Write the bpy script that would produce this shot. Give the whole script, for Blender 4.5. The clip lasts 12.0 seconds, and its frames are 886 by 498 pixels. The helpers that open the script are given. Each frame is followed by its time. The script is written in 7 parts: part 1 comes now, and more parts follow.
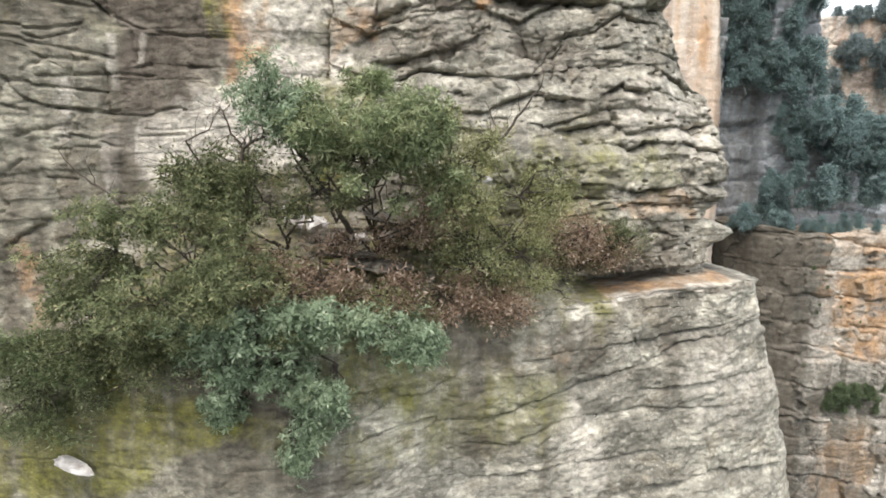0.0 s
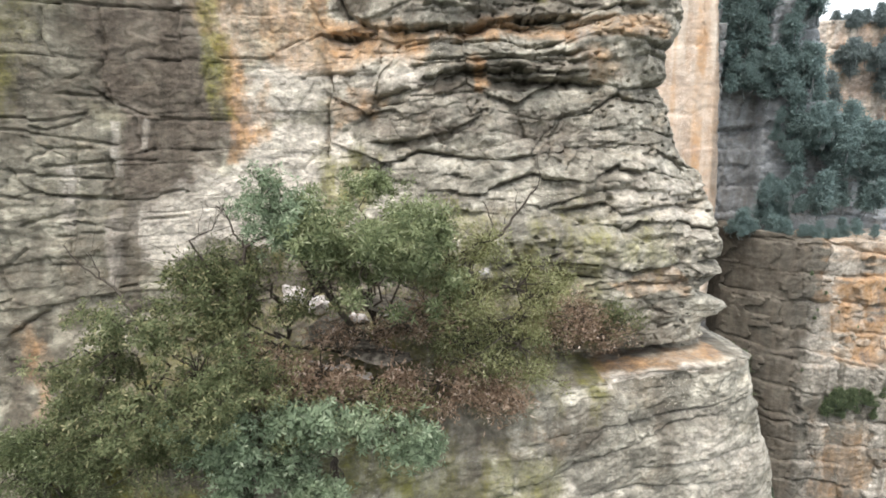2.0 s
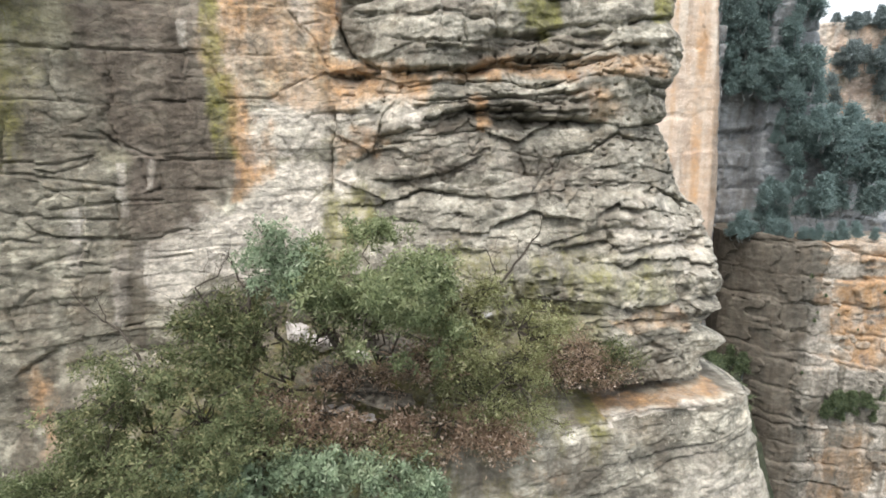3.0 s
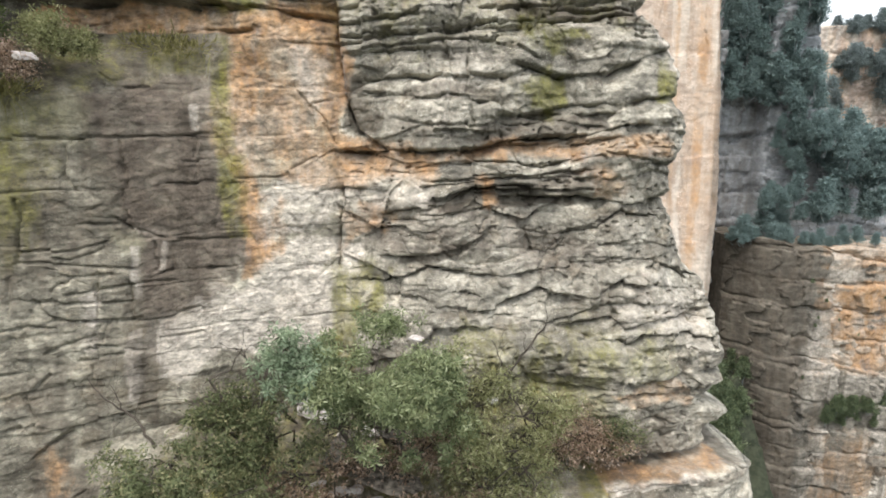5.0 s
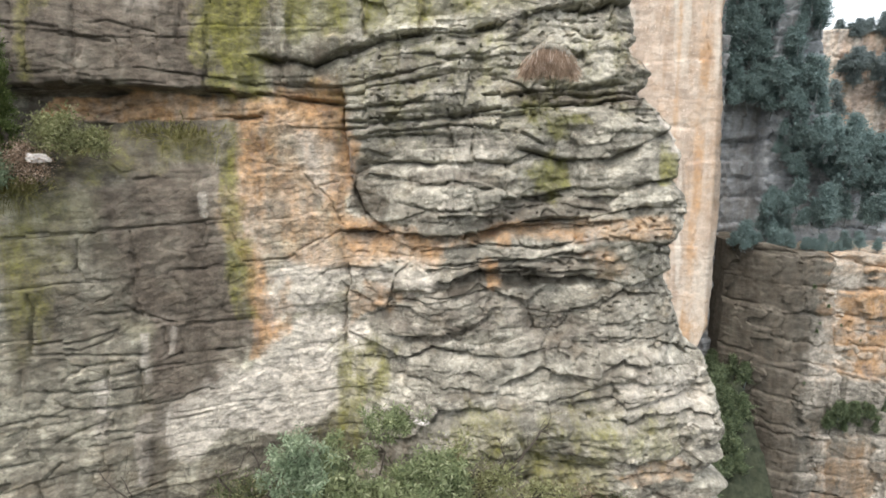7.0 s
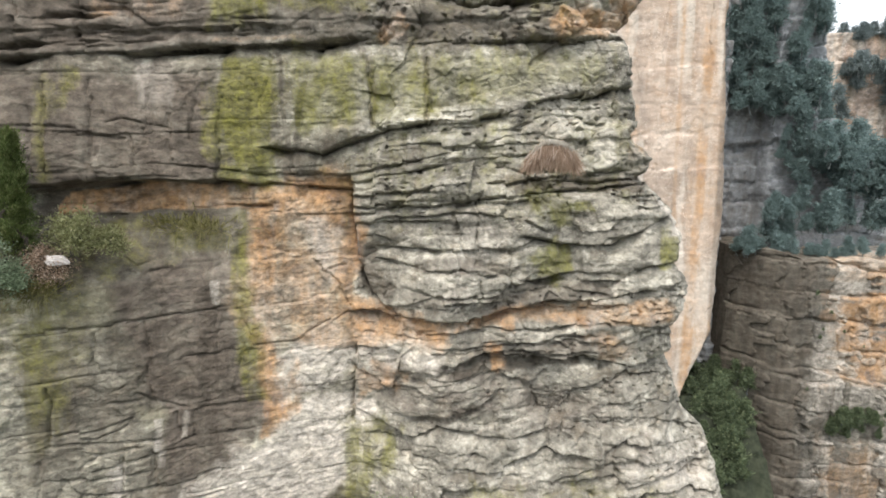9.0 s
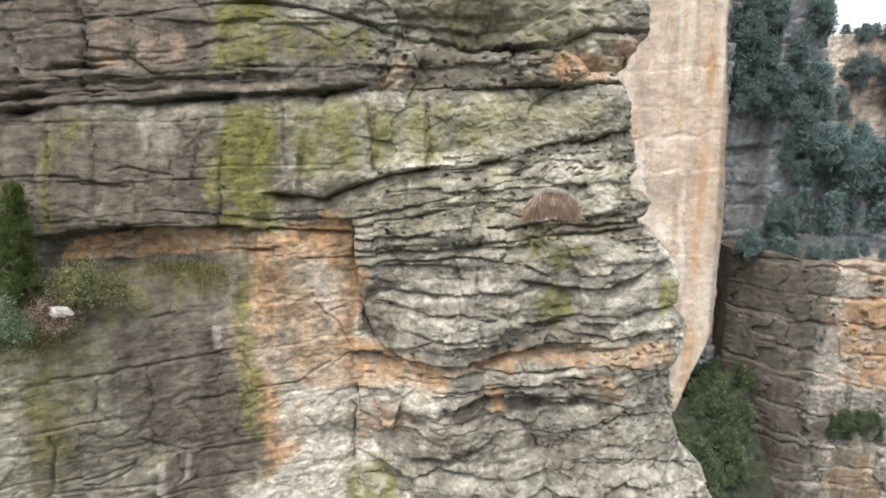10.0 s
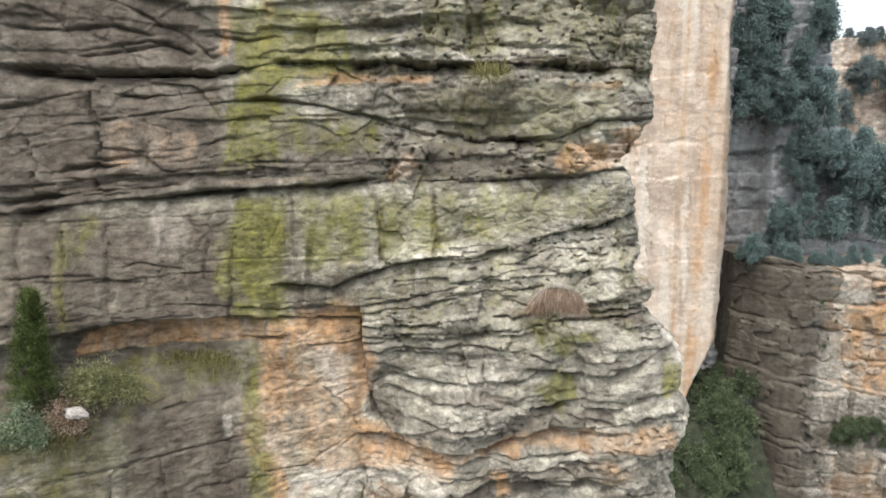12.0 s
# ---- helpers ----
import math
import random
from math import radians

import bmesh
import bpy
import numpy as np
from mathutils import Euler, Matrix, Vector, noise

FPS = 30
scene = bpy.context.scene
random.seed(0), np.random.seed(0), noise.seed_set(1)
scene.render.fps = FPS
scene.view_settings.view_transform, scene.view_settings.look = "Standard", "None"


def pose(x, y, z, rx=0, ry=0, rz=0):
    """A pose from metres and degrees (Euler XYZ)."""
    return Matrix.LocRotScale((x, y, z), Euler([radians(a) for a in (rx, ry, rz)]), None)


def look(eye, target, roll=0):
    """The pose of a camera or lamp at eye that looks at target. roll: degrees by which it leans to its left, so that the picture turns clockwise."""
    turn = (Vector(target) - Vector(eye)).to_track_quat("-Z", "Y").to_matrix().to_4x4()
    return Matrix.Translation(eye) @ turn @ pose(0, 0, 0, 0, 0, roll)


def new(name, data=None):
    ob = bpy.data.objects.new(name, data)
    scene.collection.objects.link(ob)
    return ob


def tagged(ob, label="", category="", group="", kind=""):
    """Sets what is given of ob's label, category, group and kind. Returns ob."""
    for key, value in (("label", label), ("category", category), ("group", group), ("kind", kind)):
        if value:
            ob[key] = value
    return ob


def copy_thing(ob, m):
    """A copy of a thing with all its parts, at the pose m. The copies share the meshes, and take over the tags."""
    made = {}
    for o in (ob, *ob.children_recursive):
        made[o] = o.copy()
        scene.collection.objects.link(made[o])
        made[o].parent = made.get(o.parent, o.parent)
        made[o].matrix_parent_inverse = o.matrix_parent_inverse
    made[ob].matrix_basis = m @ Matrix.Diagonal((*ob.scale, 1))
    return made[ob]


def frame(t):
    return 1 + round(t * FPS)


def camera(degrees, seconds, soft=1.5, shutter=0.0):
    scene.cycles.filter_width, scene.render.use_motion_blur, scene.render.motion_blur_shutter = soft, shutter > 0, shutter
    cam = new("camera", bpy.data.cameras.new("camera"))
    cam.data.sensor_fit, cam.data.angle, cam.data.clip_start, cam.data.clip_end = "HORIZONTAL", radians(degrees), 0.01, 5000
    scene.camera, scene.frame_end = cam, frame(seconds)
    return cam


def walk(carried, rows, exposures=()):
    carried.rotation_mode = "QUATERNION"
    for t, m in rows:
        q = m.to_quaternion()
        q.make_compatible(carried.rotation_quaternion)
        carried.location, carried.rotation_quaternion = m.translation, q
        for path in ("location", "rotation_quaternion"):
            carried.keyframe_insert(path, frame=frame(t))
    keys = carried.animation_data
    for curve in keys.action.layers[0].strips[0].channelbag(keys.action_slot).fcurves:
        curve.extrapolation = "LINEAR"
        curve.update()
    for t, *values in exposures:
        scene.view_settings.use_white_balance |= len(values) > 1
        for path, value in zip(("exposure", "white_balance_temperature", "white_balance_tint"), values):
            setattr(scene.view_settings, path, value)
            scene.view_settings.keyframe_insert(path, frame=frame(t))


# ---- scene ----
cam = camera(73.8, 12.0, soft=1.75)
METRES, EYE, TILT, LEAN, TURN = 10.0, 60.0, -7.0, 0.0, 0.0
ROWS = [
    (0.0, 0.0, 0.0, 0.0, 0.0, 0.0, 0.0),
    (0.5, 0.0006, -0.0049, 0.0379, -0.04, -0.0, -0.01),
    (1.0, 0.0017, -0.0097, 0.0735, -0.08, 0.02, -0.03),
    (1.5, 0.0024, -0.0141, 0.1136, -0.1, 0.01, -0.06),
    (2.0, 0.0008, -0.0187, 0.1531, -0.11, 0.0, -0.07),
    (2.5, -0.0, -0.0242, 0.1889, -0.11, 0.01, -0.1),
    (3.0, -0.0035, -0.0301, 0.2272, -0.11, -0.0, -0.13),
    (5.0, -0.0161, -0.0519, 0.3805, -0.04, -0.05, -0.21),
    (5.5, -0.0173, -0.0584, 0.4182, -0.01, -0.04, -0.23),
    (6.0, -0.0181, -0.0618, 0.4609, 0.02, -0.04, -0.25),
    (6.5, -0.0204, -0.0644, 0.5009, 0.06, -0.02, -0.25),
    (7.0, -0.023, -0.0692, 0.5447, 0.1, -0.03, -0.26),
    (9.0, -0.0299, -0.0981, 0.7171, 0.35, -0.05, -0.34),
    (9.5, -0.0304, -0.1021, 0.7606, 0.41, -0.05, -0.37),
    (10.0, -0.0285, -0.107, 0.8074, 0.48, -0.07, -0.39),
    (10.5, -0.0278, -0.1122, 0.8504, 0.54, -0.07, -0.42),
    (11.0, -0.0292, -0.1172, 0.8979, 0.6, -0.07, -0.42),
    (11.5, -0.0332, -0.1217, 0.9418, 0.65, -0.07, -0.42),
    (12.0, -0.0387, -0.1262, 0.9899, 0.69, -0.08, -0.43),
]
walk(cam, [(t, pose(0, 0, EYE, TILT, LEAN, TURN) @ pose(METRES * x, METRES * y, METRES * z, 90 + pitch, roll, yaw)) for t, x, y, z, yaw, pitch, roll in ROWS], exposures=[(0.0, 0.98), (3.0, 0.93), (6.0, 0.83), (12.0, 0.78)])

# ---- light ----
world = bpy.data.worlds.new("world")
scene.world = world
world.use_nodes = True
wn, wl = world.node_tree.nodes, world.node_tree.links
sky = wn.new("ShaderNodeTexSky")
sky.sky_type = "NISHITA"
sky.sun_disc = False
sky.sun_elevation, sky.sun_rotation = radians(58), radians(198)
sky.air_density, sky.dust_density, sky.ozone_density = 1.0, 6.0, 1.0
cloud = wn.new("ShaderNodeMix")
cloud.data_type = "RGBA"
cloud.inputs["Factor"].default_value = 0.7
wl.new(sky.outputs[0], cloud.inputs["A"])
cloud.inputs["B"].default_value = (7.6, 7.9, 8.2, 1)
wl.new(cloud.outputs["Result"], wn["Background"].inputs["Color"])
wn["Background"].inputs["Strength"].default_value = 0.15
sun = new("sun", bpy.data.lights.new("sun", "SUN"))
sun.data.energy, sun.data.angle, sun.data.color = 1.3, radians(30), (1.0, 0.96, 0.9)
sun.matrix_world = look((-20, -50, 166), (0, 10, 64))

# ---- materials ----
def material(name, rough=0.9):
    m = bpy.data.materials.new(name)
    m.use_nodes = True
    b = m.node_tree.nodes["Principled BSDF"]
    b.inputs["Roughness"].default_value = rough
    b.inputs["Specular IOR Level"].default_value = 0.25
    return m, m.node_tree.nodes, m.node_tree.links, b


def noise_of(nodes, links, scale, detail=6, stretch=(1, 1, 1), rough=0.6):
    geo = nodes.new("ShaderNodeNewGeometry")
    mp = nodes.new("ShaderNodeMapping")
    mp.inputs["Scale"].default_value = stretch
    links.new(geo.outputs["Position"], mp.inputs["Vector"])
    tex = nodes.new("ShaderNodeTexNoise")
    tex.inputs["Scale"].default_value = scale
    tex.inputs["Detail"].default_value = detail
    tex.inputs["Roughness"].default_value = rough
    links.new(mp.outputs[0], tex.inputs["Vector"])
    return tex.outputs["Fac"]


def ramp(nodes, links, fac, *stops):
    r = nodes.new("ShaderNodeValToRGB")
    el = r.color_ramp.elements
    while len(el) < len(stops):
        el.new(0.5)
    for e, (p, c) in zip(el, stops):
        e.position = p
        e.color = (*c, 1) if len(c) == 3 else c
    links.new(fac, r.inputs["Fac"])
    return r.outputs["Color"]


def grey(v):
    return (v, v, v)


def mixed(nodes, links, fac, a, b):
    m = nodes.new("ShaderNodeMix")
    m.data_type = "RGBA"
    for key, v in (("Factor", fac), ("A", a), ("B", b)):
        if isinstance(v, (tuple, float, int)):
            m.inputs[key].default_value = (*v, 1) if isinstance(v, tuple) else v
        else:
            links.new(v, m.inputs[key])
    return m.outputs["Result"]


def maths(nodes, links, op, a, b, clamp=False):
    m = nodes.new("ShaderNodeMath")
    m.operation, m.use_clamp = op, clamp
    for i, v in enumerate((a, b)):
        if isinstance(v, (float, int)):
            m.inputs[i].default_value = v
        else:
            links.new(v, m.inputs[i])
    return m.outputs[0]


def toned(n, l, col, size, grain):
    """Blocks of slightly different tone, as fresh and old breaks lie side by side."""
    geo = n.new("ShaderNodeNewGeometry")
    rip = n.new("ShaderNodeVectorMath")
    rip.operation = "MULTIPLY_ADD"
    l.new(noise_of(n, l, 1.8 / size, 6), rip.inputs[0])
    rip.inputs[1].default_value = (1.1 * size, 1.1 * size, 0.7 * size)
    l.new(geo.outputs["Position"], rip.inputs[2])
    mp = n.new("ShaderNodeMapping")
    mp.inputs["Scale"].default_value = (0.8, 0.8, 2.2)
    l.new(rip.outputs[0], mp.inputs["Vector"])
    for sc, k in ((0.9, 0.50 * grain), (2.6, 0.46 * grain)):
        v = n.new("ShaderNodeTexVoronoi")
        v.inputs["Scale"].default_value = sc / size
        l.new(mp.outputs[0], v.inputs["Vector"])
        sep = n.new("ShaderNodeSeparateColor")
        l.new(v.outputs["Color"], sep.inputs[0])
        gain = maths(n, l, "ADD", 1 - k * 0.5, maths(n, l, "MULTIPLY", sep.outputs[0], k))
        mul = n.new("ShaderNodeVectorMath")
        mul.operation = "SCALE"
        l.new(col, mul.inputs[0])
        l.new(gain, mul.inputs["Scale"])
        col = mul.outputs[0]
    return col


def rock_material(name, light, mid, dim, size=1.0, relief=0.05, stained=True, bed=True, wet=0.4, grain=1.0):
    """Weathered sandstone: mottled grain, bedding bands, water streaks, and the stains and painted shade stored on the
    mesh.
    """
    m, n, l, b = material(name, 0.92)
    big = noise_of(n, l, 0.9 / size, 8)
    fine = noise_of(n, l, 7 / size, 9, rough=0.7)
    bands = noise_of(n, l, 1.0 / size, 6, (0.35, 0.35, 6.0))
    streak = noise_of(n, l, 1.0 / size, 4, (1.5, 1.5, 0.14))
    col = ramp(n, l, big, (0.36, tuple(v * 0.82 for v in mid)), (0.50, mid), (0.64, tuple(min(1, v * 1.08) for v in light)))
    crust = noise_of(n, l, 2.3 / size, 9, (1, 1, 1.8), 0.72)
    col = mixed(n, l, ramp(n, l, crust, (0.52, grey(0)), (0.62, grey(0.6))), col, tuple(min(1, v * 1.22) for v in light))
    col = mixed(n, l, ramp(n, l, fine, (0.48, grey(0)), (0.66, grey(0.62 * grain))), col, dim)
    rust = noise_of(n, l, 1.4 / size, 7, (1, 1, 1.5), 0.7)
    col = mixed(n, l, ramp(n, l, rust, (0.52, grey(0)), (0.66, grey(0.34))), col, (mid[0] * 0.92, mid[1] * 0.74, mid[2] * 0.55))
    col = toned(n, l, col, size, grain)
    col = mixed(n, l, ramp(n, l, bands, (0.52, grey(0)), (0.68, grey(0.32 if bed else 0.10))), col, tuple(v * 0.6 for v in mid))
    col = mixed(n, l, ramp(n, l, streak, (0.55, grey(0)), (0.70, grey(wet))), col, tuple(v * 0.75 for v in dim))
    wash = noise_of(n, l, 1.0 / size, 5, (2.6, 2.6, 0.12))
    col = mixed(n, l, ramp(n, l, wash, (0.52, grey(0)), (0.68, grey(wet * 0.9))), col, tuple(min(1, v * 1.12) for v in light))
    fleck = noise_of(n, l, 26 / size, 4, rough=0.75)
    area = noise_of(n, l, 0.7 / size, 4)
    amount = maths(n, l, "MULTIPLY", ramp(n, l, fleck, (0.59, grey(0)), (0.66, grey(1))), ramp(n, l, area, (0.45, grey(0.15)), (0.6, grey(0.9))))
    col = mixed(n, l, amount, col, tuple(min(1, v * 1.5) for v in light))
    if stained:
        at = n.new("ShaderNodeAttribute")
        at.attribute_name = "stain_shade"
        sep = n.new("ShaderNodeSeparateColor")
        l.new(at.outputs["Color"], sep.inputs[0])
        patch = noise_of(n, l, 3.0 / size, 8, rough=0.68)
        drip = noise_of(n, l, 1.6 / size, 6, (2.2, 2.2, 0.35))
        crumb = noise_of(n, l, 22 / size, 6, rough=0.7)
        # stains lie thick in some places and are worn through in others
        worn = maths(n, l, "ADD", maths(n, l, "MULTIPLY", noise_of(n, l, 2.1 / size, 7, (1, 1, 1.2), 0.7), 0.6), maths(n, l, "MULTIPLY", noise_of(n, l, 9.0 / size, 6, (1, 1, 1.5), 0.75), 0.4))
        thin = maths(n, l, "ADD", maths(n, l, "MULTIPLY", maths(n, l, "MULTIPLY", maths(n, l, "SUBTRACT", worn, 0.38), 4.2, True), 0.52), 0.48)

        def spread(s, tex, gain, wildness=1.8):
            near = maths(n, l, "MULTIPLY", s, 3.5, True)
            wild = maths(n, l, "MULTIPLY", maths(n, l, "SUBTRACT", tex, 0.5), wildness)
            rough = maths(n, l, "MULTIPLY", maths(n, l, "SUBTRACT", crumb, 0.5), 0.7)
            push = maths(n, l, "MULTIPLY", maths(n, l, "ADD", wild, rough), near)
            v = maths(n, l, "ADD", maths(n, l, "MULTIPLY", s, gain), push)
            v = maths(n, l, "MULTIPLY", maths(n, l, "SUBTRACT", v, 0.16), 1.5, True)
            return maths(n, l, "MULTIPLY", v, thin)

        tone = maths(n, l, "ADD", maths(n, l, "MULTIPLY", crumb, 0.5), maths(n, l, "MULTIPLY", drip, 0.6))
        tone = maths(n, l, "MULTIPLY", maths(n, l, "SUBTRACT", tone, 0.32), 1.9, True)
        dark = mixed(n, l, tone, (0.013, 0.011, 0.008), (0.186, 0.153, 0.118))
        at2 = n.new("ShaderNodeAttribute")
        at2.attribute_name = "crust"
        sep2 = n.new("ShaderNodeSeparateColor")
        l.new(at2.outputs["Color"], sep2.inputs[0])
        algae = mixed(n, l, crumb, (0.155, 0.148, 0.086), (0.325, 0.308, 0.195))
        col = mixed(n, l, maths(n, l, "MULTIPLY", spread(sep2.outputs[0], drip, 1.0, 1.6), 0.7), col, algae)
        mauve = mixed(n, l, tone, (0.080, 0.058, 0.046), (0.320, 0.258, 0.225))
        col = mixed(n, l, maths(n, l, "MULTIPLY", spread(sep2.outputs[1], patch, 1.0, 1.3), 0.8), col, mauve)
        pale = mixed(n, l, crumb, (0.72, 0.665, 0.585), (0.52, 0.47, 0.405))
        col = mixed(n, l, spread(at.outputs["Alpha"], patch, 1.2), col, pale)
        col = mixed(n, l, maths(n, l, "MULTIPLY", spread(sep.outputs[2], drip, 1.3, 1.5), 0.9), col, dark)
        hue = noise_of(n, l, 0.9 / size, 9, (1.4, 1.4, 0.7), 0.68)
        iron = ramp(n, l, hue, (0.36, (0.50, 0.41, 0.33)), (0.45, (0.50, 0.35, 0.235)), (0.53, (0.47, 0.275, 0.13)), (0.60, (0.37, 0.225, 0.13)), (0.67, (0.30, 0.245, 0.21)))
        col = mixed(n, l, maths(n, l, "MULTIPLY", spread(sep.outputs[0], maths(n, l, "MULTIPLY", maths(n, l, "ADD", drip, patch), 0.5), 1.1, 1.5), 0.92), col, iron)
        moss = mixed(n, l, tone, (0.060, 0.060, 0.020), (0.300, 0.290, 0.058))
        col = mixed(n, l, maths(n, l, "MULTIPLY", spread(sep.outputs[1], maths(n, l, "MULTIPLY", maths(n, l, "ADD", drip, patch), 0.5), 0.95, 2.2), 0.9), col, moss)
    grit = ramp(n, l, noise_of(n, l, 4.5 / size, 7, (1, 1, 1.5), 0.66), (0.36, grey(1 - 0.30 * grain)), (0.50, grey(1.0)), (0.62, grey(1 + 0.28 * grain)))
    rub = n.new("ShaderNodeVectorMath")
    rub.operation = "MULTIPLY"
    l.new(col, rub.inputs[0])
    l.new(grit, rub.inputs[1])
    col = rub.outputs[0]
    l.new(col, b.inputs["Base Color"])
    h = maths(n, l, "ADD", maths(n, l, "MULTIPLY", fine, 0.5), maths(n, l, "MULTIPLY", bands, 0.12 if bed else 0.02))
    h = maths(n, l, "ADD", h, maths(n, l, "MULTIPLY", noise_of(n, l, 30 / size, 6, rough=0.7), 0.25))
    # chipped facets
    geo = n.new("ShaderNodeNewGeometry")
    warp = n.new("ShaderNodeVectorMath")
    warp.operation = "MULTIPLY_ADD"
    l.new(crust, warp.inputs[0])
    warp.inputs[1].default_value = (0.5 * size, 0.5 * size, 0.35 * size)
    l.new(geo.outputs["Position"], warp.inputs[2])
    mp = n.new("ShaderNodeMapping")
    mp.inputs["Scale"].default_value = (1, 1, 1.4)
    l.new(warp.outputs[0], mp.inputs["Vector"])
    for sc, w in ((3.2, 0.35), (9.0, 0.3)):
        v = n.new("ShaderNodeTexVoronoi")
        v.inputs["Scale"].default_value = sc / size
        l.new(mp.outputs[0], v.inputs["Vector"])
        h = maths(n, l, "ADD", h, maths(n, l, "MULTIPLY", v.outputs["Distance"], w))
    bump = n.new("ShaderNodeBump")
    bump.inputs["Strength"].default_value = 0.85
    bump.inputs["Distance"].default_value = relief * 1.3
    l.new(h, bump.inputs["Height"])
    l.new(bump.outputs[0], b.inputs["Normal"])
    return m


ROCK = rock_material("sandstone", (0.450, 0.425, 0.360), (0.273, 0.256, 0.212), (0.128, 0.119, 0.100), 1.0, 0.05)
WALL = rock_material("massive_sandstone", (0.372, 0.352, 0.282), (0.258, 0.240, 0.190), (0.140, 0.129, 0.107), 1.0, 0.06, True, False, 0.5, 1.25)
FAR_TAN = rock_material("grey_tan_cliff_rock", (0.228, 0.212, 0.178), (0.152, 0.142, 0.121), (0.078, 0.075, 0.068), 8.0, 0.3, True, False, 0.4, 0.7)
# ridge rock paled to pink: its distance haze is in these colours
FAR_ORANGE = rock_material("hazed_ochre_rock", (0.50, 0.42, 0.36), (0.42, 0.33, 0.27), (0.30, 0.27, 0.25), 14.0, 0.5)
FAR_PALE = rock_material("cream_cliff_rock", (0.56, 0.485, 0.41), (0.48, 0.385, 0.31), (0.338, 0.292, 0.254), 14.0, 0.3, True, False, 0.4, 0.4)
# pale blue-grey, so the haze over the gorge sits in the rock colour
FAR_GREY = rock_material("hazed_cliff_rock", (0.33, 0.345, 0.36), (0.265, 0.28, 0.295), (0.195, 0.21, 0.225), 9.0, 0.25, True, True, 0.4, 0.5)


def leaf_material(name, a, b_, c, rough=0.7):
    m, n, l, b = material(name, rough)
    geo = n.new("ShaderNodeNewGeometry")
    col = ramp(n, l, geo.outputs["Random Per Island"], (0.0, tuple(v * 0.7 for v in a)), (0.5, b_), (0.8, b_), (1.0, tuple(min(1, v * 1.15) for v in c)))
    patch = noise_of(n, l, 3.2, 4)
    col = mixed(n, l, ramp(n, l, patch, (0.46, grey(0)), (0.62, grey(0.6))), col, a)
    tinge = noise_of(n, l, 1.9, 5, rough=0.7)
    col = mixed(n, l, ramp(n, l, tinge, (0.52, grey(0)), (0.66, grey(0.25))), col, (c[0] * 0.75, c[1] * 0.66, c[2] * 0.55))
    l.new(col, b.inputs["Base Color"])
    tr = n.new("ShaderNodeBsdfTranslucent")
    l.new(col, tr.inputs["Color"])
    mx = n.new("ShaderNodeMixShader")
    mx.inputs[0].default_value = 0.46
    l.new(b.outputs[0], mx.inputs[1])
    l.new(tr.outputs[0], mx.inputs[2])
    l.new(mx.outputs[0], n["Material Output"].inputs["Surface"])
    return m


LEAF_GREEN = leaf_material("broad_green_leaf", (0.11, 0.142, 0.07), (0.245, 0.29, 0.15), (0.44, 0.47, 0.30))
LEAF_BLUE = leaf_material("glaucous_leaf", (0.15, 0.20, 0.125), (0.30, 0.385, 0.25), (0.47, 0.53, 0.39))
LEAF_OLIVE = leaf_material("olive_leaf", (0.19, 0.20, 0.09), (0.35, 0.365, 0.19), (0.50, 0.49, 0.31))
LEAF_DARK = leaf_material("dull_green_leaf", (0.085, 0.102, 0.048), (0.20, 0.232, 0.118), (0.385, 0.36, 0.21))
LEAF_DRY = leaf_material("withered_leaf", (0.25, 0.175, 0.12), (0.46, 0.34, 0.255), (0.7, 0.61, 0.53))
LEAF_GRASS = leaf_material("dry_grass", (0.144, 0.136, 0.048), (0.224, 0.216, 0.088), (0.320, 0.288, 0.160))
# aerial haze mixed into the leaf colour: paler and bluer than near leaves
LEAF_FAR = leaf_material("hazed_tree_leaf", (0.215, 0.295, 0.29), (0.24, 0.325, 0.318), (0.26, 0.345, 0.335))
LEAF_JUNIPER = leaf_material("juniper_needles", (0.056, 0.080, 0.024), (0.136, 0.188, 0.060), (0.240, 0.264, 0.112))
LEAF_STRAW = leaf_material("bleached_straw", (0.360, 0.328, 0.272), (0.520, 0.488, 0.424), (0.624, 0.600, 0.544))
# the ridge's leaves carry distance haze in their colour too
LEAF_RIDGE = leaf_material("hazed_ridge_leaf", (0.200, 0.248, 0.256), (0.272, 0.328, 0.328), (0.320, 0.376, 0.368))
LEAF_GORGE = leaf_material("gorge_tree_leaf", (0.11, 0.15, 0.09), (0.19, 0.24, 0.135), (0.27, 0.31, 0.175))


def plain(name, a, b_, scale, rough=0.9):
    m, n, l, b = material(name, rough)
    f = noise_of(n, l, scale, 6)
    l.new(ramp(n, l, f, (0.35, a), (0.65, b_)), b.inputs["Base Color"])
    bump = n.new("ShaderNodeBump")
    bump.inputs["Distance"].default_value = 0.02
    l.new(f, bump.inputs["Height"])
    l.new(bump.outputs[0], b.inputs["Normal"])
    return m


BARK = plain("bark", (0.042, 0.035, 0.029), (0.108, 0.092, 0.075), 18)
# far trunks paled towards blue-grey to stand in for haze
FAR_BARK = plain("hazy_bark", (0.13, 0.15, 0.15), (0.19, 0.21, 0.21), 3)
WHITE_STONE = plain("pale_stone", (0.300, 0.267, 0.250), (0.650, 0.625, 0.600), 6)
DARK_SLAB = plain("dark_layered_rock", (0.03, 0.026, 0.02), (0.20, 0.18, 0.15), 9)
FOREST_FLOOR = plain("forest_floor", (0.016, 0.022, 0.013), (0.046, 0.052, 0.032), 0.5)


# ---- mesh tools ----
rng = np.random.default_rng(7)
LATTICE = rng.random((256, 256)).astype(np.float32)


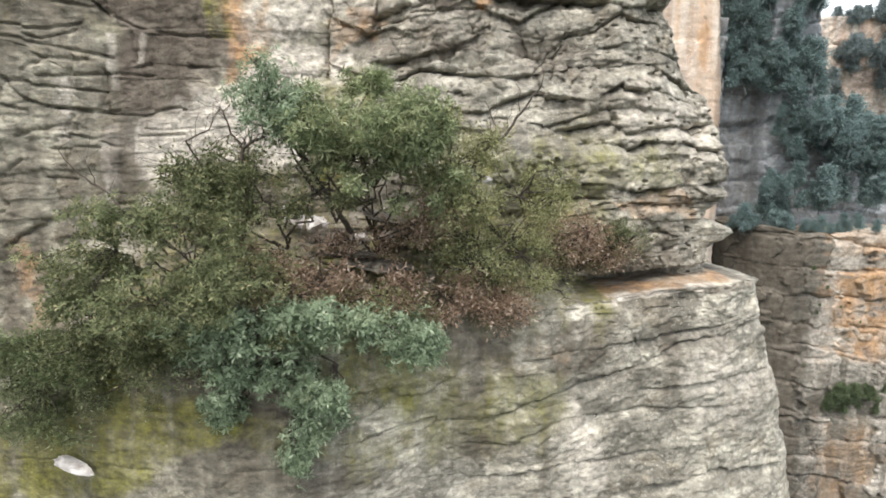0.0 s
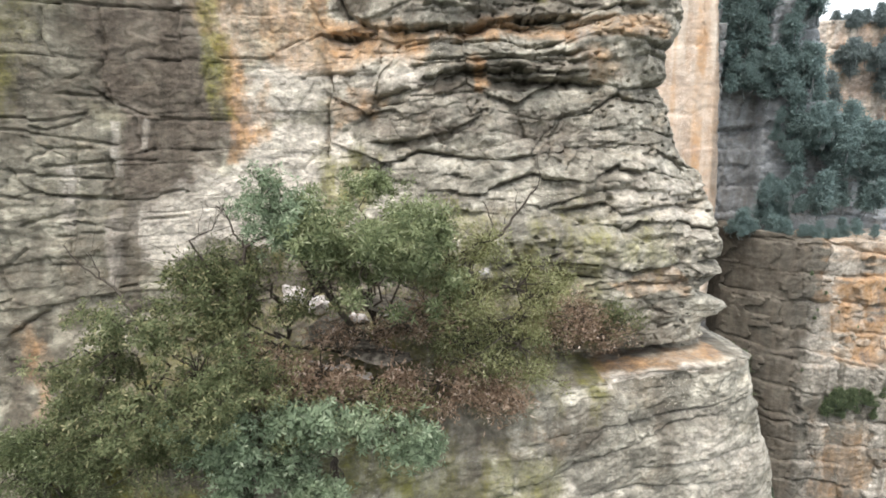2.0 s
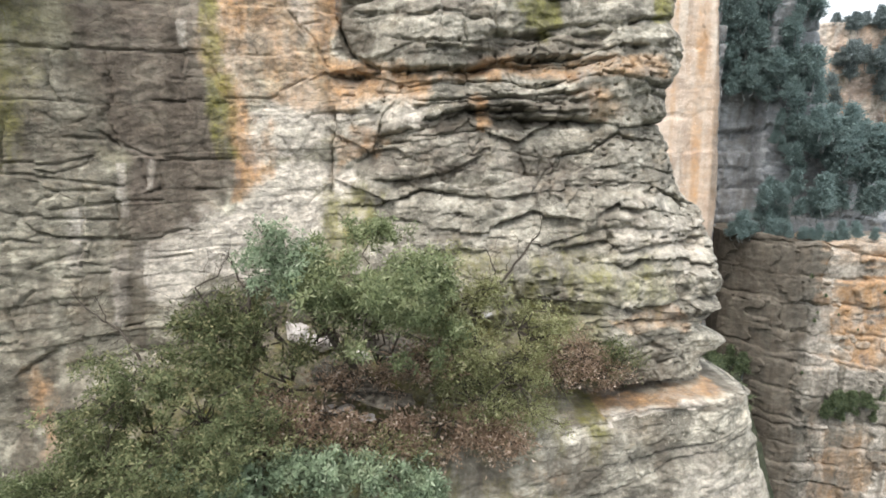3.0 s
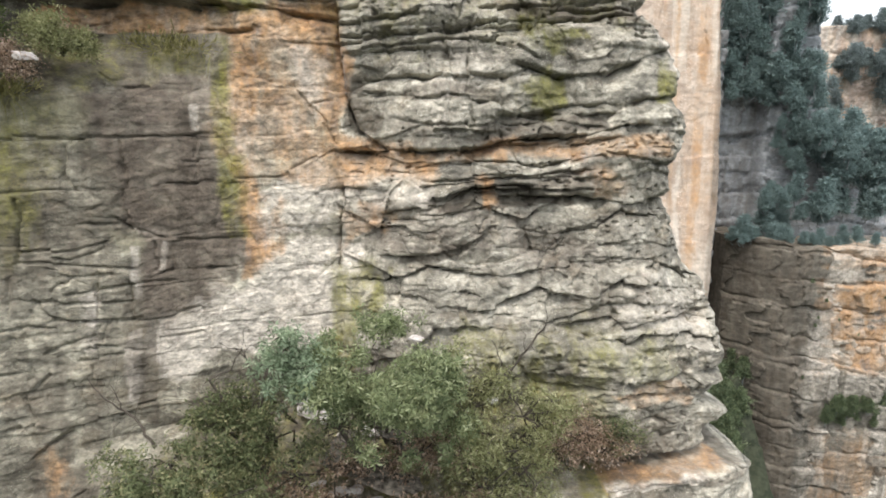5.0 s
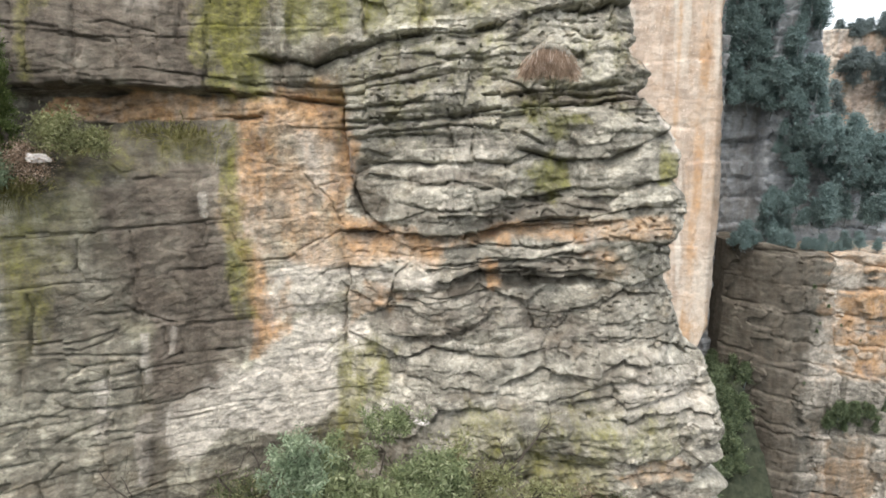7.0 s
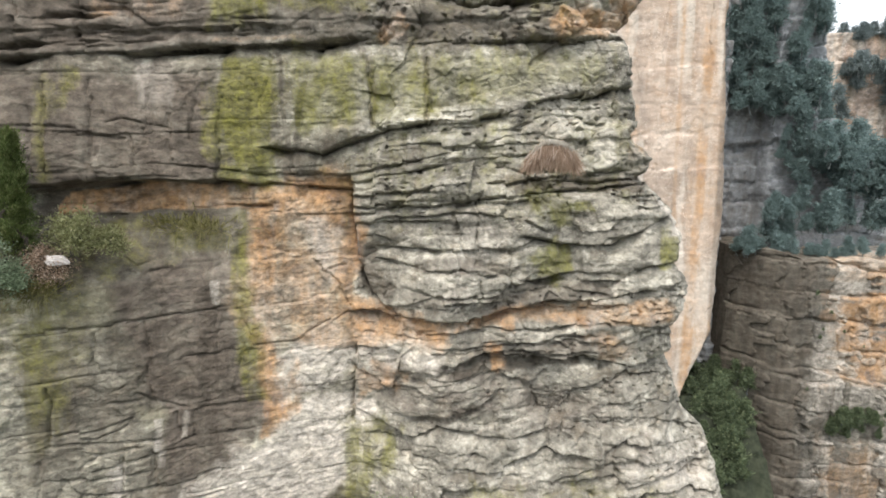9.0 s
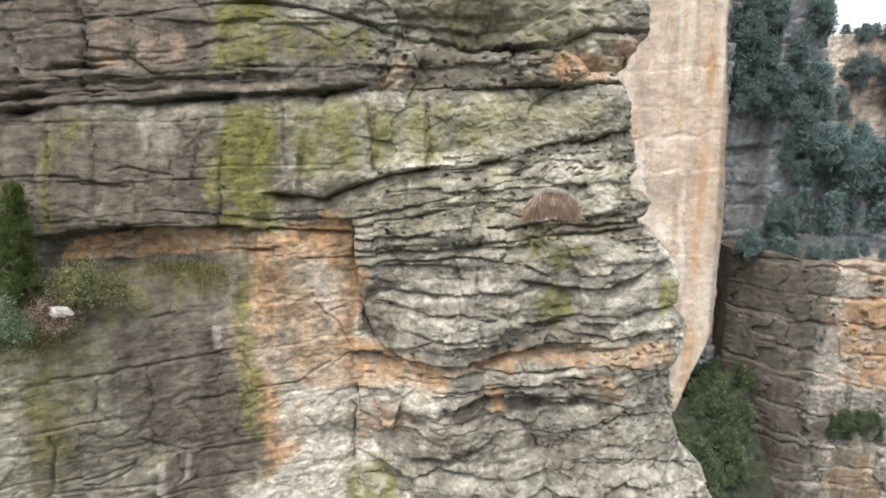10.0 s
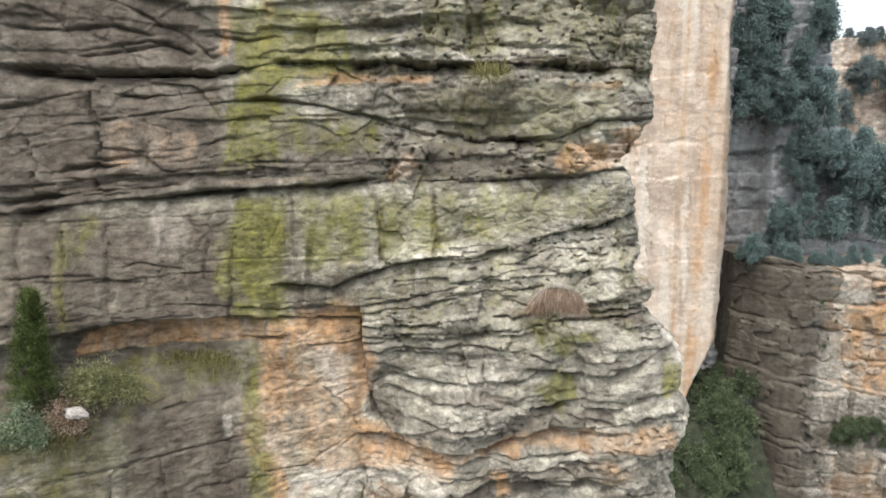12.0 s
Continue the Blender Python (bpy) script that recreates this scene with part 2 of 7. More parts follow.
def val_noise(x, y):
    xi, yi = np.floor(x).astype(int), np.floor(y).astype(int)
    fx, fy = x - xi, y - yi
    fx, fy = fx * fx * (3 - 2 * fx), fy * fy * (3 - 2 * fy)
    x0, x1, y0, y1 = xi % 256, (xi + 1) % 256, yi % 256, (yi + 1) % 256
    a = LATTICE[x0, y0] * (1 - fx) + LATTICE[x1, y0] * fx
    b = LATTICE[x0, y1] * (1 - fx) + LATTICE[x1, y1] * fx
    return a * (1 - fy) + b * fy


def fbm(x, y, octaves=4, gain=0.5):
    total, amp, top = 0.0, 1.0, 0.0
    for k in range(octaves):
        total = total + amp * val_noise(x * 2 ** k + 17.3 * k, y * 2 ** k + 9.1 * k)
        top += amp
        amp *= gain
    return total / top


def step01(x, a, b):
    t = np.clip((x - a) / (b - a), 0, 1)
    return t * t * (3 - 2 * t)


def grid_mesh(name, X, Y, Z, mat, stain_shade=None):
    """One smooth mesh from arrays of rows by columns."""
    nr, nc = X.shape
    co = np.stack((X, Y, Z), -1).reshape(-1, 3).astype(np.float32)
    i = np.arange(nr * nc).reshape(nr, nc)
    quads = np.stack((i[:-1, :-1], i[:-1, 1:], i[1:, 1:], i[1:, :-1]), -1).reshape(-1, 4)
    me = bpy.data.meshes.new(name)
    me.vertices.add(len(co))
    me.vertices.foreach_set("co", co.ravel())
    me.loops.add(quads.size)
    me.loops.foreach_set("vertex_index", quads.ravel().astype(np.int32))
    me.polygons.add(len(quads))
    me.polygons.foreach_set("loop_start", np.arange(0, quads.size, 4, dtype=np.int32))
    me.polygons.foreach_set("use_smooth", np.ones(len(quads), dtype=bool))
    me.update(calc_edges=True)
    if stain_shade is not None:
        a = me.attributes.new("stain_shade", "FLOAT_COLOR", "POINT")
        a.data.foreach_set("color", stain_shade[..., :4].reshape(-1, 4).astype(np.float32).ravel())
        if stain_shade.shape[-1] > 4:
            a = me.attributes.new("crust", "FLOAT_COLOR", "POINT")
            a.data.foreach_set("color", stain_shade[..., 4:].reshape(-1, 4).astype(np.float32).ravel())
    me.materials.append(mat)
    return me


def faces_mesh(name, co, faces, mat, smooth=False):
    """co: n by 3, faces: m by 3 or 4."""
    me = bpy.data.meshes.new(name)
    k = faces.shape[1]
    me.vertices.add(len(co))
    me.vertices.foreach_set("co", np.asarray(co, dtype=np.float32).ravel())
    me.loops.add(faces.size)
    me.loops.foreach_set("vertex_index", faces.astype(np.int32).ravel())
    me.polygons.add(len(faces))
    me.polygons.foreach_set("loop_start", np.arange(0, faces.size, k, dtype=np.int32))
    if smooth:
        me.polygons.foreach_set("use_smooth", np.ones(len(faces), dtype=bool))
    me.update(calc_edges=True)
    me.materials.append(mat)
    return me


def child(name, me, parent, label=""):
    ob = new(name, me)
    ob.parent = parent
    ob.matrix_parent_inverse = parent.matrix_basis.inverted()
    return tagged(ob, label)


def empty(name, at, label, category, group="", kind=""):
    ob = new(name)
    ob.location = at
    bpy.context.view_layer.update()
    return tagged(ob, label, category, group, kind)


# ---- the near cliff: its shape ----
def ledge(X):
    return np.interp(X, [-10, -7, -4, -1, 1, 2.0, 3.05, 4.45, 6.06, 6.5], [57.0, 57.2, 57.5, 57.8, 57.74, 57.71, 57.76, 57.95, 58.0, 58.02])


def base(X, Z):
    """How far away the bare face stands: the foot below the ledge, the main wall with its inner corner, and the upper beds."""
    low = np.interp(X, [-10, -7, -5, -3.5, -2, 0, 0.7, 1.7, 2.4, 3.9, 5.2, 6.5, 8], [10.2, 9.6, 9.0, 8.7, 8.9, 9.7, 9.9, 9.93, 10.15, 10.55, 10.75, 11.3, 12.2])
    mid = np.interp(X, [-10, -7.2, -6.4, -5.5, -3.4, -2.3, -1.6, -0.9, -0.2, 1, 2.5, 3.4, 4.5, 5.2, 6.2, 8], [8.7, 10.1, 10.5, 11.05, 11.86, 12.15, 11.9, 11.6, 11.4, 11.5, 11.75, 11.75, 12.15, 12.55, 12.9, 13.5])
    high = np.interp(X, [-10, -7, -6.2, -4.2, -2.2, -1.5, 0.7, 2, 3.1, 4.5, 8], [10.0, 11.0, 11.3, 11.6, 11.75, 11.9, 12.0, 12.15, 12.6, 13.2, 14.5])
    up = mid + (high - mid) * np.clip((Z - 65.5) / 3.5, 0, 1)
    belly = np.interp(X, [-1.8, -0.9, 2.4, 3.2, 4.5, 5.4, 6.2, 8], [0, 0.35, 0.45, 0.5, 0.75, 0.95, 0.95, 0.95])
    up = up - belly * (1 - np.clip((Z - 60.4) / 1.6, 0, 1))
    # the ochre band lies deep under an overhang, above a ledge that slopes back to it
    roof = np.interp(X, [-8.31, -7.54, -6.72, -5.83, -4.33, -2.34], [66.84, 66.95, 67.10, 67.13, 67.05, 66.92])
    deep = np.interp(X, [-9.5, -7.4, -6.9, -6.3, -5.6, -4.5, -3.8], [0.4, 0.6, 0.95, 0.75, 0.6, 0.28, 0.0])
    up = up + deep * np.clip((Z - 65.2) / 1.1, 0, 1) * (1 - step01(Z, roof - 0.02, roof + 0.03))
    wide = np.interp(X, [1, 2.6], [1.6, 0.06])
    over = Z - ledge(X)
    gap = step01(over, 0.06, 0.09) * (1 - step01(over, 0.26, 0.30)) * step01(X, 1.4, 2.4) * (1 + step01(X, 1.8, 2.6) * (1 - step01(X, 4.2, 5.0)))
    return low + (up - low) * np.clip(over / wide, 0, 1) + 0.32 * gap


def edge(Z):
    """Where the face turns its corner."""
    z = [53.2, 53.9, 54.8, 55.7, 56.6, 57.3, 58.0, 58.06, 58.22, 58.55, 58.7, 58.85, 58.95, 59.2, 59.3, 59.55, 60.2, 60.95, 61.55, 62, 63.2, 64.0, 64.4, 64.9, 65.4, 66.0, 66.5, 67.2, 67.6, 68.1, 68.5, 69.0, 69.7, 70.3, 71.3, 72.5, 73.7]
    x = [7.5, 7.36, 7.1, 6.89, 6.54, 6.3, 6.25, 5.6, 5.45, 5.38, 5.7, 6.0, 5.94, 5.3, 5.35, 5.77, 5.8, 5.71, 5.57, 5.1, 4.65, 4.57, 4.8, 5.02, 4.6, 4.77, 4.58, 3.8, 4.05, 3.5, 4.02, 3.79, 3.68, 3.4, 4.09, 4.02, 3.95]
    return np.interp(Z, z, x)


SEAMS, JOINTS, STAINS_SHADE = [], [], []


def seam(depth, width, step, reach, *pts):
    """A bedding seam: a crack, and the bed below it set back (or proud) by step, easing out over reach."""
    SEAMS.append((depth, width, step, reach, np.array(pts)))


def joint(depth, width, step, reach, *pts):
    """A crack across the beds; the rock on its left is set back by step."""
    JOINTS.append((depth * 0.9, max(width, 0.024), step, reach, np.array(pts)))


def stain_shade(kind, radius, amount, *pts):
    STAINS_SHADE.append((KINDS.index(kind), radius, amount, np.array(pts)))


# dark serves seepage and dark beds, and also shade painted under overhangs
KINDS = ("iron", "moss", "dark", "pale", "algae", "mauve")
PATCHES = []


def patch(kind, amount, soft, *pts):
    """A stained area, or a piece of painted shade, with a ragged rim."""
    PATCHES.append((KINDS.index(kind), amount, soft, np.array(pts)))


def polyline_distance(X, Z, pts):
    best, side = np.full(X.shape, 9e9), np.zeros(X.shape)
    if len(pts) == 1:
        return np.hypot(X - pts[0][0], Z - pts[0][1]), side
    for (ax, az), (bx, bz) in zip(pts[:-1], pts[1:]):
        dx, dz = bx - ax, bz - az
        t = np.clip(((X - ax) * dx + (Z - az) * dz) / (dx * dx + dz * dz), 0, 1)
        px, pz = X - ax - t * dx, Z - az - t * dz
        d = np.hypot(px, pz)
        nearer = d < best
        best = np.where(nearer, d, best)
        side = np.where(nearer, np.sign(px * -dz + pz * dx), side)
    return best, side


def facets(x, z, seed):
    """Depth of a surface made of rounded blocks, each tilted its own way."""
    xi, zi = np.floor(x).astype(int), np.floor(z).astype(int)
    best, out = np.full(x.shape, 9.0), np.zeros(x.shape)
    for dx in (-1, 0, 1):
        for dz in (-1, 0, 1):
            cx, cz = (xi + dx) % 256, (zi + dz) % 256
            px = x - (xi + dx) - LATTICE[cx, (cz + seed) % 256]
            pz = z - (zi + dz) - LATTICE[(cx + 91) % 256, (cz + seed) % 256]
            d = px * px + pz * pz
            own = (LATTICE[(cx + 17) % 256, (cz + seed) % 256] - 0.5) * px + 1.5 * (LATTICE[(cx + 43) % 256, (cz + seed) % 256] - 0.6) * pz + 0.5 * (LATTICE[(cx + 71) % 256, (cz + seed) % 256] - 0.5) + 0.75 * d
            near = d < best
            best, out = np.where(near, d, best), np.where(near, own, out)
    return out


def field(X, Z):
    """The face's distance at X, Z, with seams, joints, bedding and weathering."""
    Y = base(X, Z)
    right = step01(X, -2.4, -1.6)
    lower = 1 - step01(Z, 57.2, 58.2)
    Zj = Z + (0.02 + 0.06 * right) * (fbm(X * 1.6, Z * 0.6, 3) - 0.5) + (0.03 + 0.02 * right) * (fbm(X * 7, Z * 3, 3, 0.6) - 0.5)
    Zj = Zj + 0.09 * (LATTICE[np.floor(X * 1.9 + 0.6 * fbm(X * 2, Z * 2, 2)).astype(int) % 256, np.floor(Z * 1.1).astype(int) % 256] - 0.5)
    Xj = X + 0.08 * (fbm(X * 2 + 50, Z * 4, 3) - 0.5) + 0.07 * (LATTICE[np.floor(Z * 5.3).astype(int) % 256, np.floor(X * 1.7).astype(int) % 256] - 0.5)
    for depth, width, step, reach, pts in SEAMS:
        x0, x1 = pts[0][0], pts[-1][0]
        z0, z1 = pts[:, 1].min() - 3 * reach - 0.2, pts[:, 1].max() + 0.3
        m = (X > x0 - 0.4) & (X < x1 + 0.4) & (Z > z0) & (Z < z1)
        if not m.any():
            continue
        x, z = X[m], Zj[m]
        q = z - np.interp(x, pts[:, 0], pts[:, 1])
        fade = step01(x, x0 - 0.3, x0 + 0.15) * (1 - step01(x, x1 - 0.15, x1 + 0.3))
        vary = 0.12 + 1.25 * step01(fbm(x * 1.6 + depth * 90 + pts[0][1] * 7, z * 0.7, 3), 0.22, 0.72)
        vary = vary * (1 - 0.85 * (x < -2.4) * (z < 66) * step01(fbm(x * 2.6 + 8, z * 2 + pts[0][1], 2), 0.44, 0.54))
        plain_face = 0.9 + 0.1 * np.maximum(step01(x, -2.4, -1.6), step01(z, 66.0, 66.6))
        w = np.maximum(0.62 * width * vary, 0.014)
        dy = depth * vary * np.exp(-(np.abs(q) / w) ** 1.5)
        bulge = 0.3 + 0.7 * np.maximum(step01(x, -2.8, -2.2), step01(z, 66.0, 66.6))
        dy += step * bulge * vary * np.where(q < 0, np.exp(np.minimum(q, 0) / reach), 0)
        Y[m] += dy * fade * plain_face
    for depth, width, step, reach, pts in JOINTS:
        lo, hi = pts.min(0) - 0.3 - reach * 2 * (step > 0), pts.max(0) + 0.3
        m = (X > lo[0]) & (X < hi[0]) & (Z > lo[1]) & (Z < hi[1])
        if not m.any():
            continue
        d, side = polyline_distance(Xj[m], Zj[m], pts)
        vary = 0.4 + 1.0 * fbm(X[m] * 3, Z[m] * 3, 2)
        Y[m] += depth * vary * np.exp(-(d / width) ** 2)
        if step:
            inside = step01(Z[m], pts[:, 1].min() - 0.2, pts[:, 1].min()) * (1 - step01(Z[m], pts[:, 1].max(), pts[:, 1].max() + 0.2))
            left = X[m] < np.interp(Z[m], pts[::-1, 1], pts[::-1, 0]) if pts[0][1] > pts[-1][1] else X[m] < np.interp(Z[m], pts[:, 1], pts[:, 0])
            Y[m] += step * np.where(left, np.exp(-d / reach), 0) * inside
    # bedding: courses that bulge out above an undercut and slope back to the next, coming and going along the face
    calm = step01(fbm(X * 0.5 + 11, Z * 0.6 + 40, 3), 0.35, 0.62)
    ledgy = np.maximum(right * (1 - 0.95 * lower) * (0.35 + 0.65 * calm), (0.10 + 0.5 * step01(Z, 68.8, 70.2) + 0.18 * (1 - step01(Z, 60.8, 62.0))) * (1 - 0.85 * lower * step01(X, -1.5, 0)))
    ledgy = ledgy * (1 - 0.7 * step01(X, -2.2, -1.4) * (1 - step01(X, -0.6, 0.2)) * step01(Z, 61.5, 62.3) * (1 - step01(Z, 63.0, 63.8)))
    # the massive band between two seams high up, and its like lower down, stay smooth
    floor_ = np.interp(X, [-3.77, -2.89, -2.08, -1.50, 0, 0.81, 1.75, 3.85], [67.8, 67.7, 68.0, 68.2, 68.33, 68.51, 68.79, 69.2])
    roof_ = np.interp(X, [-4, 3.25], [69.75, 70.14])
    massive = step01(Z, floor_ + 0.02, floor_ + 0.15) * (1 - step01(Z, roof_ - 0.15, roof_))
    massive = np.maximum(massive, 0.75 * step01(Z, 60.2, 60.6) * (1 - step01(Z, 63.0, 63.3)) * (1 - step01(X, 2.6, 3.6)))
    massive = np.maximum(massive, 0.8 * step01(Z, 70.7, 70.9) * (1 - step01(Z, 71.7, 71.9)) * step01(X, -1.0, -0.4))
    massive = np.maximum(massive, 0.85 * step01(Z, 64.75, 64.95) * (1 - step01(Z, 66.3, 66.5)) * right)
    panel = (1 - step01(X, -2.45, -2.2)) * step01(Z, 61.2, 61.6) * (1 - step01(Z, 66.4, 66.6))
    ledgy = ledgy * (1 - 0.9 * massive) * (1 - 0.75 * panel)
    smooth = np.maximum(0.7 * massive, 0.45 * lower) * right
    for size, long, amount, seed in ((1.5, 0.33, 0.20, 0), (3.4, 0.6, 0.06, 37), (8.0, 1.1, 0.012, 71)):
        b = (Z - 0.06 * X) * size + 0.8 * (fbm(X * 0.45 + seed, Z * 0.5, 3) - 0.5) * size ** 0.5 + 0.14 * (fbm(X * 2.2 + seed, Z * 2.8, 4, 0.7) - 0.5)
        b += 0.30 * (LATTICE[np.floor(X * 1.4 * long ** 0.5 + 0.5 * fbm(X * 3, Z * 3, 2)).astype(int) % 256, np.floor(Z * 0.9).astype(int) % 256] - 0.5)
        b += 1.4 * val_noise(Z * 0.9 + seed, Z * 0)
        k = np.floor(b)
        f = b - k
        out = step01(fbm(X * long + 5.7 * k + seed, k * 9.0, 3), 0.40, 0.72)
        chip = 0.75 + 0.5 * LATTICE[(k.astype(int) * 13 + seed) % 256, np.floor(X * long * 2.2 + 3.3 * k + 0.3 * fbm(X * 4, Z * 4, 2)).astype(int) % 256]
        shape = step01(f, 0.0, 0.09) * (1 - 0.75 * step01(f, 0.25, 1.0))
        Y -= amount * ledgy * out * chip * (shape - 0.25)
    # flat blocks with sharp joints, in the broken stretches only
    torn = step01(fbm(X * 0.75 + 61, Z * 1.0 + 7, 3), 0.40, 0.62)
    for size, amount, seed in ((0.8, 0.13, 3), (2.1, 0.075, 19), (4.6, 0.03, 45)):
        bx = X * size + 0.35 * (fbm(X * 1.5 + seed, Z * 1.5, 3) - 0.5)
        bz = (Z - 0.05 * X) * size * 1.35 + 0.16 * (fbm(X * 1.1, Z * 1.4 + seed, 3) - 0.5)
        if seed == 3:
            row = np.floor(bz).astype(int)
            bx = bx + 7.7 * LATTICE[row % 256, seed]
            col = np.floor(bx).astype(int)
        else:
            # the smaller blocks break out of step with one another
            col = np.floor(bx + 0.4 * bz).astype(int)
            bx = bx + 0.4 * bz
            bz = bz + 7.7 * LATTICE[col % 256, seed]
            row = np.floor(bz).astype(int)
        proud = LATTICE[(row * 5 + seed) % 256, (col * 3) % 256] - 0.5
        tilt = (LATTICE[(row * 11) % 256, (col * 7 + seed) % 256] - 0.5) * (bx - col - 0.5) + (LATTICE[(row * 17) % 256, (col * 5 + seed) % 256] - 0.5) * (bz - row - 0.5)
        rim = np.minimum(np.minimum(bx - col, col + 1 - bx), np.minimum(bz - row, row + 1 - bz) / 1.35) / size
        broken = step01(fbm(X * 1.4 + seed, Z * 1.6 + 3 * seed, 3), 0.46, 0.60)
        Y += (0.5 if seed == 3 else 0.25) * amount * np.exp(-(rim / 0.02) ** 2) * broken * (0.45 - 0.2 * right) * (1 - smooth)
        Y += amount * (proud + 1.2 * tilt) * (1 - 0.6 * lower) * (0.40 + 0.60 * right) * (1 - 0.6 * smooth) * (0.15 + 0.85 * torn)
    # chipped faces: each break is a small plane with its own tilt
    for size, amount, seed in ((1.0, 0.42, 5), (2.4, 0.30, 23), (6.0, 0.13, 61)):
        wx = X * size * 0.62 + 0.5 * (fbm(X * size + seed, Z * size, 3) - 0.5)
        wz = (Z - 0.06 * X) * size + 0.25 * (fbm(X * size, Z * size + seed, 3) - 0.5)
        Y += amount / size * facets(wx, wz, seed) * (np.maximum(0.30 + 0.70 * right, 0.6 * step01(Z, 69.4, 69.9)) - (0.14 * (1 - right) if seed == 5 else 0)) * (1 - 0.72 * lower) * (1 - 0.35 * smooth) * (0.5 + 0.5 * torn)
    # swells, weathering and grain
    Y += 0.30 * (fbm(X * 0.55, Z * 0.55 + 4, 2) - 0.5) * (0.4 + 0.6 * right)
    Y += (0.07 + 0.12 * right) * (1 - 0.4 * lower) * (1 - 0.7 * smooth) * (fbm(X * 2.2, Z * 3.0, 4) - 0.5)
    Y += (0.03 + 0.03 * right) * (fbm(X * 9, Z * 12, 3) - 0.5)
    pit = fbm(X * 6.0 + 90, Z * 12, 2) + 0.16 * (fbm(X * 0.7, Z * 2.4 + 33, 3) - 0.5)
    Y += 0.11 * right * (1 - 0.9 * np.maximum(massive, lower)) * step01(pit, 0.76, 0.81)
    return Y


def stain_shade_field(X, Z):
    out = np.zeros((*X.shape, 8))
    Xw = X + 1.3 * (fbm(X * 1.1, Z * 0.8 + 60, 5, 0.6) - 0.5) + 0.5 * (fbm(X * 5, Z * 3.5 + 30, 3, 0.6) - 0.5)
    Zw = Z + 0.6 * (fbm(X * 1.2 + 20, Z * 1.3, 4, 0.6) - 0.5)
    for k, radius, amount, pts in STAINS_SHADE:
        lo, hi = pts.min(0) - 2.5 * radius - 0.4, pts.max(0) + 2.5 * radius + 0.4
        m = (X > lo[0]) & (X < hi[0]) & (Z > lo[1]) & (Z < hi[1])
        if not m.any():
            continue
        ease = min(1.0, radius / 0.3)
        d, _ = polyline_distance(X[m] + ease * (Xw[m] - X[m]), Z[m] + ease * (Zw[m] - Z[m]), pts)
        if radius >= 0.14 and k in (1, 2):
            # growth and seepage run down the face in uneven runnels
            amount = amount * (0.65 + 0.65 * step01(0.6 * fbm(X[m] * 3.4 + 9 * k, Z[m] * 0.35, 3) + 0.4 * fbm(X[m] * 2.0, Z[m] * 2.2 + 5 * k, 3), 0.34, 0.64))
        out[..., k][m] = np.maximum(out[..., k][m], amount * (1 - step01(d, 0.1 * radius, 2.2 * radius)))
    jag_x = X + 0.16 * (fbm(X * 2.3 + 5, Z * 2.3, 5, 0.62) - 0.5)
    jag_z = Z + 0.16 * (fbm(X * 2.3, Z * 2.3 + 70, 5, 0.62) - 0.5)
    for k, amount, soft, pts in PATCHES:
        lo, hi = pts.min(0) - soft - 0.2, pts.max(0) + soft + 0.2
        m = (X > lo[0]) & (X < hi[0]) & (Z > lo[1]) & (Z < hi[1])
        if not m.any():
            continue
        x, z = jag_x[m], jag_z[m]
        d, _ = polyline_distance(x, z, np.vstack((pts, pts[:1])))
        inside = np.zeros(x.shape, bool)
        for (ax, az), (bx, bz) in zip(pts, np.roll(pts, -1, 0)):
            if az != bz:
                inside ^= ((az > z) != (bz > z)) & (x < (bx - ax) * (z - az) / (bz - az) + ax)
        out[..., k][m] = np.maximum(out[..., k][m], amount * step01(np.where(inside, d, -d), -soft, soft))
    return out

seam(.22, .04, .16, .3, (-8.31, 66.86), (-7.54, 66.97), (-6.72, 67.14), (-5.83, 67.17), (-4.33, 67.09), (-2.34, 66.96))
seam(.10, .025, .05, .3, (-7.60, 64.38), (-6.88, 64.43), (-6.28, 64.47), (-5.31, 64.59), (-4.48, 64.55))
seam(.12, .025, .06, .3, (-7.65, 63.53), (-6.93, 63.58), (-6.17, 63.53), (-5.35, 63.69), (-4.51, 63.70), (-4.02, 63.79))
seam(.12, .03, .10, .2, (-6.16, 63.04), (-5.82, 62.70), (-5.40, 62.59), (-4.55, 62.63))
seam(.12, .03, .12, .2, (-7.33, 62.46), (-6.81, 62.32), (-6.35, 62.50), (-6.18, 62.89))
seam(.12, .03, .12, .25, (-7.73, 62.28), (-7.01, 62.13), (-6.48, 61.82), (-5.94, 61.80), (-5.42, 62.05), (-4.47, 62.06))
seam(.12, .03, .08, .2, (-7.80, 61.14), (-7.37, 61.13), (-7.06, 61.25), (-6.44, 61.18), (-5.80, 61.12), (-5.18, 61.15))
seam(.09, .025, .05, .2, (-7.81, 61.02), (-7.38, 60.95), (-7.09, 60.80), (-6.46, 60.70), (-5.91, 60.53))
seam(.09, .03, .06, .2, (-7.85, 60.41), (-7.41, 60.42), (-6.89, 60.17), (-6.18, 60.09))
seam(.14, .04, .20, .3, (-7.92, 59.30), (-7.48, 59.40), (-7.02, 59.27), (-6.37, 59.42), (-5.53, 59.54))
seam(.10, .03, .08, .3, (-7.76, 61.81), (-7.41, 61.62), (-7.04, 61.62))
seam(.08, .02, .08, .3, (-7.12, 65.21), (-6.38, 65.35), (-5.27, 65.47), (-4.35, 65.52))
seam(.07, .02, .04, .3, (-6.07, 64.07), (-5.33, 64.12), (-4.59, 64.10))
seam(.07, .02, .04, .3, (-7.48, 62.91), (-6.89, 62.93), (-6.18, 63.35))
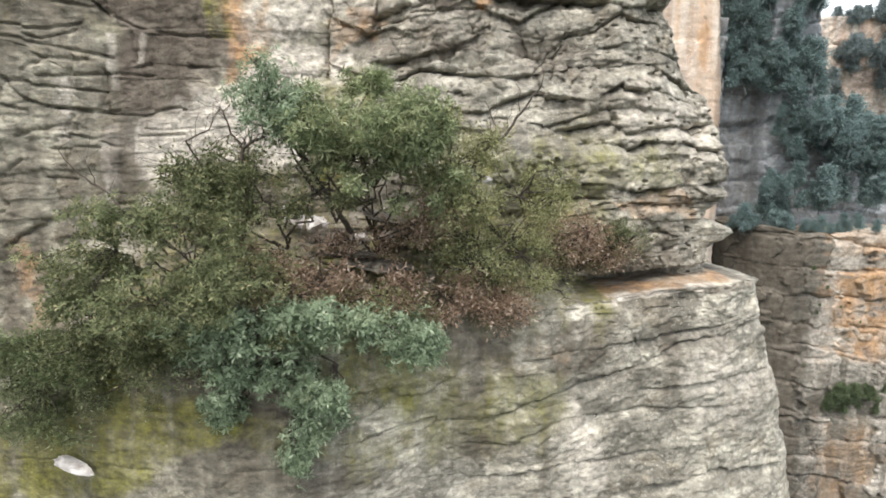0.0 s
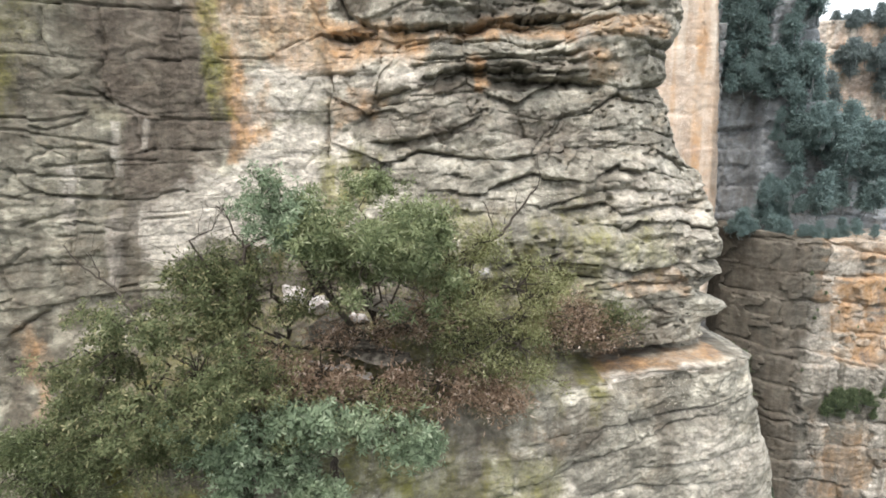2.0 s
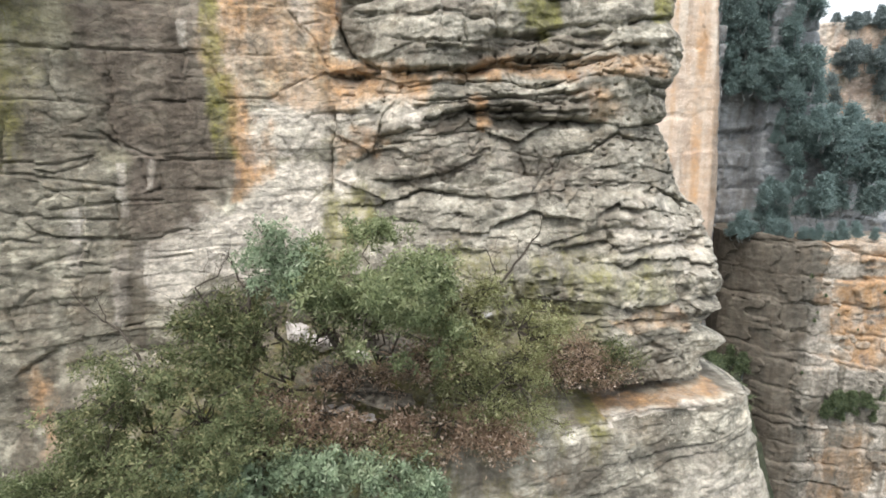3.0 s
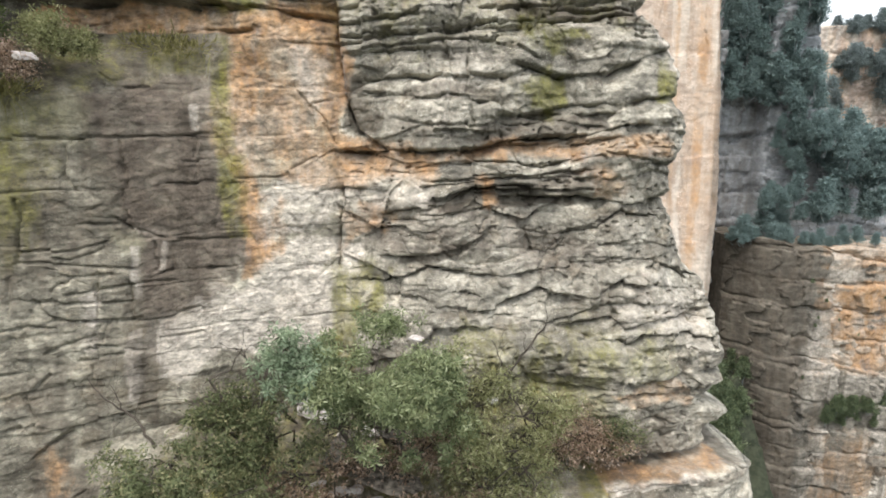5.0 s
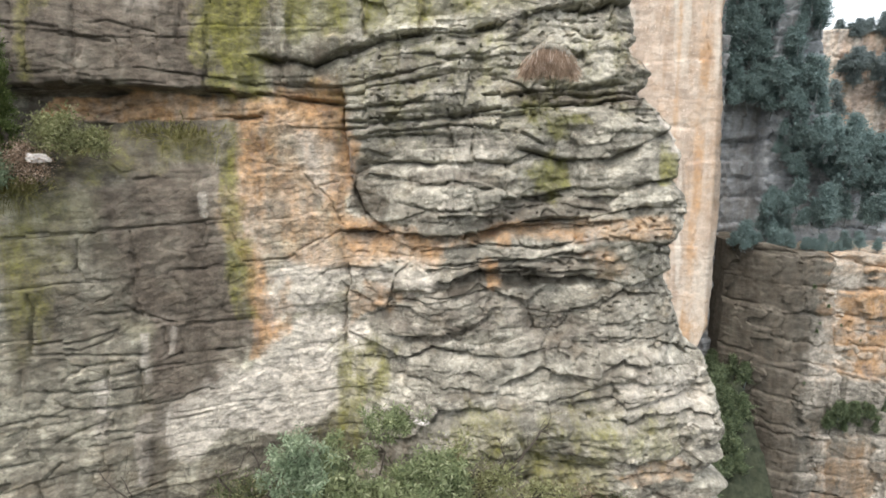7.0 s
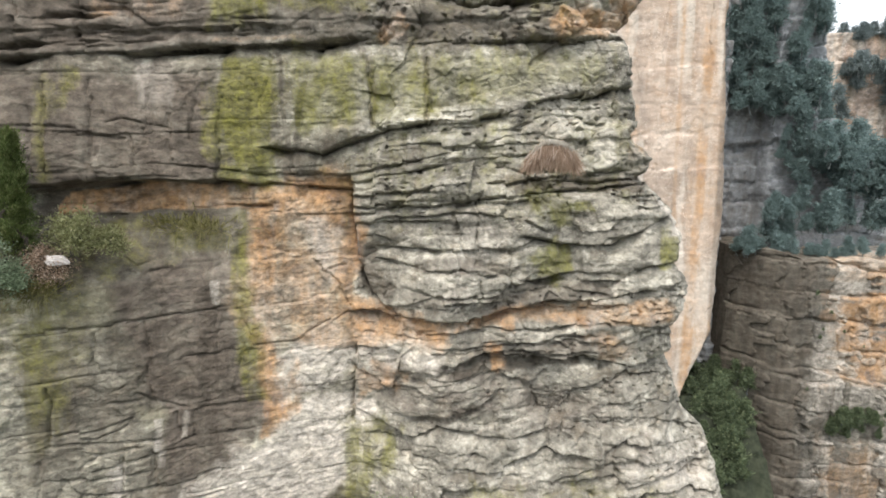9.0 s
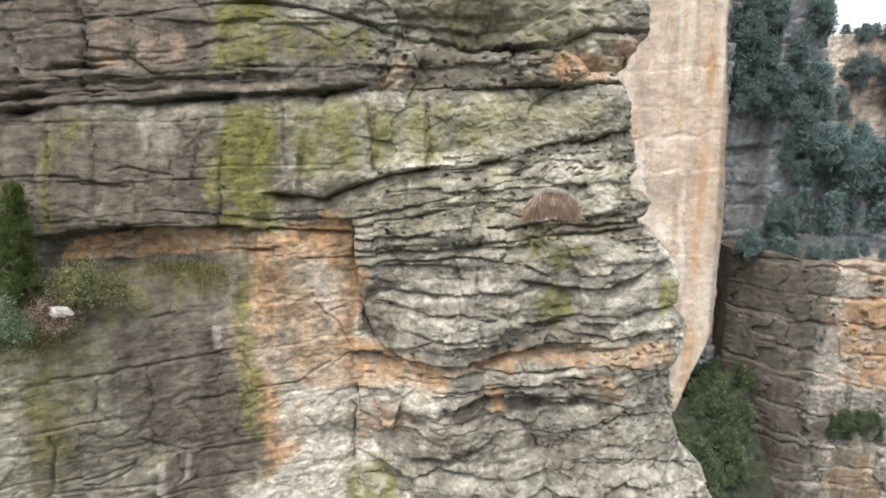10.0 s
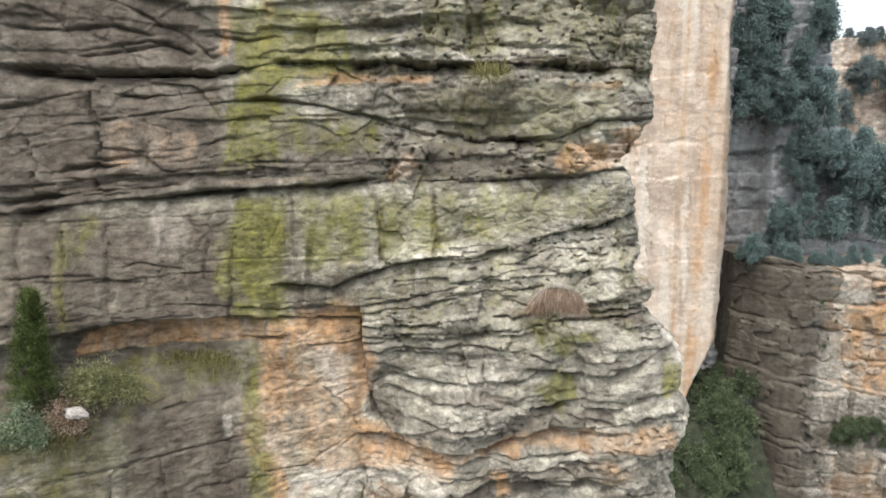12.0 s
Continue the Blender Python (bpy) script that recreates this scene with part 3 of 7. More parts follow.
seam(.12, .04, .25, .3, (-7.52, 58.79), (-7.07, 59.15), (-6.31, 59.38), (-5.90, 59.26))
seam(.10, .04, .15, .3, (-7.51, 57.79), (-6.97, 57.92), (-6.48, 58.19))
seam(.18, .045, .36, .22, (-8.52, 69.24), (-7.67, 69.33), (-6.78, 69.48), (-5.83, 69.58), (-4.79, 69.69), (-3.71, 69.75), (-2.60, 69.81))
seam(.16, .03, .10, .2, (-8.43, 70.57), (-7.58, 70.79), (-6.71, 70.98), (-5.75, 71.16), (-4.72, 71.34), (-3.99, 71.41), (-3.02, 71.31), (-2.15, 71.14), (-1.49, 70.97), (-0.59, 70.83), (0.09, 70.73), (1.93, 70.69))
seam(.16, .05, .28, .2, (-8.33, 71.84), (-7.09, 71.80), (-5.72, 71.89), (-4.80, 71.95), (-3.64, 72.19), (-2.57, 72.14))
seam(.18, .05, .1, .3, (-6.59, 73.14), (-5.88, 72.79), (-5.39, 72.56), (-4.98, 72.23))
seam(.08, .03, .10, .15, (-8.49, 69.74), (-7.65, 69.72), (-6.77, 69.85), (-6.02, 69.96), (-4.99, 69.99), (-3.70, 70.05))
seam(.07, .03, .08, .15, (-8.50, 69.52), (-7.22, 69.55), (-6.23, 69.66))
seam(.06, .02, .05, .2, (-8.43, 68.12), (-7.61, 67.99), (-6.76, 67.99), (-5.94, 68.00), (-5.24, 68.03))
seam(.08, .025, .06, .2, (-8.35, 67.26), (-7.55, 67.23), (-6.73, 67.39), (-5.83, 67.42), (-4.84, 67.34), (-3.79, 67.26))
seam(.08, .03, .08, .2, (-8.32, 72.11), (-7.33, 72.13), (-6.09, 72.48), (-5.40, 72.30))
seam(.08, .03, .08, .2, (-8.38, 71.14), (-7.28, 71.49), (-6.24, 71.39), (-5.03, 71.58))
seam(.07, .03, .08, .2, (-8.29, 72.54), (-7.56, 72.51), (-6.62, 72.69), (-6.08, 72.58))
seam(.07, .02, .06, .2, (-6.91, 70.46), (-6.20, 70.41), (-5.37, 70.53), (-4.75, 70.68))
seam(.12, .03, .18, .25, (-2.77, 63.50), (-2.20, 63.59), (-1.45, 63.55))
seam(.14, .04, .38, .35, (-2.19, 64.38), (-1.12, 64.33), (-0.44, 64.31), (0.55, 64.39), (1.54, 64.62), (2.80, 64.68), (3.47, 64.84), (4.51, 64.86))
seam(.12, .03, .12, .15, (-1.80, 66.02), (-1.11, 65.77), (-0.44, 65.73), (0.31, 65.80), (1.08, 65.70), (1.52, 65.93))
seam(.12, .03, .10, .15, (-1.69, 65.52), (-0.66, 65.37), (0.53, 65.32), (1.03, 65.35))
seam(.12, .04, .30, .18, (1.36, 65.98), (2.20, 65.77), (3.11, 65.86), (3.73, 66.17), (4.55, 66.49))
seam(.12, .04, .26, .18, (1.31, 65.01), (2.32, 65.27), (3.33, 65.23), (4.54, 65.46))
seam(.10, .03, .10, .2, (-0.88, 64.94), (-0.00, 64.76), (1.09, 64.99), (1.53, 65.27))
seam(.16, .04, .14, .15, (-2.25, 66.45), (-1.11, 66.61), (-0.01, 66.69), (1.08, 66.84), (2.21, 66.94), (3.78, 67.08))
seam(.12, .03, .10, .12, (-2.24, 66.84), (-1.33, 66.86), (-0.45, 67.04), (1.08, 67.12), (3.40, 67.36))
seam(.12, .03, .10, .12, (-2.14, 66.27), (-1.11, 66.40), (-0.01, 66.51), (1.08, 66.39), (1.75, 66.08))
seam(.10, .03, .10, .12, (-0.66, 64.00), (0.55, 64.14), (1.79, 64.03), (2.92, 64.30), (4.56, 64.08))
seam(.10, .03, .10, .12, (-0.33, 63.73), (0.66, 63.85), (1.79, 63.81), (2.77, 63.86))
seam(.10, .04, .40, .24, (-1.24, 63.09), (-0.22, 63.26), (0.33, 63.55), (1.11, 63.48), (2.61, 63.51), (3.42, 63.30), (4.76, 63.44))
seam(.12, .03, .08, .12, (-1.36, 62.99), (-0.66, 63.11), (0.00, 63.08), (0.78, 63.20))
seam(.24, .035, .0, .1, (-1.22, 62.89), (-0.80, 62.93))
seam(.10, .03, .30, .18, (-1.25, 62.26), (-0.44, 62.27), (0.01, 62.39), (0.45, 62.59), (0.81, 62.81))
seam(.10, .03, .08, .15, (1.13, 62.84), (2.05, 62.72), (2.98, 62.83), (3.48, 63.15), (4.64, 62.97))
seam(.12, .03, .16, .18, (-1.86, 61.67), (-1.13, 61.79), (-0.44, 62.02), (0.35, 61.97), (1.14, 61.90), (2.07, 62.04), (3.00, 62.09), (4.12, 62.17), (5.26, 61.71))
seam(.12, .03, .20, .18, (0.02, 61.22), (0.81, 61.24), (1.73, 61.58), (2.89, 61.39), (3.46, 61.75), (5.34, 61.49))
seam(.12, .04, .22, .15, (2.33, 60.88), (3.21, 61.00), (3.49, 60.87), (4.03, 60.96), (5.54, 61.01))
seam(.12, .04, .18, .15, (2.88, 60.60), (3.53, 60.55), (3.95, 60.70), (5.67, 60.51))
seam(.12, .03, .24, .3, (1.18, 59.90), (2.13, 59.86), (3.22, 59.84), (3.67, 59.67), (4.61, 59.83), (5.82, 59.86))
seam(.10, .03, .10, .15, (2.37, 59.20), (3.45, 59.45), (4.63, 59.49), (5.85, 59.50))
seam(.10, .03, .14, .15, (2.38, 58.83), (3.46, 59.15), (4.65, 59.16), (5.19, 59.20))
seam(.08, .03, .10, .15, (-1.13, 61.44), (-0.44, 61.38), (0.35, 61.56))
seam(.08, .02, .10, .15, (0.93, 61.09), (1.86, 60.94), (2.89, 61.18))
seam(.08, .02, .08, .15, (1.13, 62.47), (1.83, 62.34), (2.30, 62.44))
seam(.08, .02, .08, .15, (2.99, 62.44), (3.84, 62.54), (4.83, 62.36))
seam(.07, .02, .06, .12, (-1.84, 62.97), (-0.89, 62.67), (-0.10, 62.82))
seam(.10, .03, .12, .15, (-2.13, 59.44), (-1.16, 59.53), (-0.48, 59.57))
seam(.14, .04, .22, .2, (-2.31, 58.80), (-1.54, 58.91), (-0.62, 59.00))
seam(.14, .04, .22, .2, (-2.18, 58.51), (-1.46, 58.57), (-0.61, 58.70))
seam(.10, .03, .10, .15, (1.28, 59.59), (1.96, 59.64), (3.02, 59.57))
seam(.06, .025, .06, .2, (1.14, 56.82), (2.15, 56.91), (3.79, 57.03), (4.90, 57.16), (6.26, 57.36))
seam(.07, .025, .06, .2, (-1.33, 55.72), (-0.23, 55.87), (0.65, 55.79), (1.64, 56.08), (2.38, 56.31), (3.58, 56.53), (4.35, 56.89), (5.38, 57.05), (6.40, 57.30))
seam(.06, .025, .10, .2, (3.83, 56.08), (5.31, 56.18), (6.84, 56.19))
seam(.07, .03, .16, .15, (3.11, 54.16), (5.06, 54.29), (7.30, 54.13))
seam(.06, .025, .05, .2, (0.45, 55.42), (1.16, 55.32), (2.18, 55.70), (3.62, 55.72), (5.63, 55.59))
seam(.06, .025, .05, .2, (-0.61, 54.89), (0.66, 54.76), (2.20, 54.81), (3.89, 54.86))
seam(.10, .04, .12, .2, (-2.60, 69.81), (-1.50, 69.85), (-0.36, 69.89), (0.79, 69.93), (1.95, 69.99), (3.25, 70.14))
seam(.10, .04, .35, .22, (-4.79, 69.69), (-3.49, 69.80), (-2.38, 69.85), (-1.50, 69.90))
seam(.14, .05, .46, .25, (-3.64, 72.19), (-2.57, 72.14), (-1.49, 72.21), (-0.38, 72.21), (1.31, 72.17), (3.96, 72.27))
seam(.14, .04, .30, .2, (-3.77, 67.79), (-2.89, 67.66), (-2.08, 68.01), (-1.50, 68.20), (-0.81, 68.27), (-0.00, 68.33), (0.81, 68.51), (1.75, 68.79), (2.76, 68.95), (3.44, 69.10), (3.85, 69.21))
seam(.09, .03, .08, .15, (-3.46, 67.26), (-2.45, 67.25), (-1.50, 67.43), (-0.34, 67.69), (0.46, 67.94))
seam(.09, .03, .08, .15, (-2.10, 67.12), (-1.50, 67.24), (-0.34, 67.49), (0.81, 67.64), (1.52, 67.70))
seam(.10, .03, .10, .12, (-2.23, 66.61), (-0.80, 66.64), (0.82, 66.69), (1.52, 66.78))
seam(.10, .03, .10, .12, (2.00, 67.12), (2.74, 67.14), (3.63, 67.18))
seam(.10, .03, .10, .12, (0.81, 68.17), (1.75, 68.50), (2.75, 68.36))
seam(.10, .04, .12, .15, (-3.84, 72.78), (-2.99, 72.72), (-2.02, 72.87), (-1.26, 73.05))
seam(.10, .04, .12, .15, (-3.85, 72.34), (-2.99, 72.46), (-2.13, 72.42), (-1.49, 72.62))
seam(.10, .03, .12, .15, (0.18, 72.59), (1.30, 72.54), (2.47, 72.84), (3.78, 73.06))
seam(.10, .03, .12, .12, (1.87, 72.49), (2.86, 72.66), (4.02, 72.58))
seam(.10, .03, .10, .12, (-1.48, 73.05), (-0.71, 73.06), (0.28, 73.18), (1.29, 73.04))
seam(.10, .03, .18, .15, (0.32, 70.67), (1.70, 70.75), (2.05, 70.86), (2.67, 71.15), (4.09, 71.30))
seam(.07, .03, .10, .15, (2.40, 71.44), (3.18, 71.54), (4.15, 71.62))
seam(.06, .02, .05, .15, (-3.89, 71.17), (-3.03, 70.91), (-2.15, 70.76), (-1.49, 70.77))
seam(.06, .02, .05, .15, (-4.88, 72.62), (-4.37, 72.54), (-3.84, 72.66))
joint(.10, .025, 0, .2, (-6.69, 64.41), (-6.76, 63.92), (-6.67, 63.52))
joint(.12, .025, 0, .2, (-6.44, 61.86), (-6.50, 61.19))
joint(.10, .02, 0, .2, (-5.98, 61.80), (-5.97, 61.15))
joint(.10, .025, 0, .2, (-6.03, 64.42), (-6.01, 63.60), (-6.13, 63.30), (-5.97, 62.82))
joint(.10, .02, 0, .2, (-5.65, 62.61), (-5.60, 62.06))
joint(.10, .02, 0, .2, (-5.35, 62.59), (-5.35, 62.04))
joint(.10, .02, 0, .2, (-7.34, 61.63), (-7.06, 61.25))
joint(.10, .02, 0, .2, (-7.19, 60.27), (-7.50, 59.91), (-7.40, 59.43))
joint(.08, .02, 0, .2, (-6.44, 61.18), (-6.62, 60.72))
joint(.08, .02, 0, .2, (-6.89, 60.17), (-6.69, 59.54))
joint(.06, .02, 0, .2, (-7.45, 63.40), (-7.44, 62.37))
joint(.06, .02, 0, .2, (-4.85, 64.55), (-4.93, 63.71))
joint(.08, .02, 0, .2, (-4.21, 63.82), (-3.41, 63.84), (-2.42, 64.39))
joint(.12, .035, .26, .6, (-2.25, 67.10), (-2.23, 66.25), (-2.15, 65.48), (-1.88, 64.78), (-1.23, 64.35))
joint(.16, .025, .10, .4, (-2.20, 63.57), (-2.26, 62.95), (-2.32, 62.00))
joint(.08, .02, 0, .2, (2.42, 62.84), (2.12, 62.50), (1.78, 62.05))
joint(.07, .02, 0, .2, (0.31, 66.29), (0.34, 65.80))
joint(.07, .02, 0, .2, (-0.39, 66.18), (-0.36, 65.74))
joint(.07, .02, 0, .2, (0.97, 65.70), (1.00, 65.01))
joint(.09, .025, 0, .2, (-8.32, 69.08), (-8.13, 67.44))
joint(.08, .025, 0, .2, (-7.62, 68.91), (-7.50, 67.09))
joint(.13, .03, .04, .3, (-7.11, 71.50), (-6.99, 70.84), (-7.08, 69.74))
joint(.08, .02, 0, .2, (-6.92, 69.00), (-6.81, 67.32))
joint(.09, .025, 0, .2, (-5.19, 68.64), (-5.24, 67.87))
joint(.09, .025, 0, .2, (-4.71, 68.75), (-4.79, 67.17))
joint(.08, .02, 0, .2, (-8.06, 70.60), (-7.96, 69.90))
joint(.12, .04, 0, .2, (-1.36, 70.91), (-1.61, 69.90))
joint(.06, .02, 0, .2, (-6.24, 70.49), (-6.23, 70.17))
joint(.06, .03, 0, .2, (-7.30, 72.97), (-7.38, 72.47))
joint(.06, .02, 0, .2, (-1.15, 68.04), (-1.09, 67.46))
joint(.06, .02, 0, .2, (-3.55, 67.82), (-3.41, 67.24))
joint(.06, .02, 0, .2, (-0.70, 69.54), (-0.72, 68.39))
joint(.06, .02, 0, .2, (-1.89, 69.54), (-1.82, 68.27))
joint(.07, .02, 0, .2, (-0.71, 73.06), (-0.77, 72.31))
joint(.06, .02, 0, .2, (3.45, 57.08), (3.81, 56.62), (4.02, 56.82))
stain_shade("iron", .32, .9, (-4.12, 66.59), (-3.52, 66.73), (-2.35, 66.87))
stain_shade("iron", .32, .9, (-4.0, 66.38), (-4.11, 65.32), (-4.10, 64.34), (-3.88, 63.22), (-3.91, 62.31))
stain_shade("iron", .20, 1, (-2.25, 66.47), (-2.30, 64.81), (-1.83, 64.35), (-0.44, 64.03))
stain_shade("iron", .6, .62, (-3.36, 65.46), (-2.96, 64.91), (-2.75, 64.46))
stain_shade("iron", .2, 1, (-2.07, 64.01), (-1.23, 64.02), (-0.33, 63.97))
stain_shade("iron", .14, .8, (0.66, 64.36), (1.32, 64.47), (2.81, 64.28))
stain_shade("iron", .1, .7, (-0.00, 64.19), (0.88, 64.36))
stain_shade("iron", .1, .6, (0.66, 63.81), (0.89, 63.37))
stain_shade("iron", .2, .45, (2.94, 63.92), (3.29, 63.58))
stain_shade("iron", .12, .5, (2.69, 64.59), (4.40, 64.49))
stain_shade("iron", .07, .6, (-3.22, 71.95), (-2.35, 71.89), (-0.82, 71.85))
stain_shade("iron", .25, .7, (2.06, 70.35), (3.22, 70.59), (3.90, 70.87))
stain_shade("iron", .12, .7, (-1.50, 69.97), (-1.27, 70.27))
stain_shade("iron", .08, .8, (-4.70, 73.25), (-4.84, 72.32))
stain_shade("iron", .08, .6, (-3.82, 73.28), (-3.96, 72.45))
stain_shade("iron", .08, .6, (2.01, 71.81), (3.03, 71.88))
stain_shade("iron", .05, .25, (-4.78, 69.80), (-3.05, 69.92))
stain_shade("iron", .18, .4, (3.53, 67.74), (3.95, 67.95))
stain_shade("iron", .15, .45, (-7.16, 58.87), (-6.87, 57.57))
stain_shade("iron", .12, .6, (4.02, 59.62), (4.91, 59.25))
stain_shade("iron", .10, .5, (-1.84, 63.20), (-1.12, 63.00))
stain_shade("iron", .1, .5, (-1.58, 62.97), (-1.35, 62.79))
stain_shade("iron", .2, .25, (1.52, 57.12), (2.15, 56.97))
stain_shade("moss", .5, .55, (-3.52, 72.98), (-2.99, 72.46), (-3.87, 71.82))
stain_shade("moss", .35, .4, (-3.68, 70.85), (-2.59, 70.97))
stain_shade("moss", .22, .8, (-2.95, 69.20), (-3.08, 68.51))
stain_shade("moss", .28, .6, (-2.06, 69.31), (-1.72, 68.96))
stain_shade("moss", .3, .4, (-0.58, 69.31), (-0.35, 68.62))
stain_shade("moss", .6, .3, (-1.50, 69.42), (0.79, 69.55), (2.61, 69.54))
stain_shade("moss", .28, 1, (1.52, 66.67), (2.12, 66.56))
stain_shade("moss", .24, 1, (1.70, 65.64), (2.07, 65.26))
stain_shade("moss", .15, .6, (4.26, 66.07))
stain_shade("moss", .5, .3, (0.81, 68.51), (1.99, 68.16))
stain_shade("moss", .4, .35, (-1.49, 72.84), (0.50, 72.97))
stain_shade("moss", .3, .3, (0.30, 71.89), (0.77, 71.01))
stain_shade("moss", .18, .9, (-4.32, 63.62), (-4.28, 63.23), (-4.25, 62.78))
stain_shade("moss", .14, .6, (-4.56, 66.35), (-4.45, 65.41), (-4.39, 64.34))
stain_shade("moss", .3, .6, (-2.36, 61.27), (-2.13, 60.79))
stain_shade("moss", .45, .75, (-1.86, 61.67), (-2.13, 60.79), (-2.38, 60.04))
stain_shade("moss", .55, .4, (-7.41, 65.15), (-7.29, 64.78), (-7.34, 64.02))
stain_shade("moss", .4, .4, (-7.45, 63.35), (-7.55, 62.87))
stain_shade("moss", .3, .35, (-6.82, 65.56), (-5.26, 66.10))
stain_shade("moss", .5, .4, (-8.11, 65.35), (-7.80, 64.43))
stain_shade("moss", .2, .6, (2.79, 57.72), (2.83, 57.33))
stain_shade("moss", .7, .9, (-7.03, 55.01), (-6.11, 56.04), (-5.30, 56.33))
stain_shade("moss", .5, .8, (-5.62, 55.13), (-4.89, 56.19))
stain_shade("moss", .6, .7, (-1.31, 57.05), (-0.60, 56.58))
stain_shade("moss", .8, .4, (-0.23, 56.32), (1.15, 56.00))
stain_shade("moss", .5, .3, (-0.98, 55.46), (-0.23, 55.52))
stain_shade("moss", .3, .4, (3.41, 60.03), (4.28, 60.14))
stain_shade("moss", .2, .5, (-3.22, 60.03), (-3.12, 59.69))
stain_shade("dark", .8, .9, (-5.68, 64.01), (-5.37, 63.26), (-5.12, 62.60))
stain_shade("dark", .6, .85, (-5.24, 61.95), (-5.45, 61.40))
stain_shade("dark", .5, .7, (-5.70, 65.35), (-5.11, 65.07))
stain_shade("dark", .2, .95, (-5.72, 61.11), (-5.83, 59.67))
stain_shade("dark", .16, .9, (-1.93, 65.59), (-1.82, 64.92))
stain_shade("dark", .2, .5, (-1.58, 64.91), (-0.66, 64.57))
stain_shade("dark", .9, .55, (-7.95, 70.25), (-6.74, 70.38), (-5.37, 70.72))
stain_shade("dark", .6, .5, (-7.22, 68.48), (-5.45, 68.64))
stain_shade("dark", .5, .5, (-7.84, 72.05), (-6.20, 72.27))
stain_shade("dark", .3, .6, (-0.82, 70.44), (0.55, 70.40))
stain_shade("dark", .1, .6, (-3.40, 68.97), (-3.49, 68.05))
stain_shade("dark", .08, .6, (-5.24, 68.53), (-5.23, 67.86))
stain_shade("dark", .08, .6, (-1.83, 69.65), (-1.82, 68.50))
stain_shade("dark", .08, .5, (-0.70, 69.77), (-0.69, 68.51))
stain_shade("dark", .5, .35, (-1.36, 62.65), (-0.44, 62.47))
stain_shade("dark", .4, .35, (1.13, 62.58), (2.88, 62.32))
stain_shade("dark", .3, .4, (2.67, 61.29), (3.70, 61.41))
stain_shade("dark", .5, .4, (0.74, 57.22), (-0.04, 57.09))
stain_shade("dark", .3, .5, (0.45, 56.84), (0.56, 55.40))
stain_shade("dark", .14, .4, (3.98, 57.78), (4.29, 55.94))
stain_shade("dark", .14, .4, (3.24, 56.67), (3.45, 54.25))
stain_shade("dark", .12, .4, (1.75, 55.99), (1.78, 54.51))
stain_shade("pale", .3, .9, (-5.39, 60.72), (-4.51, 61.09), (-3.89, 61.38))
stain_shade("pale", .35, .9, (-4.20, 61.06), (-3.46, 61.70), (-2.80, 62.02))
stain_shade("pale", .3, .7, (-3.65, 62.76), (-2.99, 63.20), (-2.76, 63.78))
stain_shade("pale", .25, .7, (-2.92, 66.12), (-2.62, 65.48))
stain_shade("pale", .35, .5, (-3.27, 65.02), (-2.96, 64.57))
stain_shade("pale", .15, .8, (-5.49, 60.51), (-5.33, 60.03))
stain_shade("pale", .1, .7, (-5.98, 60.72), (-6.04, 59.84))
stain_shade("pale", .1, .5, (-6.54, 61.66), (-6.58, 60.72))
stain_shade("pale", .22, 0.25, (-6.16, 69.20), (-6.05, 68.54))
stain_shade("pale", .15, 0.18, (-7.16, 69.00), (-6.62, 68.88))
stain_shade("pale", .6, .35, (4.07, 61.39), (5.03, 60.68))
stain_shade("pale", .3, .5, (-1.84, 63.44), (-0.66, 63.58))
stain_shade("pale", .1, .9, (4.86, 66.74), (4.59, 66.11))
stain_shade("pale", .25, .5, (2.29, 55.71), (2.54, 54.38))
stain_shade("pale", .6, .4, (4.94, 56.45), (6.06, 55.52))
stain_shade("pale", .05, 1, (4.16, 66.71), (4.57, 66.38))
stain_shade("pale", .5, .3, (-0.22, 65.21), (0.53, 65.97))
stain_shade("dark", 0.9, 0.7, (-4.5, 58.6), (-2.5, 59.0), (0.0, 58.8), (1.2, 58.6))
stain_shade("moss", 0.8, 0.5, (-4.5, 58.0), (-2.0, 58.4), (0.5, 58.3), (1.5, 58.3))
stain_shade("moss", 0.5, 0.35, (1.6, 59.6), (2.6, 59.3))
stain_shade("moss", 1.3, 0.28, (-1.5, 67.5), (1.0, 67.8), (3.0, 68.0))
stain_shade("moss", 1.0, 0.30, (-2.5, 72.7), (1.0, 72.8), (3.0, 72.8))
stain_shade("moss", 0.8, 0.25, (-0.5, 71.3), (2.0, 71.2))
stain_shade("dark", 1.0, 0.5, (-7.5, 62.5), (-6.5, 64.0))
stain_shade("dark", 0.8, 0.5, (-7.8, 68.3), (-6.2, 68.3), (-5.2, 68.0))
stain_shade("dark", 1.0, 0.5, (-7.8, 72.6), (-5.5, 72.6))
stain_shade("dark", 0.9, 0.95, (-9.0, 68.3), (-7.0, 68.4), (-4.9, 68.3))
stain_shade("dark", 0.9, 0.9, (-9.0, 70.6), (-7.0, 70.7), (-4.9, 70.8))
stain_shade("dark", 0.8, 0.85, (-9.0, 72.7), (-6.5, 72.8), (-5.0, 72.9))
stain_shade("dark", 0.5, 1, (-8.5, 65.7), (-6.5, 65.9), (-4.6, 65.95))
stain_shade("moss", 0.3, 0.25, (-8.5, 65.9), (-6.5, 66.1), (-4.6, 66.2))
stain_shade("dark", 0.35, 0.85, (-8.5, 69.9), (-6.0, 70.2), (-3.5, 70.2), (-1.0, 70.2), (1.8, 70.3))
stain_shade("dark", 0.05, 1, (-8.32, 69.1), (-8.13, 67.44))
stain_shade("dark", 0.05, 1, (-7.62, 69.0), (-7.5, 67.09))
stain_shade("dark", 0.05, 1, (-6.92, 69.1), (-6.81, 67.32))
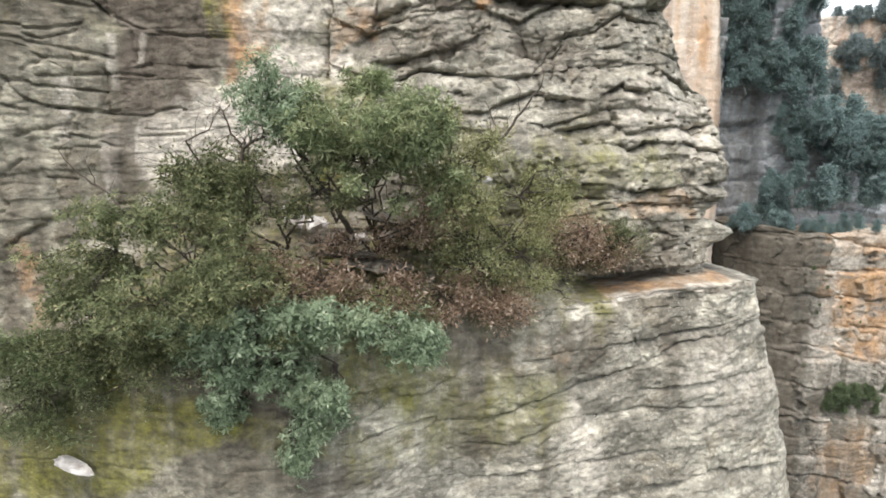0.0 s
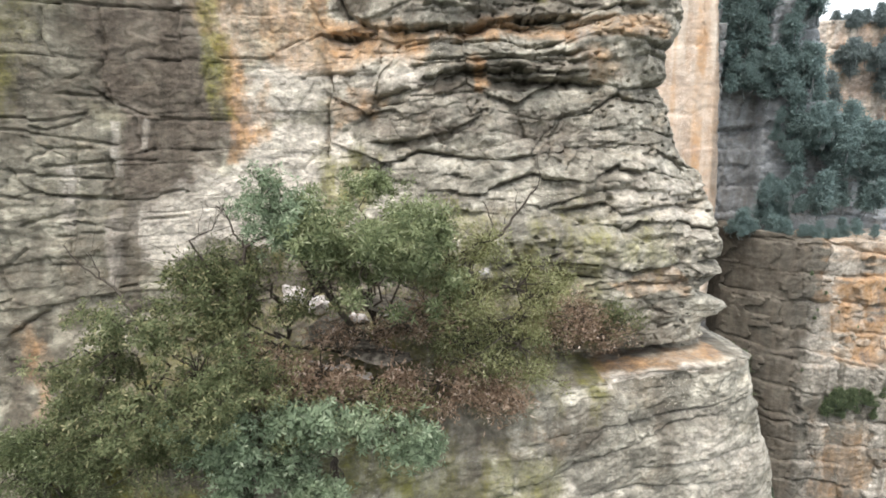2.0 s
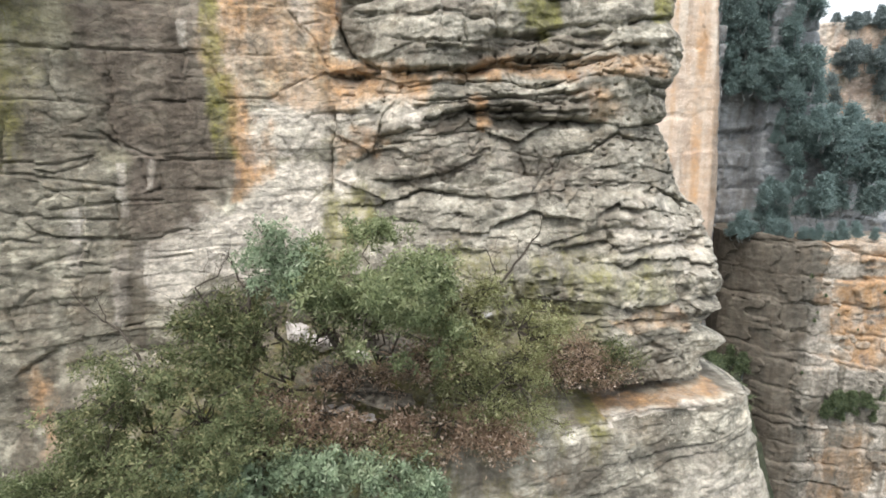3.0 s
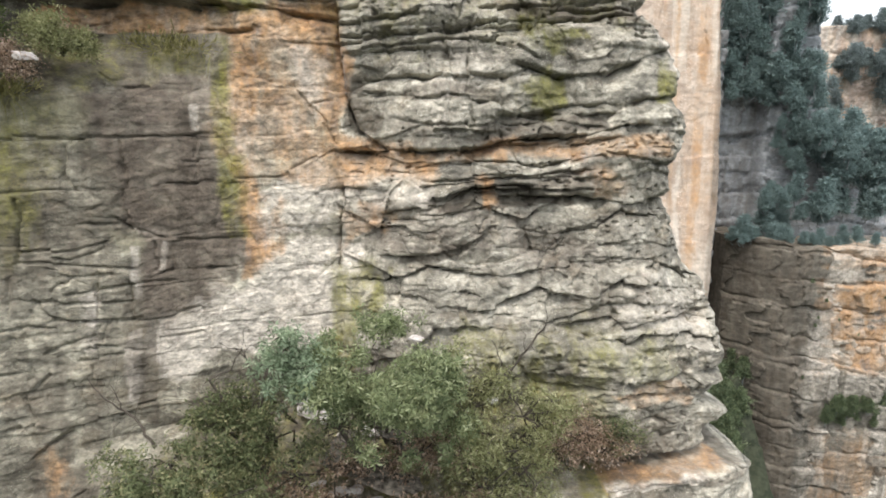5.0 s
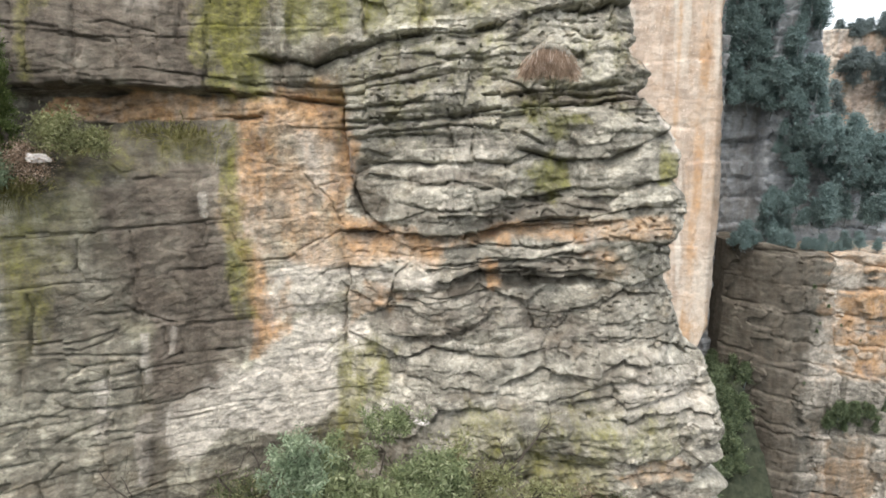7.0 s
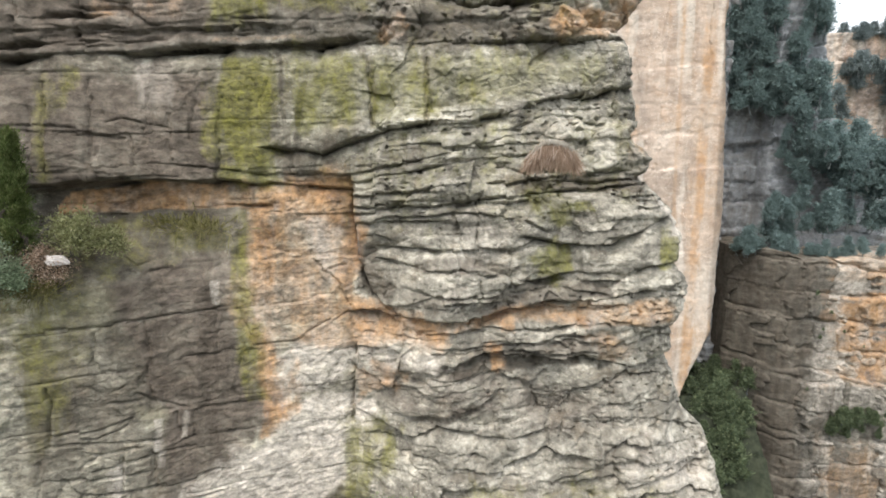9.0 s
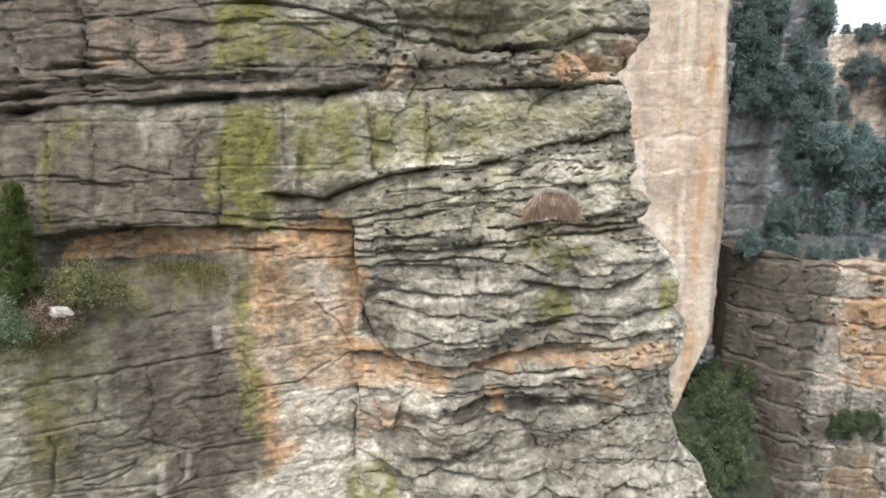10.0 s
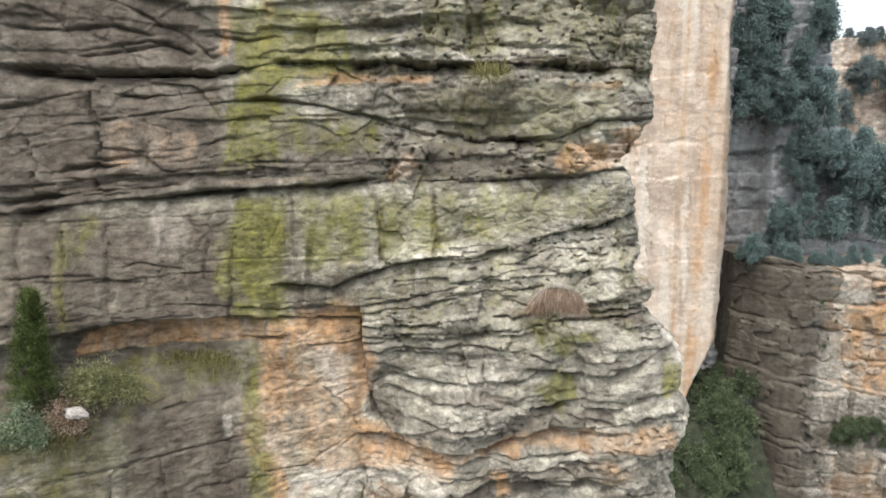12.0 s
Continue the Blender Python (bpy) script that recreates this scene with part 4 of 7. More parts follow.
stain_shade("dark", 0.06, 1, (-5.19, 69.2), (-5.24, 67.8))
stain_shade("dark", 0.06, 1, (-4.71, 68.9), (-4.79, 67.17))
stain_shade("dark", 0.06, 0.8, (-1.89, 69.7), (-1.82, 68.27))
stain_shade("dark", 0.06, 0.8, (-0.7, 69.7), (-0.72, 68.39))
stain_shade("dark", 0.06, 0.8, (-3.6, 69.6), (-3.5, 67.6))
stain_shade("moss", 0.7, 0.45, (-3.4, 69.0), (-1.8, 69.0), (0.2, 69.2))
stain_shade("moss", 0.5, 0.35, (0.8, 69.4), (2.6, 69.6))
stain_shade("dark", 0.14, 0.7, (-7.9, 66.5), (-6.6, 66.85), (-5.2, 66.9))
stain_shade("dark", 1.0, 0.65, (-7.5, 55.5), (-5.5, 56.2), (-3.8, 56.4))
stain_shade("dark", 0.9, 0.4, (-7.6, 59.0), (-6.6, 60.4))
stain_shade("dark", 0.6, 0.55, (1.6, 58.4), (2.8, 58.4), (4.2, 58.3))
stain_shade("moss", 0.5, 0.4, (1.8, 58.2), (3.0, 58.5))
stain_shade("dark", 0.3, 0.5, (-3.0, 70.7), (0.0, 70.5))
stain_shade("pale", 0.05, 1, (3.55, 59.82), (3.7, 59.84))
stain_shade("dark", 0.8, 0.5, (-5.2, 64.6), (-4.9, 63.0))
stain_shade("dark", 0.5, 0.6, (-8.4, 65.2), (-6.8, 65.4), (-5.0, 65.4))
stain_shade("moss", 0.2, 1, (-4.51, 72.49), (-4.43, 72.04))
stain_shade("moss", 0.28, 1, (-4.13, 72.11))
stain_shade("moss", 0.28, 1, (-4.54, 71.54), (-4.25, 71.50))
stain_shade("moss", 0.28, 1, (-3.62, 72.41), (-3.20, 72.62))
stain_shade("moss", 0.28, 1, (-2.60, 72.29), (-3.22, 71.97))
stain_shade("moss", 0.31, 0.9, (-4.46, 71.19), (-4.59, 70.37))
stain_shade("moss", 0.28, 0.8, (-3.96, 71.20), (-3.87, 70.49))
stain_shade("moss", 0.3, 0.6, (-3.25, 70.80), (-2.00, 70.93))
stain_shade("moss", 0.20, 1, (-4.53, 69.28), (-4.63, 68.49), (-4.61, 67.64))
stain_shade("moss", 0.24, 1, (-4.23, 69.23), (-4.04, 68.49))
stain_shade("moss", 0.17, 1, (-3.81, 69.23), (-3.80, 68.70))
stain_shade("moss", 0.22, 0.9, (-4.42, 67.74), (-3.96, 67.73))
stain_shade("moss", 0.20, 1, (-4.43, 67.19), (-3.98, 67.18))
stain_shade("moss", 0.17, 0.9, (-2.98, 68.92), (-3.22, 68.16))
stain_shade("moss", 0.28, 0.7, (-2.65, 69.24), (-2.46, 68.48))
stain_shade("moss", 0.3, 0.6, (-1.38, 69.24), (-1.81, 68.59))
stain_shade("moss", 0.17, 0.7, (-0.67, 69.03), (-0.64, 68.60))
stain_shade("moss", 0.12, 0.6, (-7.15, 69.03), (-7.37, 68.44))
stain_shade("moss", 0.1, 0.5, (-7.57, 68.93), (-7.43, 67.19))
stain_shade("pale", 0.05, 0.8, (-3.96, 71.15), (-3.98, 70.33))
stain_shade("pale", 0.16, 0.17, (-6.01, 69.23), (-6.21, 68.61))
stain_shade("pale", 0.1, 0.13, (-5.82, 69.28), (-5.43, 69.12))
stain_shade("pale", 0.1, 0.11, (-8.14, 68.98), (-7.70, 68.98))
stain_shade("pale", 0.1, 0.11, (-8.12, 71.13), (-7.36, 71.08))
stain_shade("pale", 0.12, 0.08, (-6.87, 71.20), (-5.52, 71.46))
stain_shade("pale", 0.12, 0.08, (-6.82, 70.57), (-5.57, 70.41))
stain_shade("dark", 0.05, 1, (-5.24, 69.02), (-5.23, 67.86))
stain_shade("dark", 0.05, 1, (-4.86, 69.13), (-4.68, 67.20))
stain_shade("dark", 0.05, 1, (-8.29, 69.13), (-8.17, 67.89))
stain_shade("dark", 0.05, 1, (-7.60, 68.73), (-7.45, 67.19))
stain_shade("dark", 0.05, 1, (-6.89, 68.72), (-6.78, 67.53))
stain_shade("dark", 0.05, 1, (-1.81, 69.30), (-1.82, 68.48))
stain_shade("dark", 0.05, 1, (-0.73, 69.25), (-0.67, 68.60))
stain_shade("dark", 0.05, 1, (-3.13, 69.02), (-3.33, 67.94))
stain_shade("dark", 0.05, 1, (-7.02, 70.71), (-7.04, 69.53))
stain_shade("dark", 0.05, 1, (-7.28, 71.75), (-7.31, 70.89))
stain_shade("dark", 0.05, 1, (-1.37, 70.94), (-1.75, 69.88))
stain_shade("dark", 0.05, 1, (-4.90, 71.18), (-4.93, 69.75))
stain_shade("dark", 0.05, 1, (-3.48, 68.16), (-3.57, 67.16))
joint(0.07, 0.026, 0, 0.1, (-7.79, 68.45), (-7.67, 67.21))
joint(0.07, 0.026, 0, 0.1, (-6.90, 68.03), (-6.87, 67.14))
joint(0.07, 0.026, 0, 0.1, (-6.02, 68.71), (-6.01, 67.79))
joint(0.07, 0.026, 0, 0.1, (-5.63, 68.40), (-5.61, 67.46))
joint(0.07, 0.026, 0, 0.1, (-7.14, 71.43), (-7.01, 70.81))
joint(0.07, 0.026, 0, 0.1, (-7.02, 70.66), (-7.05, 69.63))
joint(0.07, 0.026, 0, 0.1, (-8.08, 70.52), (-7.97, 69.81))
joint(0.07, 0.026, 0, 0.1, (-6.21, 70.95), (-6.24, 70.04))
joint(0.07, 0.026, 0, 0.1, (-4.81, 72.38), (-5.05, 72.32), (-5.47, 72.64))
joint(0.07, 0.026, 0, 0.1, (-1.43, 71.00), (-1.38, 70.42), (-1.70, 69.88))
joint(0.07, 0.026, 0, 0.1, (-8.36, 68.09), (-7.66, 68.11), (-6.93, 68.03), (-6.35, 67.90))
joint(0.07, 0.026, 0, 0.1, (-6.61, 68.22), (-6.45, 68.31), (-5.63, 68.08))
joint(0.07, 0.026, 0, 0.1, (-6.27, 68.00), (-6.20, 67.39))
joint(0.07, 0.026, 0, 0.1, (-6.52, 69.84), (-5.98, 69.90), (-4.99, 70.06))
seam(.08, .035, .06, .1, (-8.26, 71.77), (-7.31, 71.93), (-6.59, 71.80))
seam(.08, .035, .06, .1, (-7.77, 72.18), (-7.06, 72.10), (-5.85, 72.43))
seam(.08, .035, .06, .1, (-7.00, 70.22), (-6.33, 70.34), (-5.88, 70.05), (-4.99, 70.16))
seam(.08, .035, .06, .1, (-8.40, 69.71), (-7.44, 69.87), (-7.11, 69.83))
seam(.25, .06, .22, .22, (-3.34, 58.94), (-2.00, 58.93), (-0.47, 59.03))
seam(.25, .06, .22, .22, (-2.99, 58.67), (-1.69, 58.65), (-0.25, 58.72))
seam(.25, .06, .22, .22, (-2.65, 58.39), (-1.42, 58.37), (0.16, 58.42))
stain_shade("dark", 0.05, 0.5, (4.9, 57.88), (5.9, 57.95))
stain_shade("dark", 0.16, 1, (-8.6, 69.55), (-6.5, 69.85), (-4.5, 70.05), (-2.5, 70.1), (-0.5, 70.15))
stain_shade("dark", 0.22, 1, (-3.4, 70.45), (-2.2, 70.5), (-1.4, 70.7))
stain_shade("dark", 0.7, 0.8, (-8.6, 71.9), (-6.0, 71.9), (-4.6, 72.0))
stain_shade("dark", 0.6, 0.45, (-3.6, 67.6), (-2.6, 67.5))
stain_shade("dark", 0.5, 0.5, (-1.8, 71.6), (0.5, 71.4))
stain_shade("dark", 0.35, 0.6, (-7.5, 67.3), (-5.0, 67.45))
stain_shade("dark", 0.45, 1, (-4.4, 70.3), (-3.0, 70.35), (-1.6, 70.4))
stain_shade("dark", 0.3, 0.9, (-8.6, 69.7), (-6.0, 70.0), (-4.4, 70.1))
stain_shade("iron", 0.03, 0.6, (3.0, 57.80), (4.45, 57.99), (5.6, 58.03))
seam(.16, .045, .08, .12, (-8.52, 69.44), (-7.67, 69.53), (-6.78, 69.68), (-5.83, 69.78))
seam(.16, .045, .08, .12, (-5.83, 69.82), (-4.79, 69.93), (-3.71, 69.99))
seam(.16, .045, .08, .12, (-8.52, 69.66), (-7.67, 69.75), (-6.78, 69.90))
seam(.16, .045, .08, .12, (-6.78, 69.93), (-5.83, 70.03), (-4.79, 70.14), (-3.71, 70.20))
seam(.16, .045, .08, .12, (-7.67, 69.99), (-6.78, 70.14), (-5.83, 70.24), (-4.79, 70.35))
stain_shade("dark", 0.9, 0.25, (-0.6, 62.6), (1.5, 62.4), (3.2, 62.0))
stain_shade("dark", 0.8, 0.2, (0.5, 61.0), (3.0, 60.8))
# shadow below the overhang, painted as a dark stroke
stain_shade("dark", 0.25, 0.8, (0.7, 63.65), (1.6, 63.6), (2.6, 63.65))
stain_shade("moss", 0.7, 0.35, (2.0, 60.4), (4.2, 60.2))

patch("iron", 0.52, 0.15, (-4.32, 66.61), (-3.88, 66.69), (-2.29, 67.01), (-2.34, 66.31), (-2.32, 64.72), (-1.88, 64.44), (-1.16, 64.43), (-0.43, 64.2), (-0.43, 63.76), (-1.17, 63.84), (-1.89, 63.57), (-2.82, 63.57), (-3.46, 63.76), (-3.86, 63.6), (-4.06, 64.29), (-4.28, 64.84), (-4.35, 65.71))
patch("iron", 1, 0.06, (-2.38, 66.95), (-2.27, 66.96), (-2.29, 64.72), (-2.09, 64.61), (-2.36, 64.49), (-2.44, 65.18))
patch("iron", 1, 0.08, (-1.88, 64.33), (-1.16, 64.38), (-0.37, 64.18), (-0.43, 63.73), (-1.28, 63.89), (-1.88, 64.02))
patch("iron", 1, 0.08, (-4, 63.61), (-3.82, 63.6), (-3.83, 62.33), (-4.01, 61.76), (-4.16, 61.78), (-4.04, 62.7))
patch("iron", 1, 0.1, (-4.3, 65.82), (-4.01, 65.61), (-3.94, 64.84), (-3.84, 64.17), (-4.01, 64.17), (-4.24, 64.73))
patch("pale", 0.75, 0.1, (-3.18, 66.15), (-2.53, 66.23), (-2.42, 65.86), (-2.49, 64.84), (-2.77, 64.98), (-2.99, 65.61))
patch("pale", 0.7, 0.12, (-3.36, 63.81), (-2.37, 63.89), (-2.24, 63.2), (-2.84, 62.74), (-3.5, 62.54), (-3.82, 62.21), (-3.8, 63.49))
patch("pale", 1, 0.12, (-5.61, 60.92), (-4.75, 61.24), (-4.14, 61.63), (-3.71, 62.26), (-3.06, 62.61), (-2.25, 62.58), (-2.28, 61.13), (-3.09, 61.41), (-3.53, 61.11), (-3.76, 60.63), (-4.37, 60.72), (-4.79, 60.21), (-5.1, 59.9), (-5.57, 59.99))
patch("mauve", 0.38, 0.15, (-4.01, 65.82), (-3.4, 65.84), (-3.22, 65.18), (-3.34, 64.39), (-3.76, 64.17), (-3.93, 65.17))
patch("mauve", 1, 0.15, (-6.4, 65.25), (-5.33, 65.68), (-4.4, 65.71), (-4.42, 65.17), (-4.62, 63.52), (-4.03, 63.38), (-4.07, 62.24), (-4.34, 61.66), (-4.85, 61.27), (-5.52, 61.11), (-5.83, 61.31), (-5.71, 62.56), (-6.06, 62.98), (-6.09, 63.92), (-6.43, 64.8))
patch("dark", 0.6, 0.1, (-5.58, 63.68), (-4.66, 63.75), (-4.6, 62.74), (-5.45, 62.69), (-5.94, 62.96), (-6.03, 63.61))
patch("dark", 1, 0.06, (-5.89, 61.32), (-5.51, 61.36), (-5.6, 60.81), (-5.69, 59.09), (-5.97, 59.18), (-5.86, 60.64))
patch("algae", 1, 0.2, (-7.61, 65.18), (-6.52, 65.29), (-6.43, 64.75), (-6.87, 64.44), (-7.66, 64.4))
patch("algae", 1, 0.15, (-7.66, 64.38), (-7.02, 64.38), (-6.97, 63.97), (-7.27, 63.79), (-7.51, 62.22), (-7.81, 62.06))
patch("algae", 0.8, 0.1, (-6.26, 62.89), (-5.87, 62.74), (-5.63, 62.55), (-5.77, 62.29), (-6.16, 62.46))
patch("pale", 0.9, 0.05, (-5.93, 62.53), (-5.78, 62.49), (-5.84, 61.53), (-5.94, 61.55))
patch("pale", 0.9, 0.04, (-6.59, 61.67), (-6.43, 61.64), (-6.48, 61), (-6.66, 61.15))
patch("pale", 1, 0.06, (-6.05, 60.91), (-5.81, 60.97), (-5.96, 59.53), (-6.11, 59.57))
patch("pale", 0.8, 0.03, (-5.51, 62.58), (-5.38, 62.57), (-5.43, 62.02), (-5.53, 62.03))
patch("pale", 0.8, 0.04, (-4.93, 65.16), (-4.77, 65.16), (-4.8, 64.63), (-4.91, 64.68))
patch("moss", 0.7, 0.1, (-4.56, 64.35), (-4.06, 64.26), (-3.98, 63.49), (-4.06, 62.58), (-4.36, 62.61), (-4.49, 63.18), (-4.55, 63.63))
patch("moss", 0.6, 0.1, (-4.63, 65.81), (-4.35, 65.71), (-4.44, 64.4), (-4.59, 64.41), (-4.61, 65.17))
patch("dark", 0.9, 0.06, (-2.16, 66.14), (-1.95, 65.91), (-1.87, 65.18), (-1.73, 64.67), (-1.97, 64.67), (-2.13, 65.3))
# shaded underside of the bed, put into the colour
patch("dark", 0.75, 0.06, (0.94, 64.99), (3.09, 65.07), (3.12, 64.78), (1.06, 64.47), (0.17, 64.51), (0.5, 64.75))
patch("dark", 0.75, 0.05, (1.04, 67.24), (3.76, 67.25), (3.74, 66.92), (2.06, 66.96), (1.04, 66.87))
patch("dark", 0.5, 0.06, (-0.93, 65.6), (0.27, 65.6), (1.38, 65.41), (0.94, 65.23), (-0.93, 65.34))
# shadows under two overhangs, painted dark
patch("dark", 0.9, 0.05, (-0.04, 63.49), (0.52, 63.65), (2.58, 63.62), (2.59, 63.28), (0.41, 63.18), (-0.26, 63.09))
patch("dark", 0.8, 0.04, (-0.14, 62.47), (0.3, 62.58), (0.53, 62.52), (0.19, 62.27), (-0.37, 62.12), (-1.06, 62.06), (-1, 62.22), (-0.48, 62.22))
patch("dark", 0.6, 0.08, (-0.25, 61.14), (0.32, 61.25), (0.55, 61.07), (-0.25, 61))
patch("mauve", 0.4, 0.15, (-1.17, 63.61), (0.86, 63.2), (0.87, 62.29), (-0.94, 62.25), (-1.9, 62.39), (-2.02, 63.21))
patch("mauve", 0.38, 0.15, (1.09, 63.08), (2.25, 62.82), (3.19, 62.47), (2.98, 61.88), (1.45, 61.92), (0.98, 62.51))
patch("iron", 0.7, 0.08, (0.73, 64.4), (1.15, 64.42), (1.12, 64.07), (0.84, 64.07))
patch("iron", 0.8, 0.06, (0.63, 63.76), (0.85, 63.76), (0.81, 63.18), (0.66, 63.18))
patch("iron", 0.55, 0.08, (2.43, 64.59), (4.36, 64.73), (4.52, 64.26), (2.56, 64.17), (1.98, 64.31))
patch("iron", 0.5, 0.1, (2.74, 63.97), (3.24, 64.06), (3.25, 63.4), (2.87, 63.37))
patch("iron", 0.5, 0.1, (-2.27, 63.2), (-1.89, 63.1), (-1.17, 63.04), (-1.9, 62.63), (-2.4, 62.12), (-2.18, 62.61))
patch("iron", 0.5, 0.06, (3.21, 59.5), (4.58, 59.85), (5.01, 59.42), (3.67, 59.16))
patch("moss", 0.9, 0.06, (2.06, 66.68), (2.64, 66.74), (2.7, 66.54), (2, 66.46))
patch("moss", 0.9, 0.06, (1.66, 65.74), (2.29, 65.86), (2.35, 65.25), (1.61, 65.19))
patch("moss", 0.8, 0.05, (4.15, 66.01), (4.63, 66.03), (4.67, 65.39), (4.12, 65.32))
patch("moss", 0.7, 0.12, (-2.41, 61.51), (-1.42, 61.84), (-1.3, 61.01), (-1.93, 60.55), (-2.44, 59.89))
patch("pale", 0.5, 0.12, (3.19, 61.33), (5.46, 61.48), (5.4, 60.66), (3.63, 60.79))
patch("moss", 0.4, 0.12, (2.86, 60.41), (4.59, 60.64), (4.72, 59.83), (2.99, 59.71))
patch("mauve", 0.9, 0.15, (-8.36, 71.53), (-4.81, 71.69), (-4.8, 69.86), (-8.51, 69.24))
patch("mauve", 0.85, 0.15, (-8.25, 72.97), (-5.66, 73.2), (-4.83, 72.63), (-4.81, 71.79), (-8.36, 71.53))
patch("mauve", 0.85, 0.15, (-8.53, 69.03), (-4.86, 69.2), (-4.79, 67.17), (-6.87, 67), (-8.32, 67.05))
patch("mauve", 0.5, 0.15, (-5.89, 65.52), (-4.87, 65.57), (-4.81, 64.37), (-6.03, 64.18))
patch("algae", 0.8, 0.2, (-7.76, 65.07), (-6.32, 65.18), (-6.36, 64.28), (-7.49, 64.36))
patch("algae", 0.9, 0.2, (-3.27, 69.53), (2.99, 69.78), (3.01, 69.3), (0.81, 68.74), (-1.5, 68.27), (-3.09, 68.16))
patch("algae", 0.8, 0.2, (-1.27, 71.65), (3.16, 71.89), (3.21, 70.85), (0.31, 70.79), (-1.27, 71.1))
patch("algae", 0.7, 0.2, (-1.04, 73.37), (3.08, 73.57), (3.13, 72.57), (-1.04, 72.41))
patch("moss", 1, 0.06, (-4.67, 69.51), (-3.71, 69.51), (-3.77, 67.82), (-3.66, 67.11), (-4.22, 67.14), (-4.52, 67.71), (-4.66, 67.85), (-4.75, 68.75))
patch("dark", 0.7, 0.05, (-4.73, 68.75), (-4.6, 68.75), (-4.43, 67.15), (-4.74, 67.17))
patch("moss", 0.85, 0.06, (-3.28, 69.08), (-2.61, 69.17), (-2.95, 68.39), (-3.43, 68.02))
patch("moss", 0.6, 0.1, (-2.16, 69.29), (-1.61, 69.4), (-1.82, 68.62), (-2.53, 68.15))
patch("moss", 0.8, 0.1, (-4.72, 71.35), (-3.77, 71.37), (-3.89, 70.3), (-4.77, 70.19))
patch("moss", 0.9, 0.1, (-4.61, 73.05), (-3.93, 73.28), (-2.55, 73), (-2.35, 72.48), (-3.87, 71.6), (-4.5, 71.91))
patch("moss", 0.6, 0.12, (-3.67, 71.28), (-1.71, 70.88), (-1.61, 70.32), (-3.47, 70.42))
# the high seams: dark beds, with the shade of their recesses painted in
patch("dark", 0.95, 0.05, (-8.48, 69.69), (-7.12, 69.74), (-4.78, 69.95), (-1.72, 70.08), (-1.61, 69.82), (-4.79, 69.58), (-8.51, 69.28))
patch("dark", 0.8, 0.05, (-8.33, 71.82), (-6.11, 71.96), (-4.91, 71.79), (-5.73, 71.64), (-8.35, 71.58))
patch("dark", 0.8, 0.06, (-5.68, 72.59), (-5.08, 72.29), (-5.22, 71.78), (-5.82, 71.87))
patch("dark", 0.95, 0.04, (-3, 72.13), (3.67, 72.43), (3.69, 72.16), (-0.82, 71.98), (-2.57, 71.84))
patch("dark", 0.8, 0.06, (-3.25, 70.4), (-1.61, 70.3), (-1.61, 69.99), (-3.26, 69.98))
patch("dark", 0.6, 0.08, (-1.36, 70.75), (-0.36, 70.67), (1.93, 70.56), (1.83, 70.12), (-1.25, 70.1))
patch("iron", 1, 0.03, (-1.21, 71.93), (-0.73, 71.97), (-0.75, 71.83), (-2.14, 71.78), (-3.44, 71.69), (-3.44, 71.8), (-2.14, 71.89))
patch("iron", 0.9, 0.05, (-1.61, 70.21), (-1.06, 70.22), (-1.18, 69.97), (-1.5, 69.88))
patch("iron", 0.8, 0.06, (1.93, 70.64), (3.22, 70.73), (3.08, 70.13), (1.95, 70.03))
patch("iron", 1, 0.05, (3.07, 70.93), (3.72, 71.08), (3.63, 70.74), (3.23, 70.52))
patch("iron", 0.9, 0.04, (-4.78, 73.19), (-4.57, 73.25), (-4.65, 72.27), (-4.81, 72.32))
patch("iron", 0.35, 0.1, (-6.88, 70.98), (-6.17, 70.94), (-5.26, 70.77), (-5.29, 70.18), (-6.93, 70.06))
patch("pale", 0.7, 0.1, (-6.29, 69.42), (-5.53, 69.4), (-5.55, 68.54), (-6.15, 68.63))
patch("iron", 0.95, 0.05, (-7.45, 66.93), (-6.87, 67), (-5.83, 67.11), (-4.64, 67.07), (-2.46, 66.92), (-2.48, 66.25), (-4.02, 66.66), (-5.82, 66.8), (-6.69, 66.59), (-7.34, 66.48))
# the gap below the ochre band, its shade painted dark
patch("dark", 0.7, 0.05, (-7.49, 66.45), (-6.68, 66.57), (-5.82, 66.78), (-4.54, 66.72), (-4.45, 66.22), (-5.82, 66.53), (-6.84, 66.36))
patch("moss", 0.7, 0.1, (-7.39, 66.09), (-6.68, 66.39), (-6.32, 65.92), (-7.06, 65.84))
patch("moss", 0.5, 0.12, (-5.82, 66.37), (-4.65, 66.24), (-4.56, 65.77), (-5.63, 65.68))
joint(0.09, .022, 0, .1, (-7.42, 62.46), (-6.75, 62.48), (-6.27, 62.63))
joint(0.09, .022, 0, .1, (-7.51, 62.27), (-6.99, 62.25), (-5.9, 62.11))
joint(0.09, .022, 0, .1, (-7.09, 61.75), (-6.77, 62.01), (-6.22, 62.04))
joint(0.09, .022, 0, .1, (-6.87, 61.71), (-5.74, 61.85), (-5.3, 61.84))
joint(0.09, .022, 0, .1, (-7.33, 61.58), (-6.48, 61.54), (-6, 61.51))
joint(0.09, .022, 0, .1, (-6.74, 61.21), (-6.34, 61.19), (-5.86, 61.18))
joint(0.09, .022, 0, .1, (-5.52, 61.11), (-4.85, 61.27))
joint(0.09, .022, 0, .1, (-7.87, 61.16), (-7.43, 61.18), (-7.06, 61.08))
joint(0.09, .022, 0, .1, (-7.23, 60.67), (-6.75, 60.89), (-6.43, 60.94))
joint(0.09, .022, 0, .1, (-6.77, 60.52), (-6.13, 60.48))
